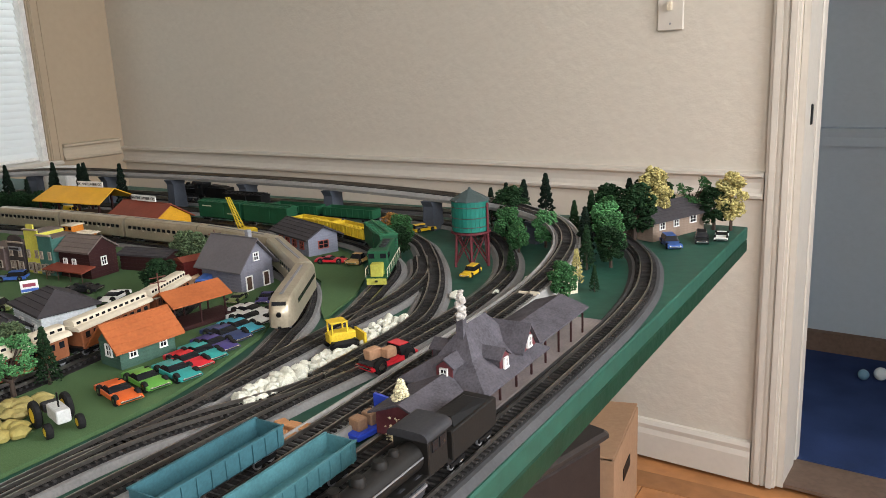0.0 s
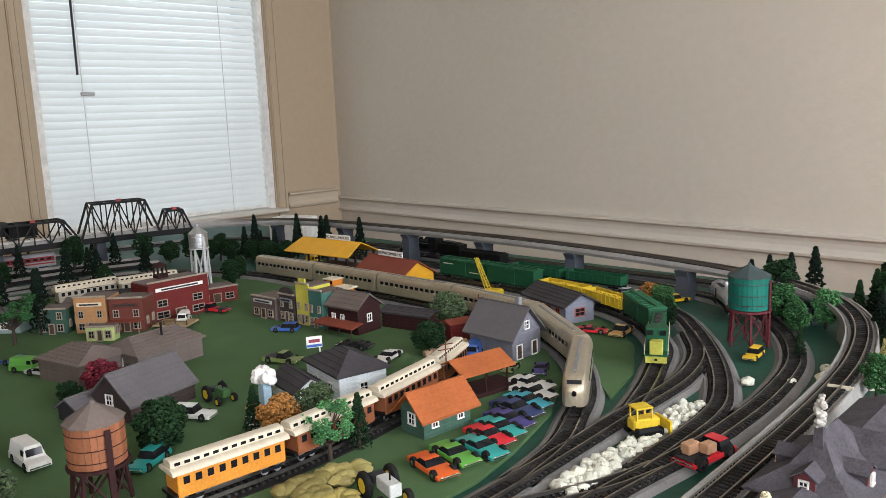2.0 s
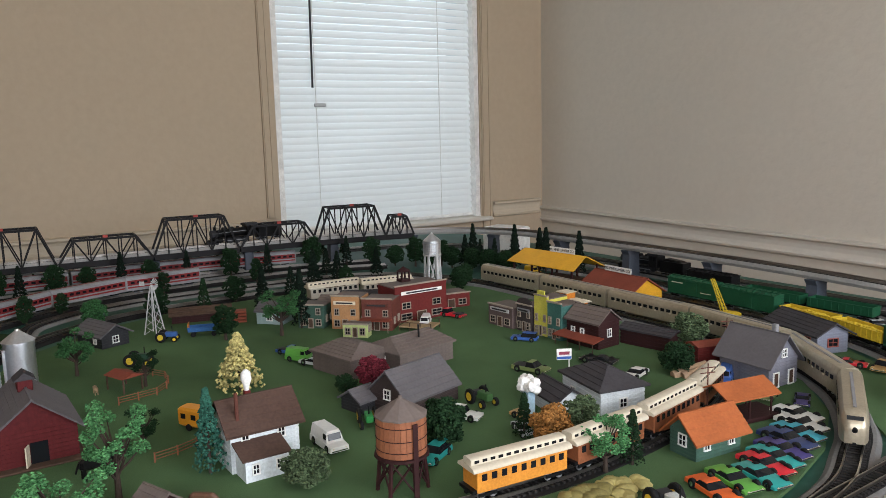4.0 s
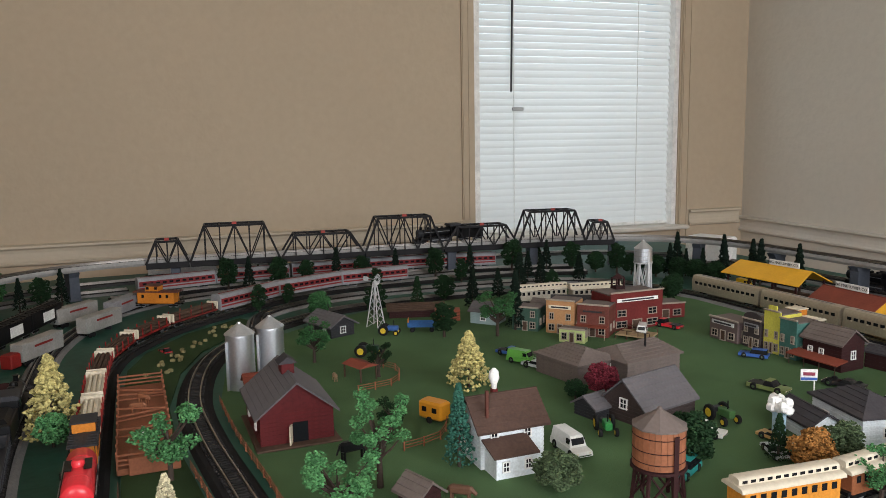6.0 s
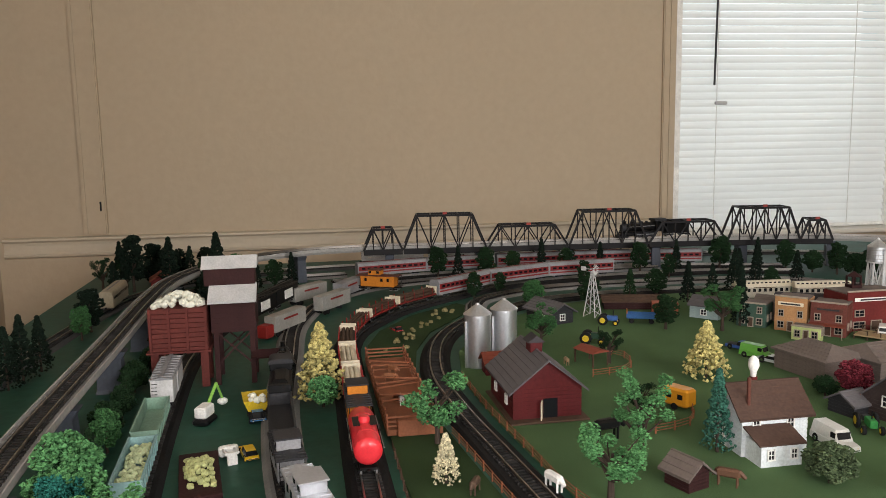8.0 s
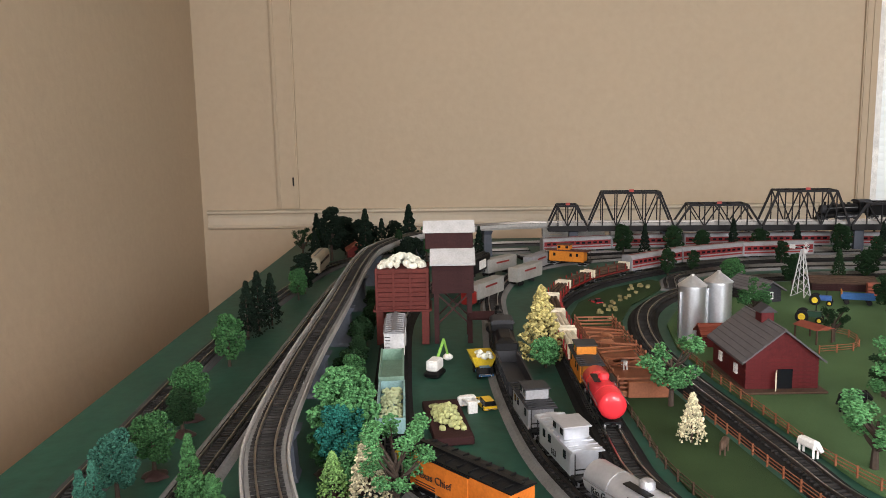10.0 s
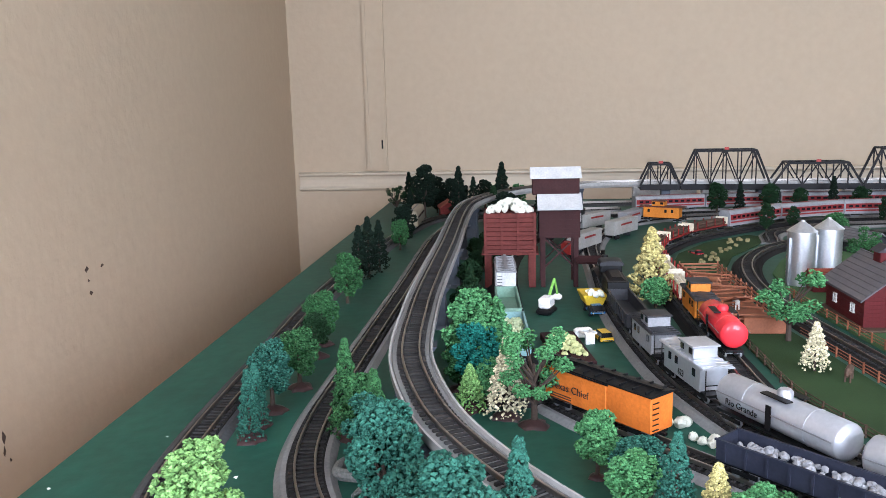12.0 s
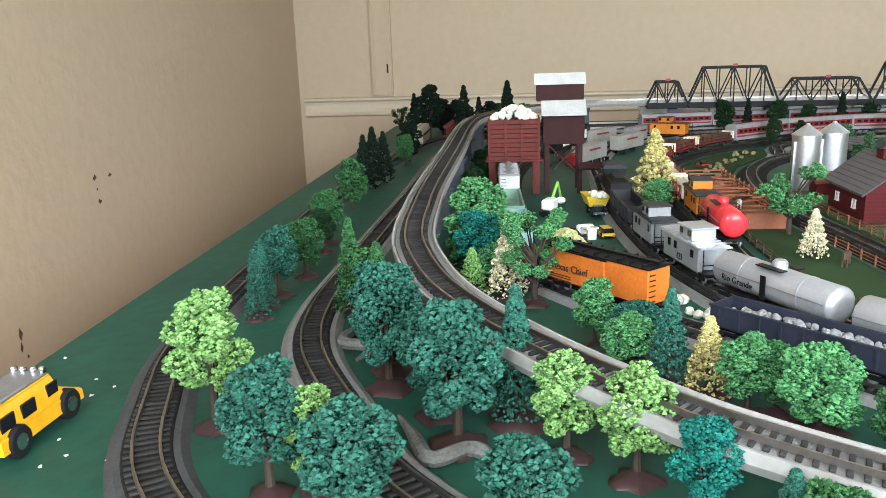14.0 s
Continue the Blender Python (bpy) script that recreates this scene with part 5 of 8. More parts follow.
def diesel(x, y, yaw, body, nose, label):
    ob = car_base("diesel_locomotive", x, y, yaw, 0.15, label, cat="locomotive", group="locomotives")
    part("walkway", Mesh().rbox((0, 0, 0.0125), (0.148, 0.034, 0.0025), 0.0006), body, ob)
    part("hood", Mesh().rbox((-0.018, 0, 0.029), (0.095, 0.021, 0.031), 0.0015), body, ob)
    part("cab", Mesh().rbox((0.042, 0, 0.0315), (0.024, 0.031, 0.036), 0.0015), body, ob)
    part("short_hood", Mesh().rbox((0.062, 0, 0.0235), (0.017, 0.019, 0.020), 0.0012), nose, ob)
    windows(ob, [0.042], 0.0157, 0.042, 0.014, 0.008)
    for s_ in (-1, 1):
        part("windscreen", Mesh().box((0.0545, s_ * 0.009, 0.0425), (0.0012, 0.009, 0.007)), DARKWIN, ob)
        for k in steps(-0.07, 0.07, 7):
            part("stanchion", Mesh().tube((k, s_ * 0.0165, 0.0137), (k, s_ * 0.0165, 0.026), 0.0005, n=4), CREAM, ob)
        part("handrail", Mesh().tube((-0.07, s_ * 0.0165, 0.026), (0.07, s_ * 0.0165, 0.026), 0.0006, n=4), CREAM, ob)
    for k in (-0.045, -0.03, -0.015, 0.0):
        part("fan", Mesh().lathe((k, 0, 0.0444), [(0.006, 0), (0.006, 0.0015), (0.004, 0.002)], 10), DKGREY, ob)
    part("pilot", Mesh().box((0.073, 0, 0.008), (0.002, 0.03, 0.010)), nose, ob)
    return ob


def consist(pts, s0, items, gap=0.006):
    """Set cars one behind the other along a line; items: (length, builder(x, y, yaw))."""
    ln_ = spline([(p[0], p[1], 0) for p in pts], 0.004)
    s = s0
    for L, make in items:
        i0, i1 = int(s / 0.004), min(len(ln_) - 1, int((s + L) / 0.004))
        if i1 <= i0:
            break
        a, b = ln_[i0], ln_[i1]
        c = (a + b) / 2
        d = a - b
        make(c.x, c.y, math.degrees(math.atan2(d.y, d.x)))
        s += L + gap


FL = [(-0.655, 0.70), (-0.70, 0.79), (-0.79, 0.90), (-0.92, 0.98), (-1.05, 1.01), (-1.5, 1.015), (-1.8, 1.0), (-2.0, 0.93)]
consist(FL, 0.0, [(0.185, lambda x, y, a: silver_coach(x, y, a, 0.183, True))] + [(0.21, lambda x, y, a: silver_coach(x, y, a, 0.208))] * 5)
GRN, YEL, RED, ORG = plastic((0.012, 0.07, 0.032)), plastic((0.60, 0.42, 0.03)), plastic((0.20, 0.016, 0.013)), plastic((0.50, 0.17, 0.02))
BRN, TEAL, SIL = plastic((0.10, 0.035, 0.025)), plastic((0.06, 0.16, 0.18)), mat("silver_paint", (0.45, 0.46, 0.49), 0.34, 0.55, 0.12, 260, 25, 0.1)
consist([(-0.668, 0.925), (-0.715, 1.03), (-0.80, 1.12), (-0.93, 1.185), (-1.15, 1.215), (-1.6, 1.23)], 0.0, [
    (0.15, lambda x, y, a: diesel(x, y, a, GRN, plastic((0.35, 0.34, 0.06)), "green and yellow diesel locomotive with railings")),
    (0.13, lambda x, y, a: boxcar(x, y, a, 0.13, GRN, plastic((0.02, 0.11, 0.05)), "green boxcar behind the locomotive", bars=False)), (0.12, lambda x, y, a: gondola(x, y, a, 0.12, YEL, "bright yellow hopper car with cargo", load=YEL)), (0.12, lambda x, y, a: gondola(x, y, a, 0.12, YEL, "bright yellow hopper car with cargo", load=YEL)),
    (0.14, lambda x, y, a: boxcar(x, y, a, 0.14, GRN, GRN, "dark green boxcar behind the station", bars=False)), (0.14, lambda x, y, a: boxcar(x, y, a, 0.14, GRN, GRN, "dark green boxcar near the yellow crane"))])
for x in (-1.02, -1.17):
    gondola(x, 1.318, 0, 0.14, GRN, "green gondola under the viaduct")
boxcar(-1.33, 1.32, 0, 0.13, BLACK, BLACK, "black boxcar in the shade of the viaduct", bars=False)
steam_loco(-1.62, 1.405, 180, "black steam locomotive in the shade under the viaduct")
tank_car(-0.725, 1.285, 128, 0.12, SIL, "silver tank car by the green water tower")
YELLOWC, BROWNC = plastic((0.55, 0.22, 0.03)), plastic((0.20, 0.07, 0.03))
consist([(-0.858, 0.165), (-0.825, 0.28), (-0.818, 0.40), (-0.83, 0.54), (-0.86, 0.68), (-0.91, 0.78), (-0.99, 0.87)], 0.10, [
    (0.128, lambda x, y, a: clerestory_coach(x, y, a, 0.128, YELLOWC, "orange yellow old baggage car with a cream clerestory roof")), (0.128, lambda x, y, a: clerestory_coach(x, y, a, 0.128, BROWNC, "brown old passenger car with a cream clerestory roof")),
    (0.128, lambda x, y, a: clerestory_coach(x, y, a, 0.128, BROWNC, "brown old passenger car with a cream clerestory roof")), (0.10, lambda x, y, a: clerestory_coach(x, y, a, 0.10, BROWNC, "brown old passenger car with a cream clerestory roof"))])
# red freight round the farm
RF = [(-1.06, -0.352), (-1.10, -0.357), (-1.56, -0.353), (-1.70, -0.345), (-1.82, -0.31), (-1.97, -0.215), (-2.10, -0.07), (-2.21, 0.1), (-2.26, 0.3), (-2.27, 0.7)]
DRED = plastic((0.15, 0.022, 0.018))
REDT = paint((0.62, 0.03, 0.04))
consist(RF, 0.035, [(0.125, lambda x, y, a: tank_car(x, y, a, 0.125, REDT, "bright red shiny tank car")), (0.11, lambda x, y, a: caboose(x, y, a, 0.11, ORG, DKGREY, "orange caboose with a dark roof"))]
        + [(0.12, lambda x, y, a: log_flat(x, y, a, 0.12, RED, "red flat car with cream racks", load=CREAM))] * 2 + [(0.13, lambda x, y, a: log_flat(x, y, a, 0.13, RED, "red flat car loaded with dark logs"))] * 3
        + [(0.15, lambda x, y, a: log_flat(x, y, a, 0.15, DRED, "dark red flat car loaded with logs"))] + [(0.19, lambda x, y, a: striped_coach(x, y, a, 0.19, "pale passenger car with a dark red window band"))] * 3)
consist([(-2.38, -0.30), (-2.43, 0.0), (-2.42, 0.5), (-2.32, 0.92)], 0.02, [(0.20, lambda x, y, a: striped_coach(x, y, a, 0.20, "pale passenger car with red stripes below the bridges"))] * 5)
consist([(-2.64, -0.3), (-2.62, 0.4), (-2.56, 1.05)], 0.05, [(0.20, lambda x, y, a: boxcar(x, y, a, 0.20, LTGREY, GREY, "silver passenger car along the window wall"))] * 4)
caboose(-2.20, -0.235, 62, 0.12, ORG, BRN, "orange caboose with a brown roof in the far yard")
# silver caboose line: flat, steam engine, caboose, tank car
for (x, y, a, mk) in ((-0.985, -0.424, 193, lambda x, y, a: caboose(x, y, a, 0.115, SIL, SIL, "silver caboose with a cupola and black number", words=1)), (-1.100, -0.447, 188, lambda x, y, a: caboose(x, y, a, 0.10, GREY, DKGREY, "worn grey caboose with a dark roof")), (-1.245, -0.457, 183, lambda x, y, a: gondola(x, y, a, 0.15, DKGREY, "dark grey low gondola car")), (-0.842, -0.379, 207, lambda x, y, a: tank_car(x, y, a, 0.155, SIL, "long silver tank car with black lettering", words="Rio Grande")), (-0.715, -0.305, 216, lambda x, y, a: tank_car(x, y, a, 0.13, SIL, "silver tank car with black walkway"))):
    mk(x, y, a)
steam_loco(-1.47, -0.460, 180, "black steam locomotive in the freight yard")
for x, ld, lab in ((-1.12, LEAF["lime"], "pale blue gondola full of pale green stones"), (-1.27, None, "empty pale green gondola"),):
    gondola(x, -0.614 - (-x - 1.12) * 0.06, 183, 0.14, plastic((0.20, 0.33, 0.33)) if ld else plastic((0.16, 0.26, 0.20)), lab, load=mat("pale_green_stone", (0.44, 0.50, 0.30), 0.8, 0, 0.2, 200, 30, 0.4, vary=0.2) if ld else None)
boxcar(-1.43, -0.628, 182, 0.13, LTGREY, GREY, "grey hopper car under the coal bin", bars=False)
boxcar(-0.893, -0.528, -138, 0.14, plastic((0.50, 0.135, 0.018)), BLACK, "orange boxcar with black roof and ends", words="Texas Chief")
gondola(-0.735, -0.385, -137, 0.17, plastic((0.02, 0.022, 0.035)), "dark blue gondola loaded with grey wheels", load=GREY)
# the near engine and its neighbours by the depot
steam_loco(-0.296, 0.425, -90, "black steam locomotive with tender beside the depot", col=plastic((0.010, 0.009, 0.008)))
gondola(-0.368, 0.405, 90, 0.125, TEAL, "teal gondola car beside the engine")
gondola(-0.432, 0.385, 90, 0.135, plastic((0.035, 0.10, 0.12)), "dark teal gondola car on the raised track", z=0.0065)
steam_loco(on_loop(0.56).x, 0.56, -84, "black steam locomotive crossing the truss bridges", z=0.086 - 0.0057)

# ---------------------------------------------------------------- buildings
ROOFO = mat("orange_tile_roof", (0.33, 0.095, 0.03), 0.7, 0, 0.2, 240, 25, 0.3)
ROOFR = mat("red_brown_roof", (0.20, 0.05, 0.03), 0.7, 0, 0.2, 240, 25, 0.3)
ROOFY = mat("yellow_roof", (0.68, 0.36, 0.025), 0.6, 0, 0.12, 240, 25, 0.2)
ROOFG = mat("grey_roof", (0.112, 0.104, 0.110), 0.7, 0, 0.15, 240, 25, 0.3)
ROOFT = mat("taupe_roof", (0.14, 0.112, 0.10), 0.75, 0, 0.18, 240, 25, 0.3)
BARNRED = mat("barn_red", (0.085, 0.011, 0.012), 0.7, 0, 0.25, 260, 25, 0.3)
COALRED = mat("coal_bin_red", (0.095, 0.022, 0.018), 0.75, 0, 0.3, 260, 25, 0.4)
DKBROWN = mat("dark_brown_boards", (0.030, 0.010, 0.010), 0.75, 0, 0.3, 260, 25, 0.4)


def opening(ob, x, y, z, yaw, w, h, col=WHITE, door=False, bars=1):
    """A framed window or door set on a wall face; local y looks out of the wall."""
    m = Mesh()
    for s_ in (-1, 1):
        m.box((s_ * w / 2, -0.0005, h / 2), (0.0014, 0.0022, h + 0.0014))
    m.box((0, -0.0005, h), (w, 0.0022, 0.0014)).box((0, -0.0007, 0), (w + 0.002, 0.0028, 0.0014))
    if not door:
        m.box((0, -0.0003, h / 2), (w, 0.0016, 0.0008))
        for k in range(bars):
            m.box(((k + 1) * w / (bars + 1) - w / 2, -0.0003, h / 2), (0.0008, 0.0016, h))
    o = part("door" if door else "window", m, col, ob, m=pose(x, y, z, 0, 0, yaw))
    part("panel" if door else "pane", Mesh().box((0, 0.0001, h / 2), (w - 0.001, 0.0008, h - 0.001)), DARKWIN if not door else WOOD, o)
    return o


def clapboards(ob, w, d, h, n, material, z0=0.0):
    """Boards laid proud of a wall, each a piece of its own."""
    wall_ = part("wall", Mesh().box((0, 0, z0 + h / 2), (w, d, h)), material, ob)
    me = shared("board_%.4f_%.4f_%.5f_%s" % (w, d, h / n, material.name), lambda: Mesh().box((0, 0, 0), (w + 0.0012, d + 0.0012, h / n * 0.8)), material)
    for i in range(n):
        link("board", me, wall_, pose(0, 0, z0 + h * (i + 0.5) / n))
    return wall_


def house(x, y, yaw, w, d, he, hr, wall, roof, label, z=G, over=0.005, hip=0.0, name="house", wins=(), doors=(), boards=6, cat="model house", wcol=WHITE, shingles=True):
    """Gable roof with its ridge along local x; hip pulls the ridge ends in. wins: (face, offset, height, w, h)."""
    ob = thing(name, x, y, z, yaw, label, cat, "buildings")
    clapboards(ob, w, d, he, boards or 1, wall)
    if not hip:
        part("gable", Mesh().loft([[(k, -d / 2, he), (k, d / 2, he), (k, 0, hr - 0.001)] for k in (-w / 2, w / 2)]), wall, ob)
    th = 0.0022
    for s_ in (-1, 1):
        a, b = w / 2 + over, (d / 2 + over)
        ez = he - (hr - he) * over / (d / 2)
        r = Mesh()
        lo0, lo1, hi0, hi1 = Vector((-a, s_ * b, ez)), Vector((a, s_ * b, ez)), Vector((-a + hip, 0, hr)), Vector((a - hip, 0, hr))
        up = Vector((0, 0, th))
        r.loft([[lo0, lo1, hi1, hi0], [lo0 + up, lo1 + up, hi1 + up, hi0 + up]])
        rp = part("roof", r, roof, ob)
        if shingles:
            n = max(3, int((d / 2 + over) / 0.007))
            for i in range(n):
                t0, t1 = i / n, (i + 1) / n
                A0, A1, B0, B1 = lo0.lerp(hi0, t0), lo1.lerp(hi1, t0), lo0.lerp(hi0, t1), lo1.lerp(hi1, t1)
                u0, u1 = Vector((0, 0, th + 0.0010)), Vector((0, 0, th + 0.0001))
                part("shingle_course", Mesh().loft([[A0 + up * .8, A1 + up * .8, B1 + up * .8, B0 + up * .8], [A0 + u0, A1 + u0, B1 + u1, B0 + u1]]), roof, rp)
        if hip:
            e = Mesh()
            q0, q1, tp = Vector((s_ * a, -b, ez)), Vector((s_ * a, b, ez)), Vector((s_ * (a - hip), 0, hr))
            e.loft([[q0, q1, tp], [q0 + up, q1 + up, tp + up]])
            part("roof", e, roof, ob)
    part("ridge_cap", Mesh().box((0, 0, hr + th), (w + 2 * over - 2 * hip, 0.003, 0.0016)), roof, ob)
    for face, off_, zz, ww, hh in wins:
        face_on(ob, face, off_, zz, ww, hh, w, d, wcol, False)
    for face, off_, zz, ww, hh in doors:
        face_on(ob, face, off_, zz, ww, hh, w, d, wcol, True)
    return ob


def face_on(ob, face, off_, zz, ww, hh, w, d, col, door):
    e = 0.0008
    if face == "f":
        return opening(ob, off_, -d / 2 - e, zz, 0, ww, hh, col, door)
    if face == "b":
        return opening(ob, off_, d / 2 + e, zz, 180, ww, hh, col, door)
    if face == "r":
        return opening(ob, w / 2 + e, off_, zz, 90, ww, hh, col, door)
    return opening(ob, -w / 2 - e, off_, zz, -90, ww, hh, col, door)


def shopfront(x, y, yaw, w, d, h, wall, label, top="flat", porch=None, sign=None, trim=plastic((0.30, 0.25, 0.20))):
    """Town building with a false front; local -y is the street side."""
    ob = thing("shop", x, y, G, yaw, label, "model shop", "shops")
    clapboards(ob, w, d, h * 0.9, 8, wall)
    fr = Mesh().rbox((0, -d / 2 - 0.001, h / 2), (w * 1.02, 0.003, h), 0.0006)
    if top == "step":
        fr.box((0, -d / 2 - 0.001, h + 0.004), (w * 0.5, 0.003, 0.008))
    if top == "arch":
        fr.loft([[(0.5 * w * math.cos(a), yy, h + 0.3 * w * math.sin(a)) for a in steps(0, math.pi, 9)] for yy in (-d / 2 - 0.0025, -d / 2 + 0.0005)])
    part("false_front", fr, wall, ob)
    part("cornice", Mesh().rbox((0, -d / 2 - 0.003, h - 0.001), (w * 1.05, 0.005, 0.003), 0.0006), trim, ob)
    part("roof", Mesh().box((0, 0.002, h * 0.9 + 0.001), (w * 0.98, d * 0.96, 0.002)), ROOFT, ob)
    opening(ob, 0, -d / 2 - 0.003, 0.001, 0, w * 0.18, 0.019, trim, True)
    for k in (-0.3, 0.3):
        opening(ob, k * w, -d / 2 - 0.003, 0.006, 0, w * 0.2, 0.013, trim)
        if h > 0.045:
            opening(ob, k * w, -d / 2 - 0.003, 0.029, 0, w * 0.16, 0.013, trim)
    for k in (-0.25, 0.2):
        face_on(ob, "r", k * d, 0.012, 0.008, 0.013, w, d, trim, False)
    if porch is not None:
        part("porch_roof", Mesh().box((0, -d / 2 - 0.012, 0.0235), (w * 1.02, 0.024, 0.0015), 0, 0), porch, ob)
        for k in (-0.46, 0.46):
            part("porch_post", Mesh().tube((k * w, -d / 2 - 0.022, 0), (k * w, -d / 2 - 0.022, 0.023), 0.0008, n=5), trim, ob)
    if sign is not None:
        part("sign_board", Mesh().rbox((0, -d / 2 - 0.0045, h * 0.78), (w * 0.8, 0.002, 0.007), 0.0004), sign, ob)
        part("lettering_bar", Mesh().box((0, -d / 2 - 0.0057, h * 0.78), (w * 0.62, 0.0008, 0.003)), DKGREY, ob)
    return ob


WHB = plastic((0.62, 0.66, 0.68), key="house_white")
# farm
b = house(-1.295, -0.100, 0, 0.127, 0.096, 0.045, 0.083, BARNRED, ROOFG, "dark red barn with a grey gable roof and open door", name="barn", cat="model barn", boards=8, wins=(("f", -0.03, 0.016, 0.01, 0.012), ("f", 0.03, 0.016, 0.01, 0.012)), over=0.008)
part("doorway", Mesh().box((0.0642, 0.004, 0.015), (0.001, 0.020, 0.030)), DARKWIN, b)
part("barn_door", Mesh().box((0.070, -0.010, 0.0145), (0.012, 0.0015, 0.028), -25).box((0.0705, -0.0095, 0.0145), (0.0125, 0.0005, 0.002), -25), CREAM, b, "pale open barn door")
part("cupola", Mesh().rbox((0.0, 0, 0.088), (0.022, 0.018, 0.016), 0.001), BARNRED, b)
part("cupola_roof", Mesh().loft([[(k, -0.013, 0.095), (k, 0.013, 0.095), (k, 0, 0.105)] for k in (-0.014, 0.014)]), SHINGLE, b)
part("plinth", Mesh().rbox((0.005, 0, 0.0015), (0.15, 0.112, 0.003), 0.001), WOOD, b)
house(-1.462, -0.112, 90, 0.046, 0.032, 0.022, 0.033, BARNRED, ROOFR, "small red feed shed beside the silos", name="shed", cat="model shed", boards=5)
for x, y in ((-1.508, -0.135), (-1.536, -0.082)):
    s = thing("silo", x, y, G, 0, "corrugated galvanised metal silo with a conical roof", "silo", "silos")
    part("shell", smooth(Mesh().lathe((0, 0, 0), [(0.0225, 0)] + [(0.0225 + (0.0005 if i % 2 else 0), 0.090 * i / 30) for i in range(1, 31)], 24)), GALV, s)
    part("roof", Mesh().lathe((0, 0, 0.0895), [(0.0245, 0), (0.0245, 0.001), (0.004, 0.0165), (0.003, 0.019), (0, 0.0195)], 16), GALV, s)
    part("chute", Mesh().box((0.010, -0.0225, 0.04), (0.005, 0.004, 0.08)), GALV, s)
sh = house(-1.000, -0.014, 20, 0.034, 0.030, 0.020, 0.032, DKBROWN, ROOFT, "small brown shed with a grey roof by the fence", name="shed", cat="model shed", boards=5, over=0.006)
sh = thing("pig_shelter", -1.475, 0.055, G, 20, "open shelter with a red-brown roof on posts", "model shelter")
part("roof", Mesh().loft([[(k, -0.02, 0.024), (k, 0.02, 0.024), (k, 0, 0.030)] for k in (-0.026, 0.026)]), ROOFR, sh)
for sx_ in (-1, 1):
    for sy_ in (-1, 1):
        part("post", Mesh().box((sx_ * 0.023, sy_ * 0.016, 0.012), (0.0022, 0.0022, 0.024)), WOOD, sh)
wmill = thing("windmill", -1.815, 0.186, G, 40, "grey metal farm windmill on a lattice tower", "windmill")
for sx_ in (-1, 1):
    for sy_ in (-1, 1):
        part("leg", Mesh().tube((sx_ * 0.014, sy_ * 0.014, 0), (sx_ * 0.002, sy_ * 0.002, 0.098), 0.0011, n=5), LTGREY, wmill)
for i in range(6):
    z0, z1 = 0.016 * i, 0.016 * (i + 1)
    r0, r1 = 0.014 - 0.012 * z0 / 0.098, 0.014 - 0.012 * z1 / 0.098
    for k in range(4):
        a0, a1 = math.pi / 4 + k * math.pi / 2, math.pi / 4 + (k + 1) * math.pi / 2
        part("brace", Mesh().tube((1.414 * r0 * math.cos(a0), 1.414 * r0 * math.sin(a0), z0), (1.414 * r1 * math.cos(a1), 1.414 * r1 * math.sin(a1), z1), 0.0006, n=4), LTGREY, wmill)
for k in range(14):
    a = 2 * math.pi * k / 14
    part("blade", Mesh().loft([[(0.006, 0.003 * math.cos(a) - 0.001 * math.sin(a), 0.102 + 0.003 * math.sin(a)), (0.006, 0.012 * math.cos(a), 0.102 + 0.012 * math.sin(a)), (0.0075, 0.012 * math.cos(a + 0.3), 0.102 + 0.012 * math.sin(a + 0.3))], [(0.0066, 0.003 * math.cos(a), 0.102 + 0.003 * math.sin(a)), (0.0066, 0.012 * math.cos(a), 0.102 + 0.012 * math.sin(a)), (0.008, 0.012 * math.cos(a + 0.3), 0.102 + 0.012 * math.sin(a + 0.3))]]), LTGREY, wmill)
part("tail_vane", Mesh().box((-0.012, 0, 0.102), (0.02, 0.0008, 0.001)).box((-0.022, 0, 0.102), (0.012, 0.0008, 0.009)), LTGREY, wmill)
# white farm house
wh_ = house(-1.088, 0.128, 90, 0.085, 0.062, 0.052, 0.080, WHB, SHINGLEBR, "white clapboard farm house with a brown shingle roof", wins=(("f", 0.02, 0.033, 0.009, 0.012), ("f", -0.025, 0.033, 0.009, 0.012), ("r", 0.0, 0.03, 0.009, 0.012), ("l", 0.01, 0.012, 0.009, 0.013)), boards=9, over=0.007)
part("porch_wing", Mesh().box((-0.012, -0.048, 0.013), (0.052, 0.034, 0.026)), WHB, wh_)
part("porch_roof", Mesh().loft([[(-0.042, -0.068, 0.026), (0.018, -0.068, 0.026), (0.018, -0.031, 0.037), (-0.042, -0.031, 0.037)], [(-0.042, -0.068, 0.028), (0.018, -0.068, 0.028), (0.018, -0.031, 0.039), (-0.042, -0.031, 0.039)]]), SHINGLEBR, wh_)
opening(wh_, -0.026, -0.0658, 0.009, 0, 0.008, 0.012)
opening(wh_, 0.003, -0.0658, 0.009, 0, 0.008, 0.012)
opening(wh_, 0.0148, -0.048, 0.001, 90, 0.009, 0.019, WHITE, True)
part("chimney", Mesh().rbox((-0.030, -0.022, 0.06), (0.004, 0.004, 0.07), 0.0006), BRN, wh_)
part("smoke", smooth(Mesh().lathe((-0.005, 0.01, 0.083), [(0.003, 0), (0.004, 0.008), (0.007, 0.016), (0.006, 0.024), (0.002, 0.028)], 9)), WHITE, wh_, "white cotton chimney smoke")
part("back_chimney", Mesh().box((-0.005, 0.01, 0.078), (0.007, 0.007, 0.014)), BRICKRED, wh_)
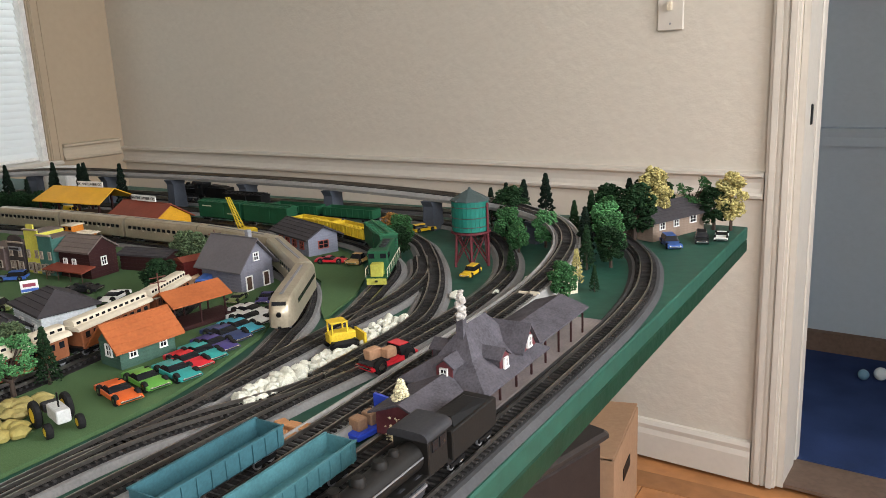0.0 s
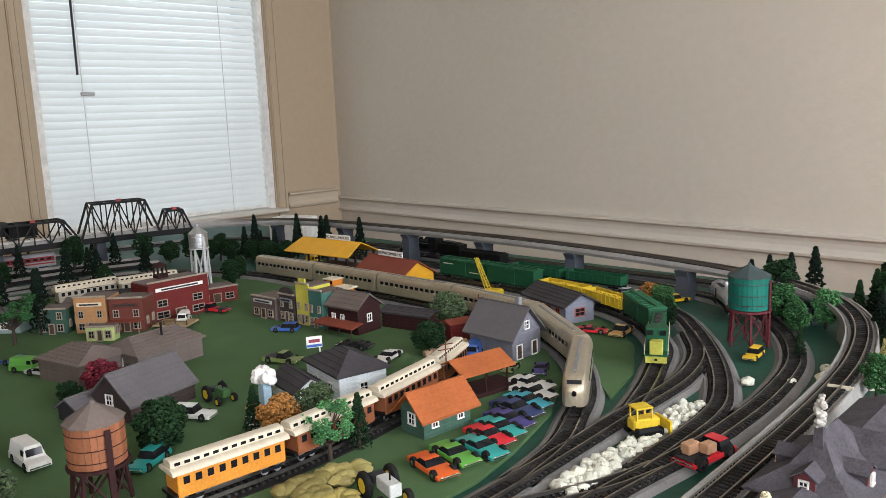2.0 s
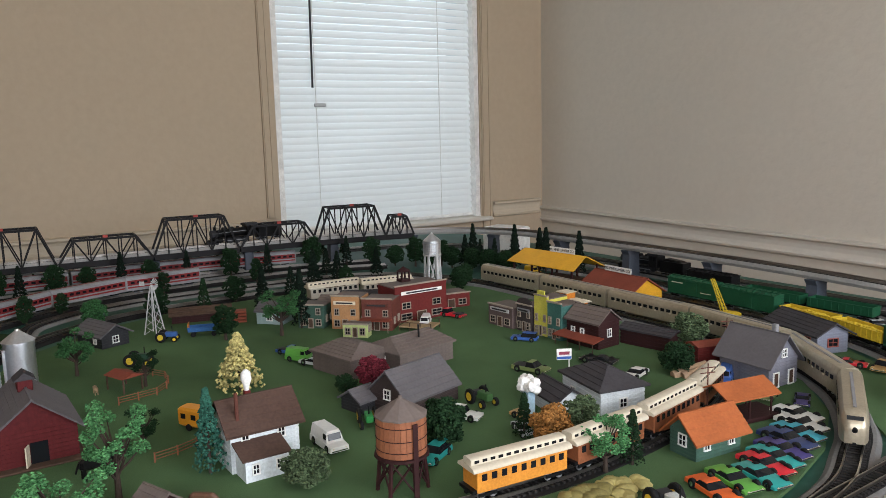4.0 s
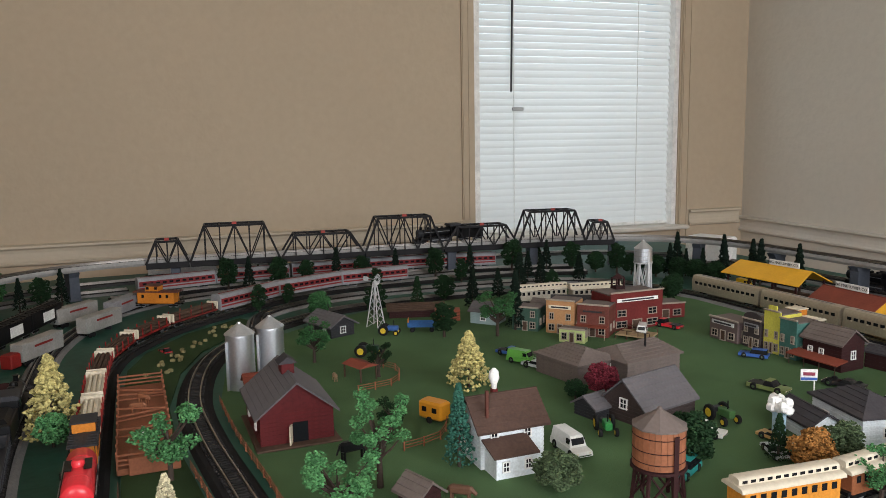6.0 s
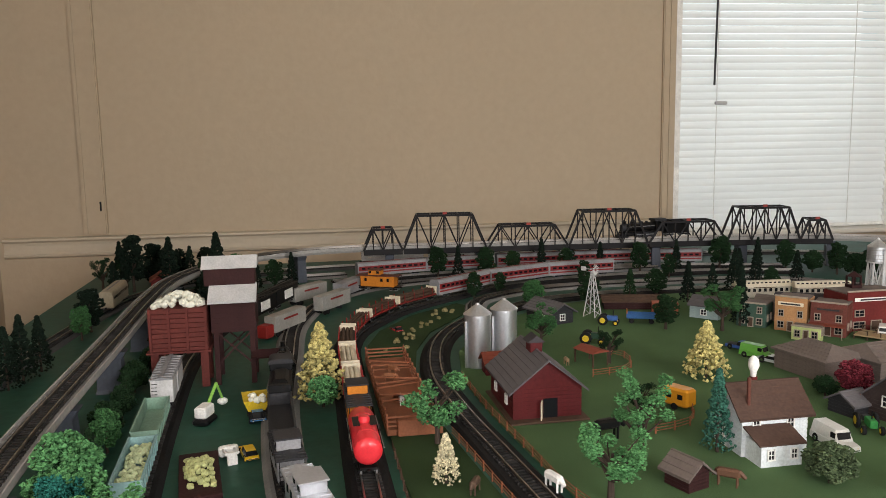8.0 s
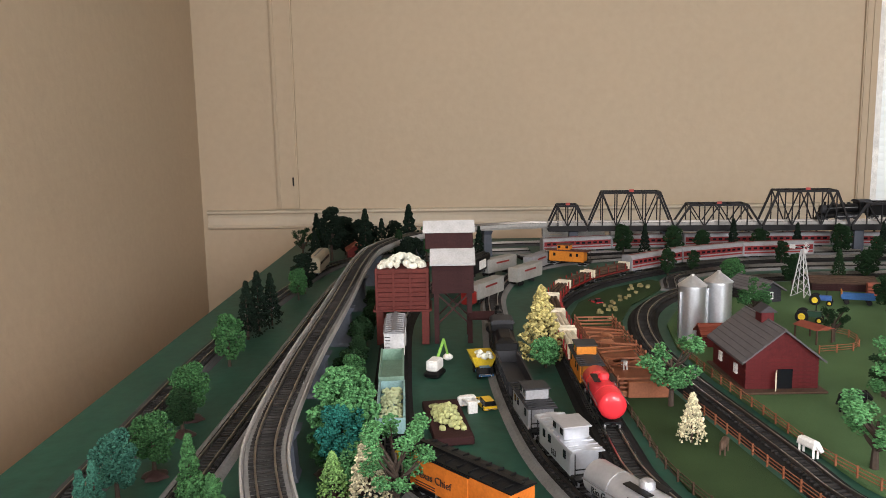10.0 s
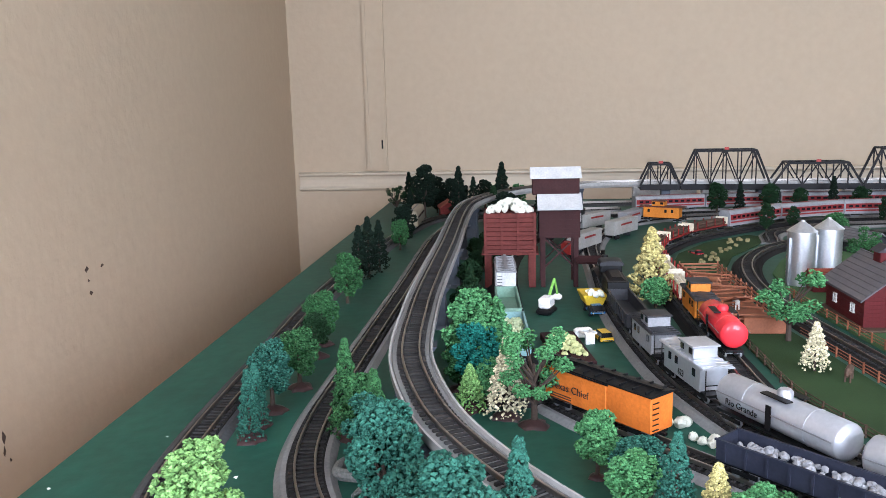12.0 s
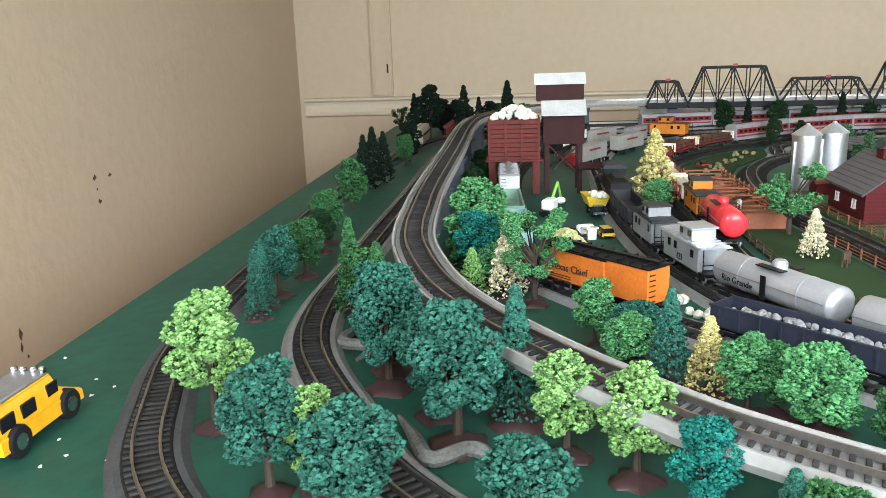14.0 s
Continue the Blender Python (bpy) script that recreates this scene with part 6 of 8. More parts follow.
# brown and grey houses
house(-1.345, 0.392, 12, 0.10, 0.085, 0.033, 0.048, ROOFT, ROOFT, "taupe house with a low hipped roof", hip=0.03, boards=5)
house(-1.318, 0.492, 100, 0.12, 0.085, 0.033, 0.050, ROOFT, ROOFT, "taupe low building with a stovepipe", hip=0.02, boards=5, wins=(("l", 0, 0.012, 0.01, 0.012),))
tagged(part("stovepipe", Mesh().tube((0, 0, 0), (0, 0, 0.022), 0.0018), BLACK, None), "thin black stovepipe on a taupe roof", "pipe").location = (-1.298, 0.497, G + 0.047)
gb = house(-1.135, 0.385, 104, 0.105, 0.078, 0.026, 0.060, plastic((0.05, 0.036, 0.034)), ROOFG, "grey barn with a steep grey roof", name="barn", cat="model barn", boards=5, wins=(("l", 0, 0.02, 0.012, 0.014),))
house(-1.165, 0.312, 104, 0.034, 0.04, 0.018, 0.030, DKGREY, ROOFG, "small grey lean-to beside the grey barn", name="shed", cat="model shed", boards=4)
# brown water tank
def water_tank(x, y, legs, tank_h, r, wood, roof, label, z=G, leg_mat=None, n=16, roof_h=0.018, braces=True):
    ob = thing("water_tower", x, y, z, 0, label, "water tower", "water towers")
    leg_mat = leg_mat or wood
    k6 = 6
    for i in range(k6):
        a, b_ = i * 2 * math.pi / k6, (i + 1) * 2 * math.pi / k6
        p, q = (r * 1.05 * math.cos(a), r * 1.05 * math.sin(a)), (r * 0.9 * math.cos(a), r * 0.9 * math.sin(a))
        part("leg", Mesh().tube((*p, 0), (*q, legs), 0.0024, n=5), leg_mat, ob)
        if braces:
            p2 = (r * 0.92 * math.cos(b_), r * 0.92 * math.sin(b_))
            part("brace", Mesh().tube((*p, 0.004), (*p2, legs - 0.003), 0.0012, n=4), leg_mat, ob)
            part("brace", Mesh().tube((p2[0] * 1.1, p2[1] * 1.1, 0.004), (*q, legs - 0.003), 0.0012, n=4), leg_mat, ob)
    part("platform", Mesh().lathe((0, 0, legs - 0.001), [(r * 1.14, 0), (r * 1.14, 0.003), (r, 0.0032)], n), leg_mat, ob)
    for i in range(28):
        a = i * 2 * math.pi / 28
        part("stave", Mesh().box((r * math.cos(a), r * math.sin(a), legs + 0.003 + tank_h / 2), (0.0022, r * 0.223, tank_h), math.degrees(a)), wood, ob)
    for zz in (0.15, 0.45, 0.8):
        part("hoop", Mesh().lathe((0, 0, legs + 0.003 + tank_h * zz), [(r + 0.0014, 0), (r + 0.002, 0.0005), (r + 0.0014, 0.001)], 28), leg_mat, ob)
    part("roof", Mesh().lathe((0, 0, legs + 0.003 + tank_h), [(r * 1.12, 0), (r * 1.12, 0.0015), (0.003, roof_h), (0.002, roof_h + 0.003), (0, roof_h + 0.0035)], 10 if n == 16 else n), roof, ob)
    part("ladder", Mesh().box((r + 0.003, 0, (legs + tank_h) / 2), (0.001, 0.006, legs + tank_h)), leg_mat, ob)
    return ob


TANKW = mat("tank_boards", (0.26, 0.10, 0.05), 0.6, 0, 0.2, 260, 30, 0.3, vary=0.12)
water_tank(-0.905, 0.228, 0.042, 0.042, 0.027, TANKW, ROOFT, "orange brown wooden water tank on dark timber legs", leg_mat=DKBROWN)
water_tank(-0.622, 1.135, 0.058, 0.050, 0.030, plastic((0.01, 0.13, 0.10)), plastic((0.05, 0.07, 0.07)), "green water tank on red-brown lattice legs", z=TZ, leg_mat=plastic((0.10, 0.02, 0.025)))
water_tank(-1.773, 0.836, 0.096, 0.030, 0.020, GALV, GALV, "silver water tower on thin metal legs", leg_mat=LTGREY)
# the town
shopfront(-1.60, 0.67, 90, 0.125, 0.07, 0.080, BRICKRED, "red fire station with a white sign", porch=None, sign=WHITE)
tw = thing("bell_tower", -1.625, 0.665, G + 0.0735, 0, "dark lattice bell tower on the fire station roof", "tower")
part("cage", Mesh().box((0, 0, 0.003), (0.022, 0.022, 0.006)).box((0.009, 0.009, 0.014), (0.003, 0.003, 0.02)).box((-0.009, 0.009, 0.014), (0.003, 0.003, 0.02)).box((0.009, -0.009, 0.014), (0.003, 0.003, 0.02)).box((-0.009, -0.009, 0.014), (0.003, 0.003, 0.02)), DKBROWN, tw)
part("roof", Mesh().lathe((0, 0, 0.023), [(0.018, 0), (0.001, 0.010)], 4), DKBROWN, tw)
shopfront(-1.565, 0.575, 43, 0.062, 0.06, 0.066, plastic((0.13, 0.04, 0.03)), "brown red grocery shop with a porch roof", porch=ROOFR, sign=BRN)
shopfront(-1.615, 0.530, 43, 0.058, 0.06, 0.070, plastic((0.38, 0.20, 0.09)), "tan two storey shop front with white windows", sign=CREAM)
shopfront(-1.665, 0.475, 43, 0.055, 0.05, 0.050, plastic((0.04, 0.08, 0.06)), "dark green shop with a white window")
shopfront(-1.53, 0.50, 43, 0.05, 0.02, 0.028, plastic((0.45, 0.52, 0.22)), "pale yellow green kiosk front")
shopfront(-1.64, 0.785, 80, 0.09, 0.05, 0.034, BRICKRED, "low red brick garage")
shopfront(-1.415, 0.79, 4, 0.07, 0.05, 0.044, plastic((0.11, 0.08, 0.075)), "weathered brown store with a white sign", sign=LTGREY)
shopfront(-1.352, 0.80, 4, 0.042, 0.05, 0.055, plastic((0.05, 0.04, 0.04)), "dark brown arched shop front", top="arch", sign=GREY)
shopfront(-1.308, 0.805, 4, 0.036, 0.05, 0.080, plastic((0.52, 0.48, 0.08)), "yellow green tall shop front", top="step")
shopfront(-1.270, 0.805, 4, 0.036, 0.05, 0.072, plastic((0.05, 0.13, 0.11)), "teal green tall shop front")
hb = house(-1.205, 0.815, 4, 0.075, 0.055, 0.048, 0.068, DKBROWN, ROOFT, "dark brown house with white windows and a porch", wins=(("f", -0.022, 0.02, 0.008, 0.013), ("f", 0.0, 0.02, 0.008, 0.013), ("r", 0.0, 0.02, 0.01, 0.014)), boards=8)
part("porch_roof", Mesh().loft([[(-0.05, -0.055, 0.017), (0.05, -0.055, 0.017), (0.05, -0.027, 0.022), (-0.05, -0.027, 0.022)], [(-0.05, -0.055, 0.019), (0.05, -0.055, 0.019), (0.05, -0.027, 0.024), (-0.05, -0.027, 0.024)]]), ROOFR, hb)
for k in (-0.045, -0.015, 0.015, 0.045):
    part("porch_post", Mesh().tube((k, -0.052, 0), (k, -0.052, 0.017), 0.0008, n=5), WOOD, hb)
house(-1.13, 0.885, 10, 0.10, 0.04, 0.028, 0.034, DKBROWN, SHINGLE, "long dark open shed behind the shops", name="shed", cat="model shed", boards=4)
caboose(-1.36, 0.900, 4, 0.10, ORG, CREAM, "yellow orange caboose behind the shops")
pl = thing("bandstand", -1.50, 0.625, G, 35, "pale wooden stage with railings", "stage")
part("stage_floor", Mesh().rbox((0, 0, 0.008), (0.07, 0.05, 0.003), 0.0006), plastic((0.30, 0.22, 0.12)), pl)
for sx_ in (-1, -0.33, 0.33, 1):
    for sy_ in (-1, 1):
        part("post", Mesh().box((sx_ * 0.034, sy_ * 0.024, 0.009), (0.0015, 0.0015, 0.018)), WOOD, pl)
for sy_ in (-1, 1):
    part("railing", Mesh().box((0, sy_ * 0.024, 0.0175), (0.068, 0.001, 0.001)), WOOD, pl)
# white house with grey roof, fuel station sign
ws = house(-0.962, 0.595, -12, 0.100, 0.070, 0.042, 0.060, WHB, SHINGLE, "white house with a dark hipped roof", hip=0.042, boards=7, wins=(("f", -0.02, 0.013, 0.012, 0.013), ("f", 0.025, 0.013, 0.012, 0.013), ("r", 0, 0.013, 0.012, 0.013)), over=0.006)
house(-0.995, 0.538, -12, 0.075, 0.045, 0.022, 0.036, WHB, SHINGLE, "low white wing with a dark grey roof", boards=5, over=0.005)
sg = thing("fuel_sign", -1.089, 0.638, G, 60, "white fuel station sign on a post", "sign")
part("post", Mesh().box((0.008, 0, 0.022), (0.0018, 0.0018, 0.044)), WHITE, sg)
part("sign_board", Mesh().rbox((0, 0, 0.038), (0.024, 0.002, 0.018), 0.0004), WHITE, sg)
part("lettering_bar", Mesh().box((0, -0.0013, 0.040), (0.017, 0.0008, 0.005)), paint((0.25, 0.05, 0.08)), sg)
part("stripe", Mesh().box((0, -0.0013, 0.0325), (0.023, 0.0008, 0.004)), paint((0.05, 0.12, 0.4)), sg, "blue stripe")
sm = thing("smoke_stack", -0.985, 0.478, G, 0, "pale blue chimney with a white cotton smoke puff", "chimney")
part("stack", Mesh().box((0, 0, 0.02), (0.012, 0.012, 0.04)), plastic((0.36, 0.5, 0.6)), sm)
mm = Mesh()
for i in range(16):
    mm.stone((rnd.uniform(-.018, .012), rnd.uniform(-.008, .008), 0.048 + rnd.uniform(-.006, .006)), 0.008, rnd)
part("smoke", smooth(mm), WHITE, sm)
# orange roofed depots by the parked cars
DGREEN = plastic((0.05, 0.10, 0.075))
house(-0.772, 0.578, 84, 0.072, 0.042, 0.032, 0.052, DGREEN, ROOFO, "small green station with an orange roof", name="station", cat="model station", boards=7, over=0.010, wins=(("f", -0.02, 0.012, 0.009, 0.012), ("f", 0.02, 0.012, 0.009, 0.012), ("l", 0, 0.014, 0.012, 0.014)))
fs = thing("platform_shelter", -0.815, 0.70, G, 80, "orange roofed platform shelter on posts", "model shelter")
for s_ in (-1, 1):
    part("roof", Mesh().loft([[(-0.045, s_ * 0.032, 0.036), (0.045, s_ * 0.032, 0.036), (0.045, 0, 0.052), (-0.045, 0, 0.052)], [(-0.045, s_ * 0.032, 0.038), (0.045, s_ * 0.032, 0.038), (0.045, 0, 0.054), (-0.045, 0, 0.054)]]), ROOFO, fs)
for k in (-0.038, 0, 0.038):
    for s_ in (-1, 1):
        part("post", Mesh().box((k, s_ * 0.022, 0.020), (0.002, 0.002, 0.040)), DKBROWN, fs)
part("platform", Mesh().rbox((-0.02, 0, 0.003), (0.16, 0.05, 0.006), 0.001), DKBROWN, fs)
gh = house(-0.900, 0.868, -2, 0.088, 0.066, 0.042, 0.078, plastic((0.16, 0.16, 0.19)), ROOFG, "grey blue gabled house with a plain grey roof", boards=8, over=0.009, doors=(("r", -0.018, 0.001, 0.012, 0.022), ("r", 0.018, 0.001, 0.012, 0.022)), wins=(("r", 0, 0.045, 0.010, 0.012),), shingles=False)
part("chimney", Mesh().rbox((0.02, 0.012, 0.082), (0.008, 0.008, 0.014), 0.0006), GREY, gh)
bx = thing("boxcar_shed", -0.995, 0.868, G, 72, "old red boxcar body used as a shed", "model shed")
clapboards(bx, 0.055, 0.034, 0.036, 6, BRICKRED)
part("roof", Mesh().loft([[(k, yy, zz) for yy, zz in ((0.020, 0.036), (0, 0.042), (-0.020, 0.036))] for k in (-0.03, 0.03)]), ROOFR, bx)
for i in range(3):
    tk = tagged(part("log", smooth(Mesh().tube((-0.03, 0, 0), (0.03, 0, 0), 0.0075, n=12)), plastic((0.36, 0.24, 0.15)), None), "tan round log stacked by the coaches", "log", "logs")
    tk.matrix_basis = pose(-0.975 + i * 0.013, 0.80 + i * 0.008, G + 0.0078, 0, -12, 70)
# lumber yard
ly = thing("lumber_shed", -1.655, 1.125, TZ, 4, "open lumber shed with a bright yellow roof", "model shed")
for s_ in (-1, 1):
    part("roof", Mesh().loft([[(-0.115, s_ * 0.055 , 0.060), (0.115, s_ * 0.055, 0.060), (0.105, 0.0, 0.088), (-0.105, 0.0, 0.088)], [(-0.115, s_ * 0.055, 0.062), (0.115, s_ * 0.055, 0.062), (0.105, 0.0, 0.090), (-0.105, 0.0, 0.090)]]), ROOFY, ly)
    for k in (-0.10, -0.035, 0.035, 0.10):
        part("post", Mesh().box((k, s_ * 0.045, 0.032), (0.004, 0.004, 0.064)), DKBROWN, ly)
part("lumber_stack", Mesh().box((0, 0, 0.012), (0.19, 0.06, 0.024)).box((0.03, 0, 0.028), (0.10, 0.05, 0.008)), WOOD, ly, "stacked dark lumber")
bd = part("sign_board", Mesh().rbox((0.03, -0.004, 0.097), (0.085, 0.002, 0.013), 0.0004), WHITE, ly)
text_on(bd, "BIG PINE LUMBER CO.", 0.0085, pose(0.03, -0.0056, 0.097, 90, 0, 0), BLACK)
lr = house(-1.425, 1.118, -3, 0.155, 0.098, 0.036, 0.066, plastic((0.60, 0.30, 0.02)), ROOFR, "yellow lumber office with a red-brown roof", z=TZ, name="lumber_office", cat="model building", boards=0, over=0.008, doors=(("r", -0.01, 0.001, 0.022, 0.024),), wins=(("r", 0.03, 0.01, 0.012, 0.014),), wcol=YEL, shingles=False)
bd = part("sign_board", Mesh().rbox((-0.005, -0.004, 0.076), (0.085, 0.002, 0.013), 0.0004), WHITE, lr)
text_on(bd, "BIG PINE LUMBER CO.", 0.0085, pose(-0.005, -0.0056, 0.076, 90, 0, 0), BLACK)
house(-0.965, 1.108, -20, 0.125, 0.060, 0.036, 0.052, plastic((0.20, 0.21, 0.26)), SHINGLE, "blue-grey station with a dark roof and red trim", z=G - 0.001, name="station", cat="model station", boards=7, over=0.010, wins=(("f", -0.04, 0.012, 0.013, 0.014), ("f", -0.015, 0.012, 0.013, 0.014), ("f", 0.012, 0.012, 0.013, 0.014), ("f", 0.04, 0.012, 0.013, 0.014), ("r", 0, 0.012, 0.02, 0.014)), wcol=plastic((0.3, 0.08, 0.06)))
cr = thing("crane", -1.145, 1.135, TZ, 190, "yellow lattice boom crane", "crane")
part("cab", Mesh().rbox((0, 0, 0.015), (0.035, 0.026, 0.022), 0.003), YEL, cr)
part("crawler", Mesh().rbox((0, 0, 0.003), (0.04, 0.03, 0.006), 0.002), BLACK, cr)
for sx_, sy_ in ((-1, -1), (1, -1), (1, 1), (-1, 1)):
    part("boom_chord", Mesh().tube((0.012 + sx_ * 0.004, sy_ * 0.005, 0.020), (0.040 + sx_ * 0.002, sy_ * 0.003, 0.088), 0.0009, n=4), YEL, cr)
for i in range(9):
    t0, t1 = i / 9, (i + 1) / 9
    for s_ in (-1, 1):
        part("lacing", Mesh().tube((0.008 + 0.030 * t0, s_ * 0.005, 0.02 + 0.068 * t0), (0.016 + 0.027 * t1, s_ * 0.004, 0.02 + 0.068 * t1), 0.0006, n=4), YEL, cr)
# right corner house and station
house(-0.395, 1.478, 68, 0.150, 0.070, 0.042, 0.060, plastic((0.23, 0.17, 0.13)), SHINGLE, "tan brick house with a dark hipped roof", z=TZ, hip=0.03, boards=9, over=0.012, wins=(("f", -0.05, 0.02, 0.014, 0.013), ("f", -0.01, 0.02, 0.014, 0.013), ("f", 0.04, 0.02, 0.018, 0.013), ("l", 0, 0.02, 0.014, 0.013)))
dp = thing("depot", -0.352, 0.71, TZ, 90, "slate grey railway depot with steep gables and long canopy", "model station")
SLT = mat("slate_purple", (0.075, 0.070, 0.080), 0.85, 0, 0.4, 420, 60, 0.5, spec=0.1)
DEPW, TRIMRED = plastic((0.16, 0.05, 0.05)), plastic((0.11, 0.03, 0.035))
MX = -0.045          # middle of the tall part along the platform
part("platform", Mesh().rbox((0.02, -0.005, 0.003), (0.40, 0.066, 0.006), 0.001), plastic((0.20, 0.17, 0.16)), dp, "pale paved platform")
part("wall", Mesh().box((MX - 0.02, 0.004, 0.022), (0.17, 0.036, 0.034)), DEPW, dp)


def slab(name, pts, th=0.0022):
    """One pitch of the depot's roof."""
    up = Vector((0, 0, th))
    P = [Vector(p) for p in pts]
    return part(name, Mesh().loft([P, [p + up for p in P]]), SLT, dp)


for s_ in (-1, 1):
    slab("canopy_roof", ((MX + 0.03, s_ * 0.036, 0.035), (0.175, s_ * 0.036, 0.035), (0.175, 0, 0.047), (MX + 0.03, 0, 0.047)))
    slab("wing_roof", ((-0.185, s_ * 0.034, 0.033), (MX - 0.03, s_ * 0.034, 0.033), (MX - 0.03, 0, 0.046), (-0.185, 0, 0.046)))
    slab("main_roof", ((MX - 0.072, s_ * 0.050, 0.035), (MX + 0.072, s_ * 0.050, 0.035), (MX + 0.042, s_ * 0.020, 0.054), (MX - 0.042, s_ * 0.020, 0.054)))
    slab("upper_roof", ((MX - 0.042, s_ * 0.020, 0.054), (MX + 0.042, s_ * 0.020, 0.054), (MX + 0.022, 0, 0.082), (MX - 0.022, 0, 0.082)))
    slab("main_roof", ((MX + s_ * 0.072, -0.050, 0.035), (MX + s_ * 0.072, 0.050, 0.035), (MX + s_ * 0.042, 0.020, 0.054), (MX + s_ * 0.042, -0.020, 0.054)))
    slab("upper_roof", ((MX + s_ * 0.042, -0.020, 0.054), (MX + s_ * 0.042, 0.020, 0.054), (MX + s_ * 0.022, 0.001, 0.082), (MX + s_ * 0.022, -0.001, 0.082)))
    slab("cross_gable", ((MX + 0.036 + s_ * 0.020, -0.046, 0.046), (MX + 0.036, -0.046, 0.072), (MX + 0.036, 0.0, 0.072), (MX + 0.036 + s_ * 0.020, 0.0, 0.046)))
part("gable_end", Mesh().loft([[(MX + 0.018, yy, 0.046), (MX + 0.054, yy, 0.046), (MX + 0.036, yy, 0.071)] for yy in (-0.042, -0.030)]), TRIMRED, dp, "dark red gable end")
opening(dp, MX + 0.036, -0.0428, 0.049, 0, 0.008, 0.011)
part("wing_end", Mesh().loft([[(xx, -0.030, 0.012), (xx, 0.030, 0.012), (xx, 0.030, 0.033), (xx, 0, 0.045), (xx, -0.030, 0.033)] for xx in (-0.178, -0.110)]), TRIMRED, dp, "dark red end wall")


def dormer(x, y, yaw, z=0.043):
    d_ = part("dormer", Mesh().loft([[(-0.009, yy, 0), (0.009, yy, 0), (0.009, yy, 0.011), (-0.009, yy, 0.011)] for yy in (-0.002, 0.022)]), SLT, dp, m=pose(x, y, z, 0, 0, yaw))
    for s_ in (-1, 1):
        part("dormer_roof", Mesh().loft([[(s_ * 0.012, -0.005, 0.010), (0, -0.005, 0.0185), (0, 0.026, 0.0185), (s_ * 0.012, 0.026, 0.010)], [(s_ * 0.0125, -0.005, 0.0115), (0, -0.005, 0.0203), (0, 0.026, 0.0203), (s_ * 0.0125, 0.026, 0.0115)]]), SLT, d_)
    part("dormer_face", Mesh().loft([[(-0.009, yy, 0.0), (0.009, yy, 0.0), (0.009, yy, 0.011), (0, yy, 0.0175), (-0.009, yy, 0.011)] for yy in (-0.0032, -0.0022)]), TRIMRED, d_)
    opening(dp, x + 0.0042 * math.sin(radians(yaw)), y - 0.0042 * math.cos(radians(yaw)), z + 0.0005, yaw, 0.0075, 0.0095)


dormer(MX - 0.058, 0.0, -90)
dormer(MX - 0.012, -0.036, 0)
dormer(MX - 0.012, 0.036, 180)
for k in steps(-0.165, 0.165, 10):
    part("post", Mesh().box((k, -0.032, 0.020), (0.002, 0.002, 0.030)), DKBROWN, dp)
    part("post", Mesh().box((k, 0.031, 0.020), (0.002, 0.002, 0.030)), DKBROWN, dp)
part("chimney", Mesh().loft([[(MX - 0.026 + a, b_, z) for a, b_ in ((-q, -q), (q, -q), (q, q), (-q, q))] for q, z in ((0.007, 0.050), (0.0048, 0.066), (0.0034, 0.093))]), SLT, dp)
mm = Mesh()
for i in range(26):
    mm.stone((MX - 0.026 + rnd.uniform(-.004, .004), rnd.uniform(-.003, .003), 0.093 + i * 0.0011), rnd.uniform(0.0028, 0.0046) * (1 if i < 18 else 0.75), rnd)
part("smoke", smooth(mm), plastic((0.42, 0.40, 0.37)), dp, "white cotton chimney smoke")
opening(dp, -0.135, 0.0306, 0.012, 180, 0.012, 0.018, WHITE)
for k in (MX - 0.06, MX - 0.02, MX + 0.03):
    opening(dp, k, -0.0150, 0.009, 0, 0.011, 0.018, CREAM, k > MX)

# coal buildings
cb = thing("coal_bin", -1.535, -0.620, TZ, 0, "red-brown timber coal bin heaped with white stones over the track", "coal bin")
for i in range(9):
    part("board", Mesh().rbox((0, 0, 0.064 + i * 0.0078), (0.062, 0.090, 0.0072), 0.0006), COALRED, cb)
for s_ in (-1, 1):
    for k in (-0.042, -0.014, 0.014, 0.042):
        part("stud", Mesh().box((s_ * 0.0325, k, 0.095), (0.003, 0.004, 0.074)), COALRED, cb)
    for k in (-1, 1):
        part("leg", Mesh().box((s_ * 0.024, k * 0.038, 0.031), (0.012, 0.012, 0.060)), COALRED, cb)
part("ledge", Mesh().box((0.0, 0, 0.061), (0.074, 0.098, 0.003)), COALRED, cb)
rubble(cb, 70, 0.046, 0.072, 0.132, 0.020, 0.0062, ROCK, 5)
ct = thing("coal_tower", -1.545, -0.535, TZ, 0, "dark brown coal tower with pale grey metal roofs", "coal tower")
clapboards(ct, 0.075, 0.078, 0.058, 7, DKBROWN, 0.0895)
part("head_house", Mesh().rbox((-0.012, -0.006, 0.178), (0.046, 0.092, 0.030), 0.001), DKBROWN, ct)
part("roof", Mesh().loft([[(-0.042, -0.056, 0.192), (0.014, -0.056, 0.192), (0.014, 0.044, 0.192), (-0.042, 0.044, 0.192)], [(-0.040, -0.056, 0.206), (-0.012, -0.056, 0.211), (-0.012, 0.044, 0.211), (-0.040, 0.044, 0.206)]]), LTGREY, ct, "pale grey upper roof")
part("lower_roof", Mesh().loft([[(0.008, -0.043, 0.163), (0.050, -0.043, 0.140), (0.050, 0.043, 0.140), (0.008, 0.043, 0.163)], [(0.008, -0.043, 0.166), (0.051, -0.043, 0.143), (0.051, 0.043, 0.143), (0.008, 0.043, 0.166)]]), LTGREY, ct, "pale grey sloping roof")
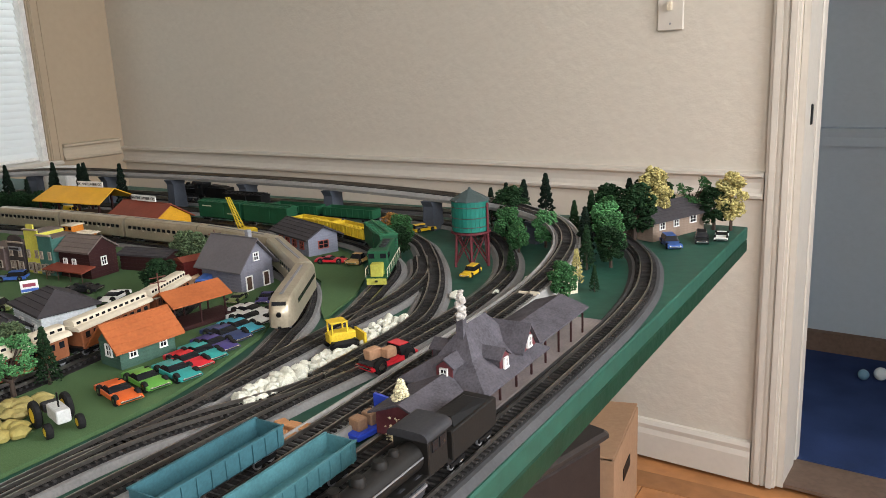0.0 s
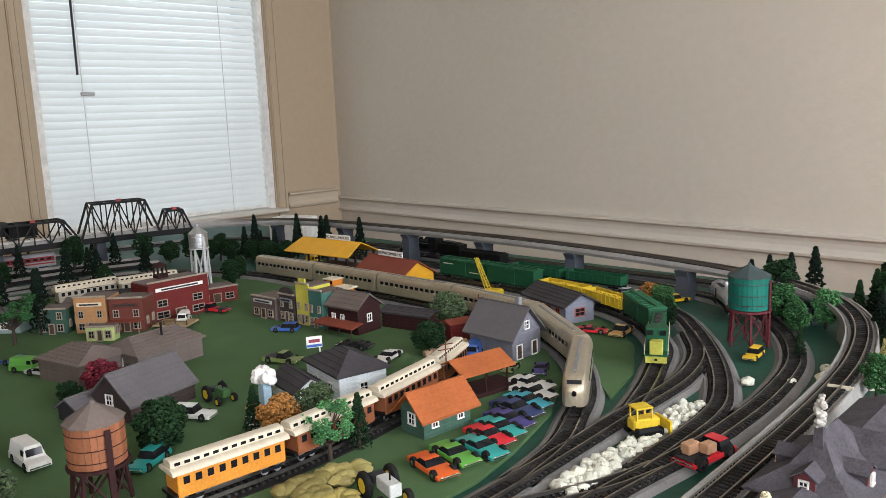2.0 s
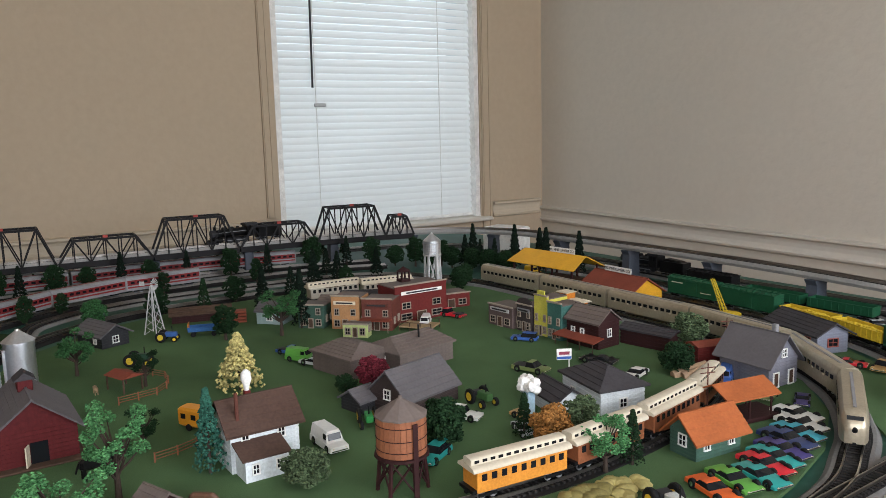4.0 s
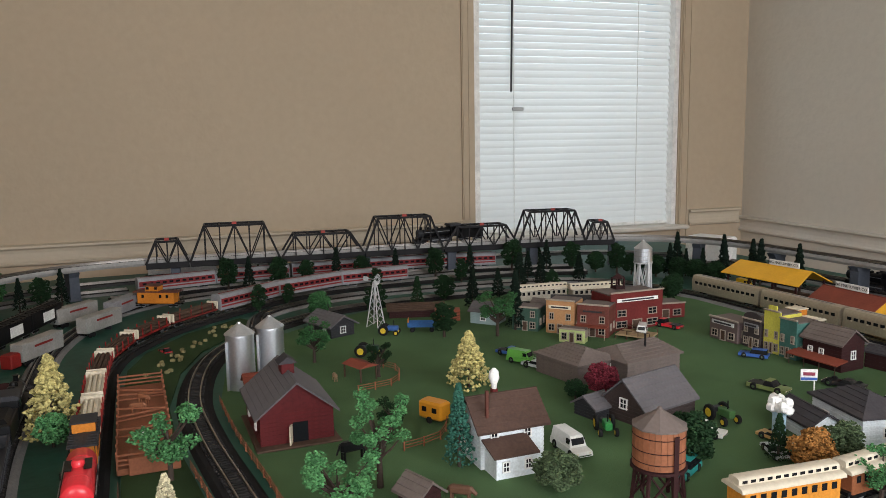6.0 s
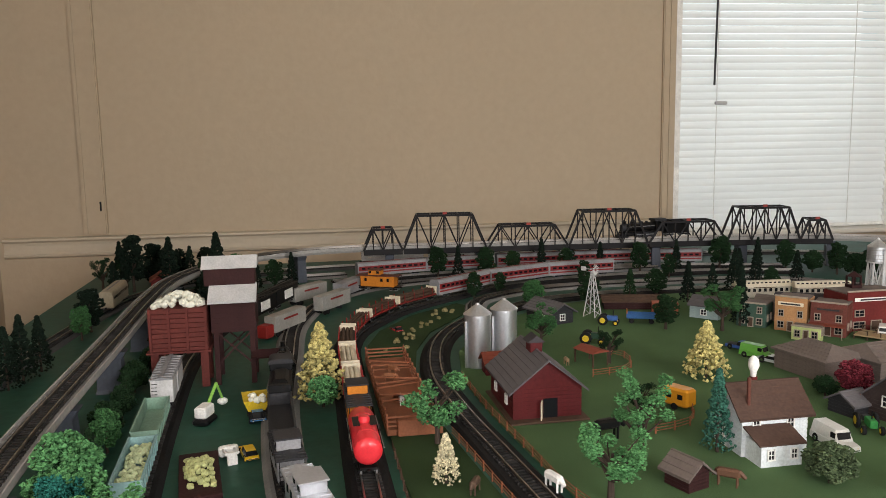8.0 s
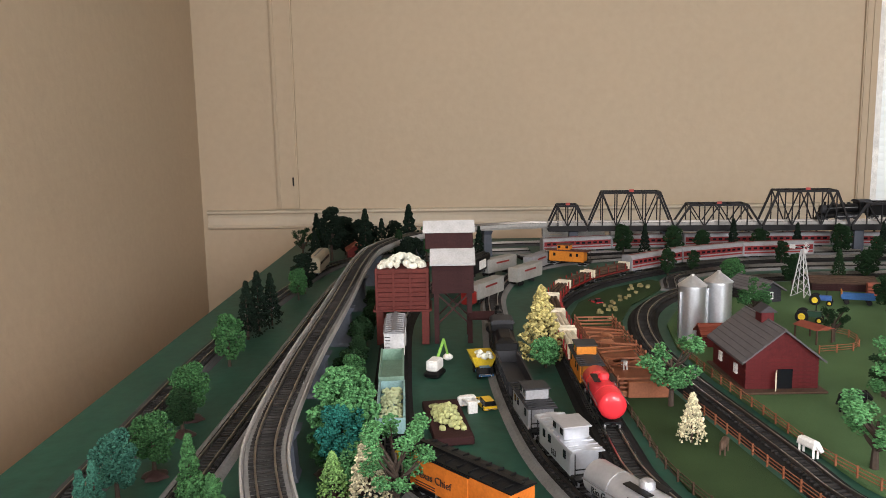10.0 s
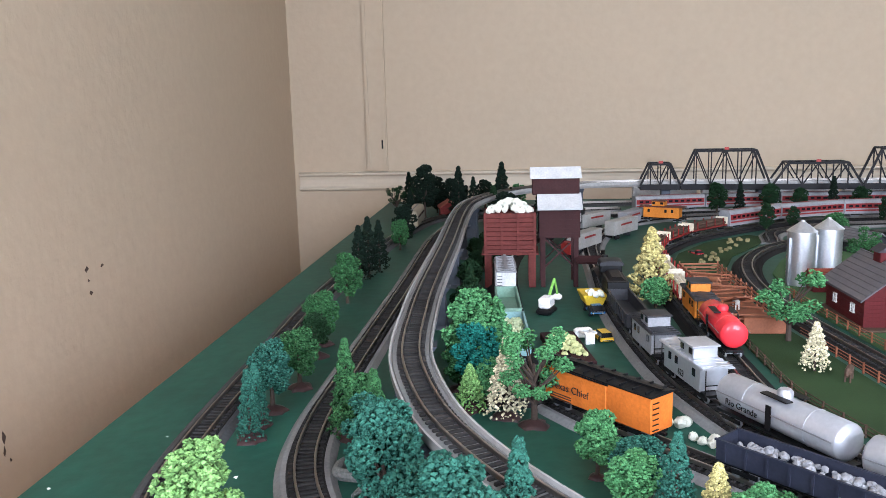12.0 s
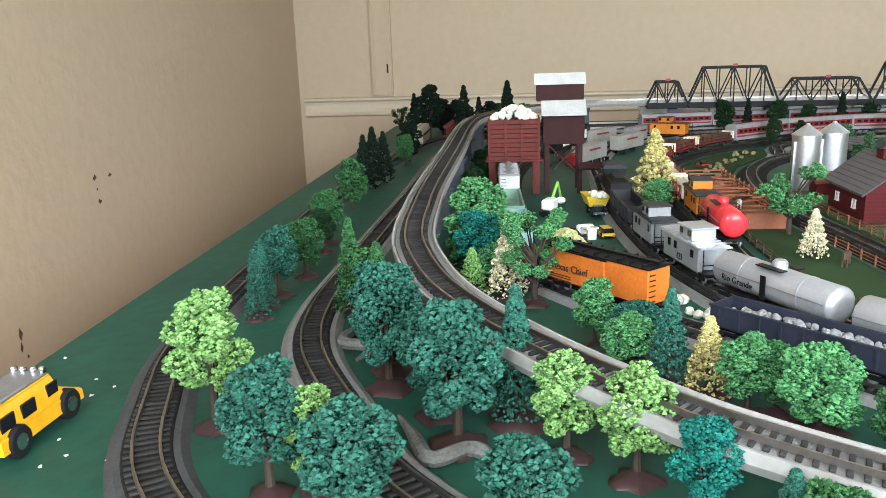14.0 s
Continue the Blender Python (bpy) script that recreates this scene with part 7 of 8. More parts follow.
for sx_ in (-1, 1):
    for sy_ in (-1, 1):
        part("leg", Mesh().box((sx_ * 0.031, sy_ * 0.032, 0.0450), (0.009, 0.009, 0.090)), DKBROWN, ct)
    part("brace", Mesh().tube((sx_ * 0.033, -0.03, 0.035), (sx_ * 0.033, 0.03, 0.088), 0.002, n=4), DKBROWN, ct)
    part("brace", Mesh().tube((sx_ * 0.033, 0.03, 0.035), (sx_ * 0.033, -0.03, 0.088), 0.002, n=4), DKBROWN, ct)
part("chute", Mesh().box((0.04, 0.055, 0.05), (0.02, 0.05, 0.004), 0, 25), DKBROWN, ct)
ct.scale = (0.94, 0.88, 0.97)

# ---------------------------------------------------------------- road vehicles
def wheel_mesh(r, wd):
    return Mesh().lathe((0, 0, -wd / 2), [(r * .55, 0), (r * .9, 0.0002), (r, wd * .25), (r, wd * .75), (r * .9, wd - .0002), (r * .55, wd)], 14)


def vehicle(x, y, yaw, L, col, label, style="coupe", z=G, cat="toy car", wr=None, group="toy cars"):
    """Toy car facing local +x, drawn from a side outline with a narrower cabin."""
    W, wr = L * 0.42, wr or L * 0.095
    ob = thing("toy_car" if style not in ("van", "truck", "pickup") else "toy_truck", x, y, z, yaw, label, cat, group)
    b = L / 2
    low, belt = wr * 0.75, L * (0.145 if style == "coupe" else 0.17 if style != "van" else 0.2)
    if style == "coupe":
        body, cab, top = [(-b, low), (b * .98, low), (b, belt * .7), (b * .9, belt * .86), (b * .25, belt), (-b * .75, belt * 1.06), (-b, belt * 1.0)], [(-b * .55, belt * 0.97), (b * .24, belt * 0.97), (-b * .02, belt * 1.5), (-b * .34, belt * 1.5)], 1
    elif style == "jeep":
        body, cab, top = [(-b, low), (b, low), (b, belt), (b * .3, belt * 1.08), (-b, belt * 1.08)], [(-b * .92, belt * 1.08), (b * .25, belt * 1.08), (b * .12, belt * 1.95), (-b * .9, belt * 1.95)], 1
    elif style == "pickup":
        body, cab, top = [(-b, low), (b, low), (b, belt * .95), (b * .45, belt), (-b, belt)], [(-b * .15, belt), (b * .45, belt), (b * .25, belt * 1.75), (-b * .1, belt * 1.75)], 1
    elif style == "truck":
        body, cab, top = [(-b, low), (b, low), (b, belt), (b * .35, belt), (-b, belt * .8)], [(b * .3, belt), (b * .92, belt), (b * .72, belt * 1.9), (b * .3, belt * 1.9)], 1
    else:
        body, cab, top = [(-b, low), (b, low), (b, belt * .9), (b * .62, belt * 1.05), (-b, belt * 1.05)], [(-b * .98, belt * 1.05), (b * .6, belt * 1.05), (b * .42, belt * 2.1), (-b * .95, belt * 2.1)], 1

    def drawn(poly, w0, w1, zmin, zmax):
        rings = []
        for f, g_ in ((-1, 0.90), (-0.86, 1.0), (0.86, 1.0), (1, 0.90)):
            rings.append([(px * (0.985 if abs(f) == 1 else 1), f * (w0 + (w1 - w0) * (pz - zmin) / max(1e-6, zmax - zmin)) / 2, zmin + (pz - zmin) * (g_ if pz > zmin else 1)) for px, pz in poly])
        return Mesh().loft(rings)
    part("body", smooth(drawn(body, W, W * 0.96, low, belt)), col, ob)
    zc0, zc1 = min(p[1] for p in cab), max(p[1] for p in cab)
    part("cabin", smooth(drawn(cab, W * 0.90, W * 0.72, zc0 - 0.0002, zc1)), DARKWIN if style != "van" else col, ob, "dark glass cabin" if style != "van" else "")
    tops = [p for p in cab if p[1] > zc0 + 1e-5]
    x0, x1 = min(p[0] for p in tops), max(p[0] for p in tops)
    part("roof", Mesh().rbox(((x0 + x1) / 2, 0, zc1 - 0.0002), (x1 - x0, W * 0.68, L * 0.02), L * 0.006), col, ob)
    if style == "van":
        for s_ in (-1, 1):
            part("window", Mesh().box((b * 0.34, s_ * W * 0.405, zc0 + (zc1 - zc0) * 0.5), (L * 0.13, 0.0012, (zc1 - zc0) * 0.5)), DARKWIN, ob)
        part("windscreen", Mesh().box((b * 0.52, 0, zc0 + (zc1 - zc0) * 0.5), (0.0012, W * 0.66, (zc1 - zc0) * 0.62), 0, -20), DARKWIN, ob)
    if style in ("pickup", "truck"):
        part("bed", Mesh().box((-b * .55, 0, belt * 1.01), (L * 0.4, W * 0.78, 0.0008)), DKGREY, ob)
    part("front_bumper", Mesh().rbox((b, 0, low * 1.4), (L * 0.02, W * 0.85, L * 0.03), L * 0.004), CHROME, ob)
    part("rear_bumper", Mesh().rbox((-b, 0, low * 1.4), (L * 0.02, W * 0.85, L * 0.03), L * 0.004), CHROME, ob)
    for s_ in (-1, 1):
        part("headlight", Mesh().tube((b - 0.001, s_ * W * .33, belt * .72), (b + L * .008, s_ * W * .33, belt * .72), L * .018, n=8), CREAM, ob)
    tyre = shared("tyre_%.4f" % wr, lambda: wheel_mesh(wr, wr * 0.75), RUBBER)
    rim = shared("rim_%.4f" % wr, lambda: wheel_mesh(wr * 0.55, wr * 0.80), CHROME)
    for k in (-b * .62, b * .62):
        for s_ in (-1, 1):
            t = link("wheel", tyre, ob, pose(k, s_ * W * 0.43, wr, 90))
            link("rim", rim, t, pose(0, 0, 0))
    return ob


PC = {"orange": (0.55, 0.10, 0.02), "green": (0.10, 0.30, 0.05), "teal": (0.03, 0.28, 0.26), "red": (0.5, 0.02, 0.03), "violet": (0.05, 0.04, 0.16), "navy": (0.025, 0.04, 0.11), "cyan": (0.05, 0.35, 0.45), "white": (0.65, 0.65, 0.62), "silver": (0.4, 0.43, 0.43), "black": (0.015, 0.015, 0.017), "yellow": (0.66, 0.42, 0.02), "blue": (0.04, 0.10, 0.32), "olive": (0.16, 0.20, 0.07), "tan": (0.45, 0.28, 0.10)}
for c, x, y, a in (("orange", -0.690, 0.488, -14), ("green", -0.692, 0.525, -12), ("teal", -0.680, 0.557, -10), ("red", -0.695, 0.587, -8), ("teal", -0.700, 0.613, -8), ("violet", -0.708, 0.640, -6), ("navy", -0.722, 0.672, -6), ("cyan", -0.728, 0.703, -4), ("white", -0.742, 0.733, -4), ("white", -0.765, 0.760, 0)):
    vehicle(x, y, a, 0.066 if c != "navy" else 0.072, paint(PC[c]), c + " painted toy car parked in a row", group="parked toy cars")
for x, y, a, L, c, st, lab in ((-1.297, 0.73, 215, 0.05, "blue", "jeep", "blue toy jeep with a white roof"), (-1.144, 0.616, 20, 0.062, "olive", "pickup", "pale green toy pickup on the lawn"), (-1.062, 0.213, 0, 0.062, "white", "van", "white toy delivery van beside the house"), (-1.495, 0.345, 30, 0.052, "blue", "pickup", "light blue toy pickup on grass"), (-1.44, 0.342, 30, 0.056, "green", "van", "green toy van on the lawn"), (-1.40, 0.352, 25, 0.06, "silver", "coupe", "silver toy sports car on grass"), (-1.515, 0.648, -40, 0.05, "white", "van", "white toy ambulance with red stripe"), (-1.54, 0.735, 200, 0.055, "red", "truck", "red toy fire engine"), (-0.352, 1.375, -60, 0.062, "blue", "jeep", "blue toy pickup truck near the table corner"), (-0.312, 1.430, -75, 0.056, "black", "jeep", "black toy jeep near the table corner"), (-0.285, 1.465, -80, 0.058, "white", "coupe", "white toy car with black stripes"), (-0.583, 1.062, -85, 0.046, "yellow", "jeep", "yellow toy truck under the water tower"), (-0.805, 1.06, -80, 0.058, "tan", "pickup", "tan yellow toy pickup on the grass"), (-0.85, 1.04, 20, 0.055, "red", "coupe", "red toy car beside the station"), (-0.92, 0.815, -60, 0.055, "blue", "van", "dark blue toy bus beside the grey house"), (-0.835, 0.80, -70, 0.045, "olive", "coupe", "olive toy car by the grey house"), (-0.795, 0.82, -60, 0.05, "violet", "coupe", "dark violet toy car by the grey house"), (-1.11, 0.735, 200, 0.062, "black", "coupe", "black and white toy race car"), (-1.02, 0.725, -70, 0.06, "white", "coupe", "white toy race car on a trailer"), (-1.04, 0.405, 30, 0.055, "white", "jeep", "white toy truck beside the grey barn"), (-0.95, 0.44, -20, 0.05, "silver", "coupe", "silver toy car by the street"), (-0.985, 0.475, 10, 0.05, "tan", "coupe", "brown toy car by the street"), (-0.95, 0.30, -60, 0.055, "teal", "jeep", "dark green toy truck by the brown tank"), (-0.745, 0.30, 60, 0.06, "red", "coupe", "red toy car beside the yellow coach"), (-1.20, -0.497, 195, 0.042, "yellow", "jeep", "yellow and white toy front loader"), (-0.845, 1.33, 60, 0.05, "yellow", "jeep", "yellow toy jeep below the viaduct"), (-0.95, 1.33, 60, 0.05, "silver", "jeep", "grey toy jeep below the viaduct"), (-1.80, -0.24, 20, 0.035, "red", "truck", "small red toy truck in the hay field"), (-1.83, 1.20, 0, 0.05, "yellow", "van", "pale yellow toy van beside the lumber shed")):
    vehicle(x, y, a, L, paint(PC[c]), lab, st, z=TZ if (y > 1.15 or x < -1.75 or x > -0.58 or y < -0.2) else (G - 0.001 if y > 1.0 else G))
hm = vehicle(-0.617, -0.958, 178, 0.092, paint((0.72, 0.36, 0.01)), "yellow toy off-road wagon with roof lights", "van", z=TZ, wr=0.0115)
part("roof_rack", Mesh().rbox((-0.008, 0, 0.0405), (0.05, 0.026, 0.003), 0.001), STEEL, hm)
for k in (-0.011, -0.004, 0.004, 0.011):
    part("roof_light", smooth(Mesh().lathe((0.015, k, 0.0418), [(0.0026, 0), (0.003, 0.002), (0.002, 0.004), (0, 0.0045)], 8)), CHROME, hm)
for s_ in (-1, 1):
    for k in (-0.034, -0.012):
        part("window", Mesh().box((k, s_ * 0.0163, 0.0275), (0.014, 0.0016, 0.010)), DARKWIN, hm)


def tractor(x, y, yaw, col, label, z=G, s=1.0):
    ob = thing("toy_tractor", x, y, z, yaw, label, "toy tractor", "tractors")
    part("hood", Mesh().rbox((0.008 * s, 0, 0.014 * s), (0.022 * s, 0.010 * s, 0.010 * s), 0.001), col, ob)
    part("seat", Mesh().rbox((-0.010 * s, 0, 0.014 * s), (0.010 * s, 0.012 * s, 0.006 * s), 0.001), DKGREY, ob)
    part("exhaust", Mesh().tube((0.010 * s, 0, 0.018 * s), (0.010 * s, 0, 0.030 * s), 0.0009), BLACK, ob)
    for k, r in ((-0.010, 0.0105), (0.016, 0.0058)):
        for s_ in (-1, 1):
            w_ = part("wheel", wheel_mesh(r * s, 0.005 * s), RUBBER, ob, m=pose(k * s, s_ * 0.011 * s, r * s, 90))
            part("rim", wheel_mesh(r * s * 0.6, 0.0056 * s), YEL, w_)
    return ob


tractor(-1.735, 0.19, 60, plastic((0.04, 0.10, 0.28)), "blue toy tractor towing a wagon")
tractor(-1.60, 0.105, 60, plastic((0.02, 0.05, 0.03)), "dark green toy tractor with white cab", s=1.1)
tractor(-1.10, 0.29, -20, plastic((0.03, 0.2, 0.05)), "green toy tractor beside the barn")
tractor(-1.07, 0.46, 0, plastic((0.05, 0.12, 0.04)), "toy tractor behind the grey barn", s=1.1)
tractor(-0.684, 0.413, -15, plastic((0.45, 0.46, 0.44)), "grey open toy tractor beside the street", s=1.35)
tractor(-1.02, -0.58, 40, plastic((0.55, 0.18, 0.05)), "orange toy tractor in the yard", z=TZ, s=1.2)
wg = thing("hay_wagon", -1.735, 0.262, G, 68, "blue toy hay wagon", "wagon")
part("bed", Mesh().rbox((0, 0, 0.012), (0.06, 0.024, 0.004), 0.0008).box((0, 0.0115, 0.017), (0.06, 0.001, 0.006)).box((0, -0.0115, 0.017), (0.06, 0.001, 0.006)), plastic((0.03, 0.10, 0.26)), wg)
part("rack", Mesh().box((-0.029, 0, 0.02), (0.0015, 0.022, 0.014)), ORG, wg)
for k in (-0.02, 0.02):
    for s_ in (-1, 1):
        part("wheel", wheel_mesh(0.005, 0.003), RUBBER, wg, m=pose(k, s_ * 0.012, 0.005, 90))
cam_ = thing("camper_trailer", -1.235, 0.095, G, 30, "orange toy camper trailer", "trailer")
part("body", Mesh().rbox((0, 0, 0.018), (0.042, 0.024, 0.026), 0.003), paint((0.62, 0.26, 0.02)), cam_)
windows(cam_, [-0.009, 0.009], 0.0121, 0.020, 0.008, 0.007)
for s_ in (-1, 1):
    part("wheel", wheel_mesh(0.005, 0.003), RUBBER, cam_, m=pose(0, s_ * 0.012, 0.005, 90))
# semi trailers on the road by the coal tower
TRGREY = plastic((0.27, 0.26, 0.24))
for x, y, a, c in ((-1.855, -0.462, 148, TRGREY), (-2.035, -0.36, 144, TRGREY), (-2.15, -0.415, 138, TRGREY), (-2.19, -0.315, 150, GREY)):
    tr_ = thing("semi_trailer", x, y, TZ, a, "grey toy semi trailer with a red cab" if x > -1.9 else "grey toy box trailer", "trailer", "trailers")
    part("box", Mesh().rbox((0, 0, 0.027), (0.115, 0.026, 0.033), 0.001), c, tr_)
    part("lettering_bar", Mesh().box((0.0, -0.0134, 0.033), (0.05, 0.0006, 0.004)), RED, tr_)
    part("landing_leg", Mesh().box((0.025, 0, 0.006), (0.003, 0.016, 0.010)), DKGREY, tr_)
    for k in (-0.045, -0.034):
        for s_ in (-1, 1):
            part("wheel", wheel_mesh(0.0058, 0.004), RUBBER, tr_, m=pose(k, s_ * 0.010, 0.0058, 90))
    if x > -1.9:
        part("cab", Mesh().rbox((-0.073, 0, 0.018), (0.026, 0.024, 0.026), 0.002), RED, tr_, "red truck cab")
for x, y, a, n_ in ((-1.95, -0.462, 158, 1), (-2.075, -0.415, 158, 2)):
    bx_ = boxcar(x, y - 0.06, a, 0.13, BLACK, BLACK, "black boxcar with white sign panels", bars=False)
    for s_ in (-1, 1):
        part("sign_panel", Mesh().box((0.0, s_ * 0.0178, 0.028), (0.045, 0.0012, 0.02)), WHITE, bx_)
# bulldozer, dump truck, backhoe
bz = thing("bulldozer", -0.568, 0.713, TZ + 0.004, 60, "yellow toy bulldozer with black tracks by the stones", "bulldozer")
part("body", Mesh().rbox((0, 0, 0.014), (0.034, 0.018, 0.014), 0.002), YEL, bz)
part("roof", Mesh().rbox((-0.004, 0, 0.034), (0.022, 0.020, 0.002), 0.0006), YEL, bz)
for sx_ in (-0.013, 0.006):
    for s_ in (-1, 1):
        part("post", Mesh().box((sx_, s_ * 0.008, 0.027), (0.0018, 0.0018, 0.014)), YEL, bz)
for s_ in (-1, 1):
    part("crawler", Mesh().rbox((0, s_ * 0.012, 0.006), (0.038, 0.007, 0.012), 0.004), BLACK, bz)
part("blade", Mesh().box((0.026, 0, 0.009), (0.003, 0.032, 0.015)), YEL, bz)
rt = vehicle(-0.483, 0.690, 78, 0.072, paint(PC["red"]), "red toy truck carrying wooden crates", "truck", z=TZ + 0.002, wr=0.009)
part("crate", Mesh().rbox((-0.016, 0.006, 0.019), (0.018, 0.012, 0.012), 0.001), plastic((0.42, 0.24, 0.14)), rt)
part("crate", Mesh().rbox((-0.002, -0.006, 0.019), (0.015, 0.012, 0.011), 0.001), plastic((0.42, 0.24, 0.14)), rt)
dt = vehicle(-1.335, -0.494, 8, 0.052, paint((0.05, 0.18, 0.4)), "blue toy dump truck with a yellow stone-filled bed", "truck", z=TZ, wr=0.008)
part("dump_bed", Mesh().loft([[(-0.034, -0.012, 0.014), (0.006, -0.012, 0.014), (0.006, 0.012, 0.014), (-0.034, 0.012, 0.014)], [(-0.038, -0.018, 0.030), (0.010, -0.018, 0.030), (0.010, 0.018, 0.030), (-0.038, 0.018, 0.030)]]), YEL, dt, "yellow dump bed")
rubble(dt, 9, 0.028, 0.020, 0.030, 0.004, 0.0055, ROCK, 31)
ldr = thing("loader_shovel", -1.178, -0.515, TZ, 195, "white bucket arm resting before the toy loader", "loader arm")
part("arm", Mesh().tube((-0.004, -0.007, 0.016), (0.022, -0.007, 0.012), 0.0018, n=6).tube((-0.004, 0.007, 0.016), (0.022, 0.007, 0.012), 0.0018, n=6), WHITE, ldr)
part("bucket", Mesh().rbox((0.026, 0, 0.0085), (0.011, 0.024, 0.013), 0.002).box((0.0, 0, 0.008), (0.005, 0.012, 0.0155)), WHITE, ldr)
bh = thing("backhoe", -1.335, -0.565, TZ, 160, "white and green toy excavator with a bucket arm", "excavator")
part("cab", Mesh().rbox((0, 0, 0.018), (0.028, 0.018, 0.016), 0.002), WHITE, bh)
part("crawler", Mesh().rbox((0, 0, 0.005), (0.034, 0.024, 0.010), 0.003), BLACK, bh)
part("boom", Mesh().tube((0.010, 0, 0.022), (0.04, 0, 0.045), 0.0025, n=6).tube((0.04, 0, 0.045), (0.056, 0, 0.018), 0.002, n=6), plastic((0.2, 0.42, 0.08)), bh)
part("bucket", Mesh().rbox((0.057, 0, 0.013), (0.012, 0.014, 0.010), 0.003), WHITE, bh)
pal = thing("stone_tray", -1.135, -0.548, TZ, 8, "dark wooden tray heaped with pale green stones", "tray")
part("tray", Mesh().rbox((0, 0, 0.006), (0.13, 0.046, 0.010), 0.001), DKBROWN, pal)
rubble(pal, 120, 0.085, 0.030, 0.012, 0.012, 0.0034, mat("pale_yellow_stone", (0.42, 0.44, 0.20), 0.8, 0, 0.2, 200, 30, 0.4, vary=0.25), 71)

# ---------------------------------------------------------------- stones, fences, animals, clutter
rg = random.Random(23)
for i in range(120):
    t = i / 119
    st = tagged(part("stone", smooth(Mesh().stone((0, 0, 0), 1, rg)), ROCK, None), "white rough stone in a row between the tracks", "stone", "white stones")
    r = rg.uniform(0.005, 0.0088) * (1.15 if t < .3 else 0.85)
    st.matrix_basis = pose(-0.555 - 0.008 * t + rg.uniform(-.014, .014), 0.535 + 0.305 * t, TZ + r * 0.72, 0, 0, rg.uniform(0, 360)) @ Matrix.Diagonal((r, r, r, 1))
for i in range(30):
    st = tagged(part("stone", smooth(Mesh().stone((0, 0, 0), 1, rg)), ROCK, None), "white rough stone by the silver tank cars", "stone", "white stones")
    t, r = i / 29, rg.uniform(0.005, 0.009)
    st.matrix_basis = pose(-0.93 + 0.27 * t + rg.uniform(-.012, .012), -0.475 + 0.16 * t + rg.uniform(-.012, .012), TZ + r * 0.72, 0, 0, rg.uniform(0, 360)) @ Matrix.Diagonal((r, r, r, 1))
for x, y, r in ((-0.47, 1.02, .012), (-0.478, 1.06, .011), (-0.50, 0.985, .008), (-0.545, 0.95, .01), (-0.40, 0.83, .009)):
    st = tagged(part("stone", smooth(Mesh().stone((0, 0, 0), 1, rg)), ROCK, None), "loose white stone beside the curved track", "stone", "white stones")
    st.matrix_basis = pose(x, y, TZ + r * 0.6) @ Matrix.Diagonal((r, r * 1.4, r * .8, 1))
HAY = mat("hay_bale", (0.22, 0.19, 0.09), 0.9, 0, 0.25, 300, 30, 0.5)
for i in range(26):
    x = -1.62 - 0.36 * rg.random()
    y = -0.265 + 0.15 * max(0, (-1.66 - x) / 0.3) + rg.uniform(-.02, .03)
    hb_ = tagged(part("hay_bale", Mesh().rbox((0, 0, 0.003), (0.009, 0.006, 0.006), 0.0012), HAY, None), "small straw hay bale in the field", "hay bale", "hay bales")
    hb_.matrix_basis = pose(x, y, G - 0.0015, 0, 0, rg.uniform(0, 180))


def snake(pts, label):
    ln_ = frames_of(spline([(x, y, TZ + 0.0055) for x, y in pts], 0.004))
    n = len(ln_)
    rings = []
    for i, (p, d, s) in enumerate(ln_):
        r = 0.0055 * min(1, 0.25 + i / 10, 0.2 + (n - i) / 14)
        rings.append([p + s * (r * math.cos(6.2832 * k / 8)) + Vector((0, 0, r * math.sin(6.2832 * k / 8))) for k in range(8)])
    return tagged(part("toy_snake", smooth(Mesh().loft(rings)), mat("snake_skin", (0.14, 0.14, 0.13), 0.5, 0, 0.6, 420, 40, 0.8), None), label, "toy snake")


snake([(-0.575, -0.615), (-0.60, -0.64), (-0.585, -0.665), (-0.615, -0.68), (-0.645, -0.695)], "grey patterned rubber snake under the trees")
snake([(-0.745, -0.745), (-0.775, -0.735), (-0.785, -0.765), (-0.815, -0.76), (-0.825, -0.735)], "grey rubber snake by the tree base")


def fence(pts, label, z=G, h=0.013, gap=0.03, rails=3, col=WOOD):
    ob = thing("fence", pts[0][0], pts[0][1], z, 0, label, "fence", "fences")
    ln_ = frames_of(spline([(x - pts[0][0], y - pts[0][1], 0) for x, y in pts], gap))
    for (p, d, s), (q, _, _) in zip(ln_, ln_[1:]):
        part("post", Mesh().box((p.x, p.y, h / 2), (0.0018, 0.0018, h)), col, ob)
        for k in range(rails):
            zz = h * (0.3 + 0.3 * k)
            part("fence_rail", Mesh().tube((p.x, p.y, zz), (q.x, q.y, zz), 0.0006, n=4), col, ob)
    return ob


RUSTW = plastic((0.22, 0.08, 0.04))
fence([(-0.85, -0.10), (-1.0, -0.145), (-1.13, -0.158), (-1.29, -0.172), (-1.45, -0.178)], "brown rail fence along the farm track", col=RUSTW)
fence([(-0.85, -0.19), (-1.0, -0.213), (-1.13, -0.228), (-1.22, -0.24)], "brown rail fence beside the farm track", z=TZ + 0.003, col=RUSTW)
fence([(-0.85, -0.285), (-0.98, -0.318), (-1.1, -0.32), (-1.2, -0.32)], "dark rail fence beside the freight track", z=TZ + 0.003)
fence([(-1.40, 0.03), (-1.42, 0.10), (-1.50, 0.12), (-1.55, 0.06)], "thin brown rail fence round the pig shelter", col=RUSTW)
fence([(-1.15, 0.02), (-1.17, 0.08), (-1.25, 0.12)], "thin brown rail fence on the lawn", col=RUSTW)
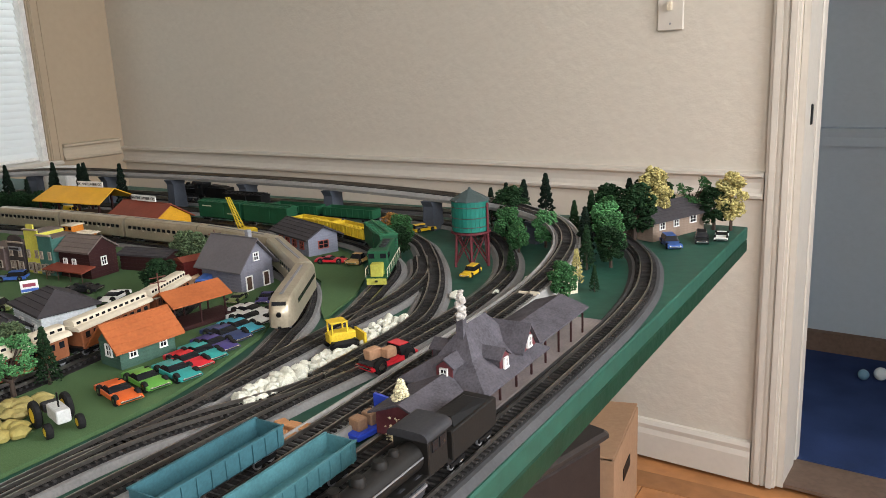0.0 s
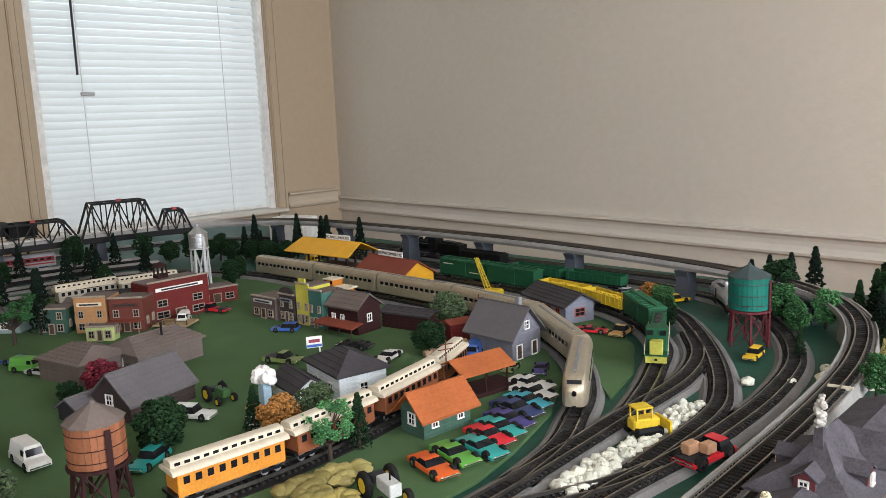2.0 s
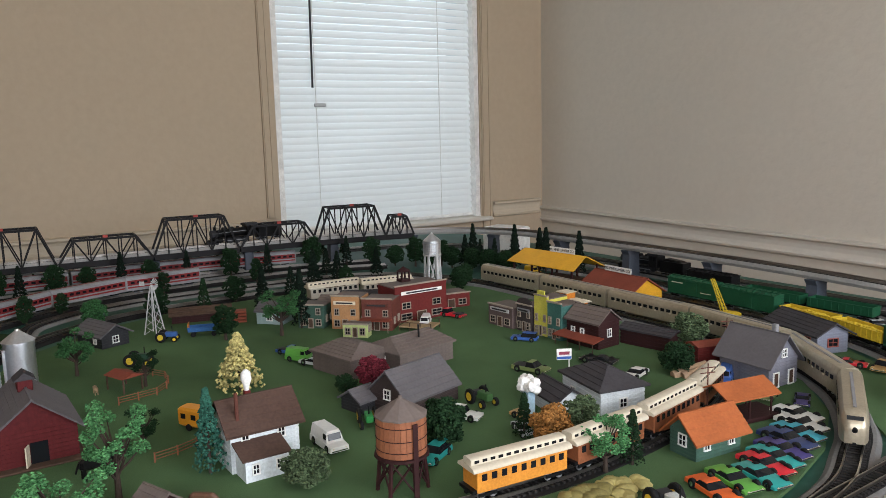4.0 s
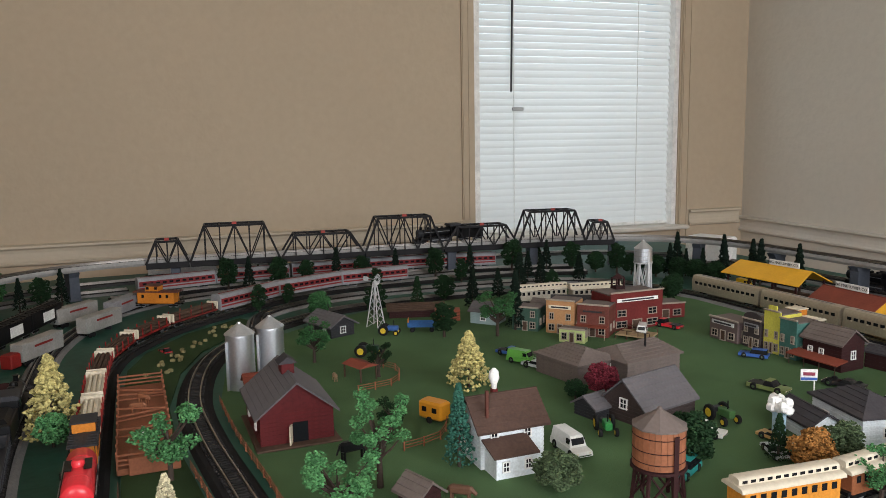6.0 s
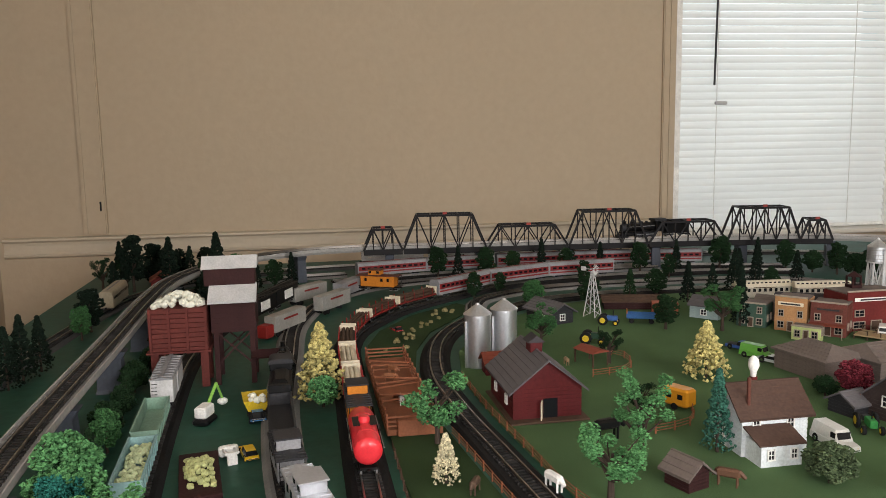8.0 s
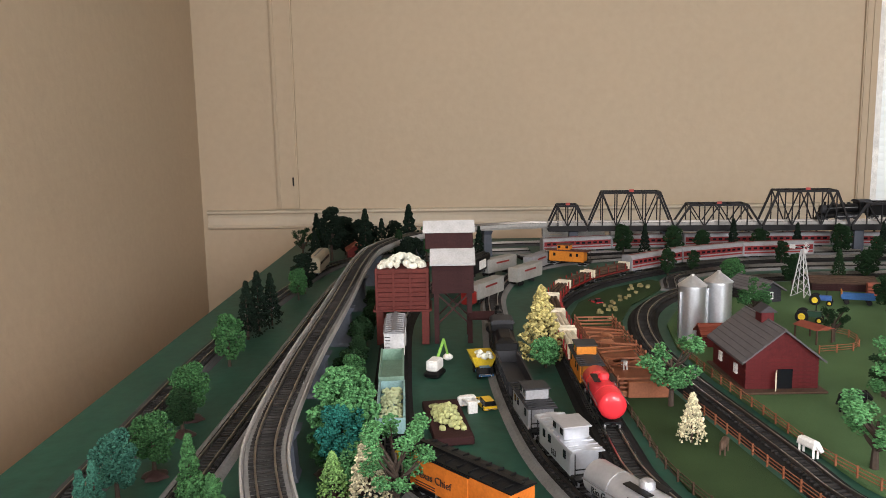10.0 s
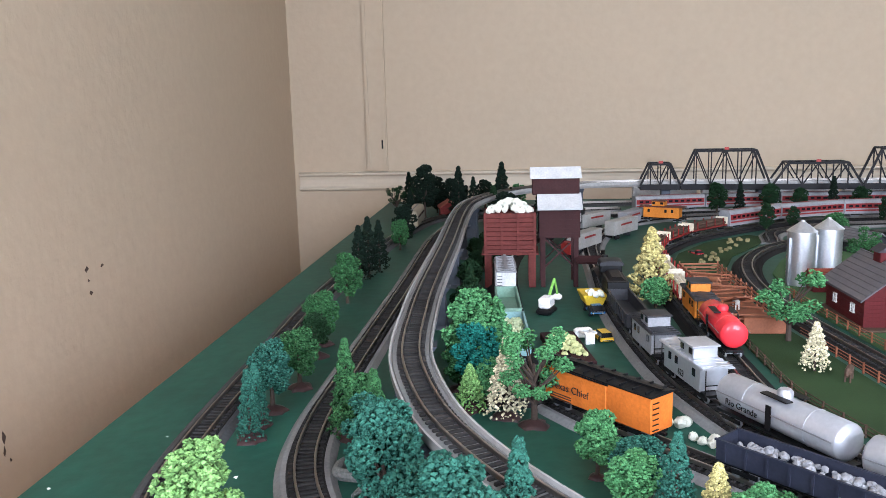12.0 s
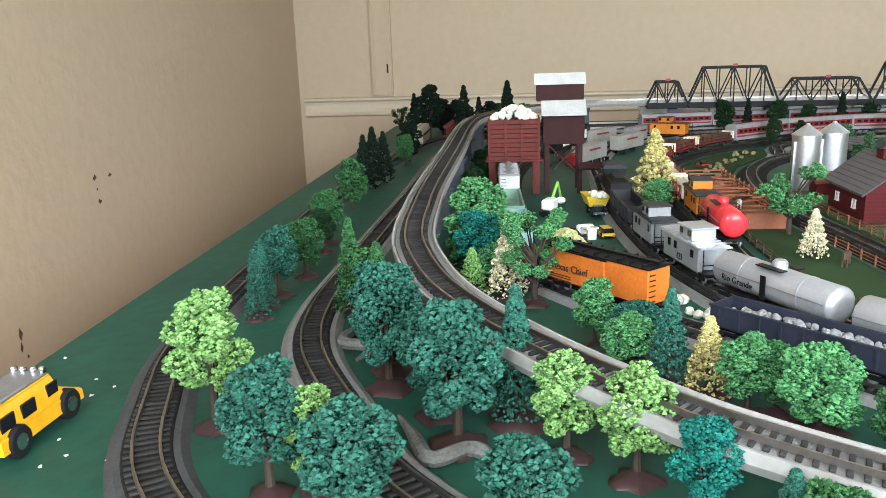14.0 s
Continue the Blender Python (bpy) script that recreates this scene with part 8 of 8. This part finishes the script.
# cattle pen
pen = thing("cattle_pen", -1.395, -0.288, TZ + 0.003, 0, "rust brown wooden cattle pen with gates", "cattle pen")
part("pen_floor", Mesh().rbox((0, 0, 0.004), (0.35, 0.068, 0.008), 0.001), RUSTW, pen)
for k in steps(-0.173, 0.173, 13):
    for s_ in (-1, 1):
        part("post", Mesh().box((k, s_ * 0.033, 0.016), (0.0022, 0.0022, 0.028)), RUSTW, pen)
for s_ in (-1, 1):
    for zz in (0.013, 0.019, 0.025):
        part("fence_rail", Mesh().box((0, s_ * 0.033, zz), (0.35, 0.0016, 0.0025)), RUSTW, pen)
for k in (-0.173, -0.09, 0.0, 0.08, 0.173):
    for zz in (0.013, 0.019, 0.025):
        part("fence_rail", Mesh().box((k, 0, zz), (0.0016, 0.066, 0.0025), rg.uniform(-25, 25) if abs(k) < 0.1 else 0), RUSTW, pen)
part("ramp", Mesh().box((0.07, 0.0, 0.02), (0.07, 0.02, 0.002), 0, -20), RUSTW, pen)
part("loading_dock", Mesh().rbox((0.165, 0.01, 0.011), (0.03, 0.06, 0.022), 0.001), RUSTW, pen)


def beast(x, y, yaw, col, label, s=1.0, z=G, cat="toy animal"):
    """Small four-legged toy animal, one plain mesh."""
    m = Mesh().rbox((0, 0, 0.0135 * s), (0.024 * s, 0.008 * s, 0.009 * s), 0.002 * s)
    for sx_ in (-1, 1):
        for sy_ in (-1, 1):
            m.tube((sx_ * 0.009 * s, sy_ * 0.0028 * s, 0), (sx_ * 0.009 * s, sy_ * 0.0028 * s, 0.011 * s), 0.0012 * s, n=5)
    m.tube((0.010 * s, 0, 0.016 * s), (0.017 * s, 0, 0.010 * s), 0.003 * s, 0.002 * s, 6)
    m.tube((-0.012 * s, 0, 0.016 * s), (-0.015 * s, 0, 0.008 * s), 0.0008 * s, n=4)
    ob = tagged(part("toy_animal", m, col, None), label, cat, "toy animals")
    ob.matrix_basis = pose(x, y, z, 0, 0, yaw)
    return ob


beast(-1.147, -0.048, 100, BLACK, "black toy horse grazing on the lawn", 1.5)
beast(-1.035, -0.245, -30, plastic((0.08, 0.05, 0.035)), "brown toy cow by the fence", 0.9, z=TZ + 0.003)
beast(-1.02, -0.16, 20, WHITE, "white and black toy cow", 1.1)
beast(-0.99, 0.03, 50, plastic((0.1, 0.05, 0.03)), "brown toy horse near the brown shed", 1.1)
for k, (x, y) in enumerate(((-1.32, -0.29), (-1.47, -0.285), (-1.43, -0.295))):
    beast(x, y, 40 * k, WHITE if k == 0 else plastic((0.25, 0.1, 0.05)), "toy cow standing in the cattle pen", 0.8, z=TZ + 0.0112)
beast(-1.478, 0.012, 0, plastic((0.3, 0.2, 0.12)), "small brown toy pig", 0.7)
# utility poles
for x, y in ((-0.842, 0.672), (-0.985, 0.905)):
    up = thing("utility_pole", x, y, G, 70, "thin dark model utility pole with cross arms", "pole", "poles")
    part("mast", Mesh().tube((0, 0, 0), (0, 0, 0.075), 0.0011, 0.0008, 6), BRN, up)
    for zz in (0.062, 0.069):
        part("cross_arm", Mesh().box((0, 0, zz), (0.022, 0.0012, 0.0012)), BRN, up)
# clutter near the street and the yard
for x, y, c, sz, lab in ((-0.745, 0.375, (0.20, 0.17, 0.06), .026, "torn yellow paper scrap on the grass"), (-0.715, 0.365, (0.30, 0.25, 0.08), .024, "crumpled yellow model scrap"), (-0.755, 0.42, (0.34, 0.29, 0.11), .022, "pale crumpled scrap beside the tractor")):
    heap = thing("scrap_heap", x, y, G, 0, lab, "scrap")
    for i in range(16):
        part("lump", smooth(Mesh().stone((rnd.uniform(-sz, sz), rnd.uniform(-sz, sz), sz * 0.26), sz * 0.5, rnd, 0.5)), plastic(c), heap)
bl = thing("toy_dump_bed", -0.402, 0.545, TZ, 80, "bright blue toy trailer holding wooden blocks", "trailer")
part("bed", Mesh().rbox((0, 0, 0.008), (0.05, 0.026, 0.006), 0.001).box((0.022, 0, 0.02), (0.003, 0.026, 0.022)), paint((0.03, 0.07, 0.5)), bl)
for k in (-0.012, 0.004):
    part("block", Mesh().rbox((k, 0, 0.0165), (0.012, 0.014, 0.012), 0.001), plastic((0.3, 0.18, 0.11)), bl)
tree("cone", "cream", -0.362, 0.545, .062, .02, "cream yellow feathery model tree by the engine", fine_=1.3)
bp_ = thing("block_pile", -0.463, 0.50, TZ, 0, "small pile of orange brown wooden blocks", "blocks")
for i in range(6):
    part("block", Mesh().rbox((0, 0, 0.006), (0.012, 0.014, 0.012), 0.0008), plastic((0.45, 0.22, 0.1)), bp_, m=pose((i % 3 - 1) * 0.013, (i // 3 - 0.5) * 0.018, 0.0001 + 0.0004 * i, 0, 0, 23 * i))
wx = tagged(part("white_box", Mesh().rbox((0, 0, 0.03), (0.13, 0.09, 0.06), 0.004), WHITE, None), "white carton behind the trees in the corner", "box")
wx.matrix_basis = pose(-2.22, 1.42, TZ + 0.0, 0, 0, 20) @ Matrix.Diagonal((1, 1, 1.3, 1))
for x, y, a in ((-0.405, 1.035, 50), (-0.43, 0.955, 10)):
    tagged(part("sign_card", Mesh().rbox((0, 0, 0.012), (0.030, 0.002, 0.024), 0.0006), CREAM, None), "blank cream card standing by the trees", "card").matrix_basis = pose(x, y, TZ, 0, 0, a)

# under the table: carton and dark crates on the boards
bxo = thing("cardboard_box", -0.72, 1.66, 0, 8, "brown cardboard box with red print on the floor", "box")
for c, s in (((0, -0.149, 0.12), (0.38, 0.005, 0.24)), ((0, 0.149, 0.12), (0.38, 0.005, 0.24)), ((0.187, 0, 0.12), (0.005, 0.292, 0.24)), ((-0.187, 0, 0.12), (0.005, 0.292, 0.24)), ((0, 0, 0.006), (0.36, 0.28, 0.005))):
    part("panel", Mesh().box(c, s), CARDBOARD, bxo)
part("flap", Mesh().box((0.095, 0, 0.243), (0.188, 0.30, 0.004), 0, -3), CARDBOARD, bxo)
part("flap", Mesh().box((-0.095, 0, 0.243), (0.188, 0.30, 0.004), 0, 3), CARDBOARD, bxo)
part("handle_hole", Mesh().box((0.1905, 0.0, 0.15), (0.002, 0.08, 0.03)), BLACK, bxo, "dark handle hole")
for zz, ww in ((0.17, 0.2), (0.13, 0.15)):
    part("printed_bar", Mesh().box((0.0, -0.1535, zz), (ww, 0.0015, 0.02)), plastic((0.3, 0.08, 0.04)), bxo, "faded red print")
for x, y, a, s in ((-0.50, 1.15, 20, (0.35, 0.22, 0.20)), (-0.62, 1.22, -15, (0.25, 0.3, 0.40)), (-0.9, 1.0, 5, (0.4, 0.5, 0.42))):
    cz = thing("storage_crate", x, y, 0, a, "dark storage crate under the table", "crate", "crates")
    part("tub", Mesh().rbox((0, 0, s[2] / 2), s, 0.01), plastic((0.03, 0.022, 0.02)), cz)
    part("lid", Mesh().rbox((0, 0, s[2] + 0.01), (s[0] + 0.02, s[1] + 0.02, 0.02), 0.006), plastic((0.035, 0.028, 0.025)), cz)

# far houses, stacks and a few more things between the silos and the town
house(-1.80, 0.085, 20, 0.085, 0.055, 0.026, 0.042, DKGREY, ROOFG, "low grey house with a white porch behind the silos", boards=5, wins=(("f", 0.02, 0.008, 0.009, 0.012), ("r", 0, 0.008, 0.012, 0.013)), over=0.008)
house(-1.88, 0.30, 75, 0.12, 0.05, 0.018, 0.026, DKBROWN, WOOD, "long low dark brown shed behind the wagon", name="shed", cat="model shed", boards=4, over=0.006)
stk = thing("lumber_stack", -1.80, 0.345, G, 70, "stack of red-brown boards behind the farm", "lumber")
for i in range(4):
    part("plank_layer", Mesh().rbox((0, 0, 0.004 + i * 0.0065), (0.055, 0.026, 0.005), 0.0006), plastic((0.26, 0.07, 0.04)), stk)
house(-1.75, 0.42, 40, 0.06, 0.05, 0.028, 0.042, plastic((0.28, 0.36, 0.36)), ROOFG, "small pale blue house behind the shops", boards=5, wins=(("f", 0, 0.008, 0.012, 0.012),))
house(-1.72, 0.62, 60, 0.10, 0.06, 0.034, 0.044, plastic((0.10, 0.08, 0.07)), SHINGLE, "dark weathered building behind the fire station", boards=5)
house(-1.70, 0.545, 45, 0.07, 0.05, 0.038, 0.046, plastic((0.12, 0.09, 0.08)), ROOFT, "brown weathered building behind the shops", boards=5)
for x, y, a in ((-1.80, 0.72, 80), (-1.84, 0.60, 85)):
    clerestory_coach(x, y, a, 0.13, plastic((0.36, 0.33, 0.27)), "cream old coach parked behind the town")
for x, y, h in ((-2.06, -0.02, .075), (-2.12, 0.06, .06), (-1.99, 0.62, .11), (-1.97, 0.55, .08), (-2.06, 0.72, .09), (-1.93, 0.68, .075), (-2.08, 0.85, .085), (-2.18, 0.30, .07), (-2.2, 0.55, .075), (-2.19, 0.75, .08)):
    tree("cone" if h > .078 else "round", "pine" if h > .078 else "dark", x, y, h, h * .25, "dark green model tree between the far tracks")
for x, y, h in ((-2.62, -0.78, .085), (-2.55, -0.80, .10), (-2.60, -0.70, .09), (-2.50, -0.84, .075), (-2.66, -0.86, .10)):
    tree("round", "pine", x, y, h, h * .34, "dark leafy model tree in the far corner")
for x, y in ((-1.72, -0.665), (-1.66, -0.675), (-1.80, -0.67), (-1.50, -0.69), (-1.30, -0.685)):
    tree("round", "dark", x, y, .05, .022, "low dark bush beside the raised track")
hut = house(-2.42, -0.80, 10, 0.06, 0.05, 0.03, 0.045, BRICKRED, ROOFR, "small red hut in the far corner trees", z=TZ, name="hut", cat="model house", boards=4)
silver_coach(-2.18, -0.868, 0, 0.16)
# small white flecks on the paint
for i in range(22):
    m = Mesh().blob((0, 0, 0), rnd.uniform(0.0012, 0.0026), rnd, 0.4)
    tagged(part("paint_fleck", m, WHITE, None), "tiny white fleck on the green paint", "fleck", "flecks").location = (rnd.uniform(-0.95, -0.5), rnd.uniform(-1.01, -0.80), TZ + 0.0008)

# floor boards last
k = 0
for j in range(22):
    y = 0.25 + j * 0.083
    for i in range(3):
        x = -1.3 + (j % 3) * 0.3 + i * 0.902
        yy = 2.01 - 0.065 * (x + 0.33)
        if x < 1.3 and y < yy - 0.065 + 0.02:
            link("board", board, floor_ob, pose(x, y, -0.0062))
            k += 1
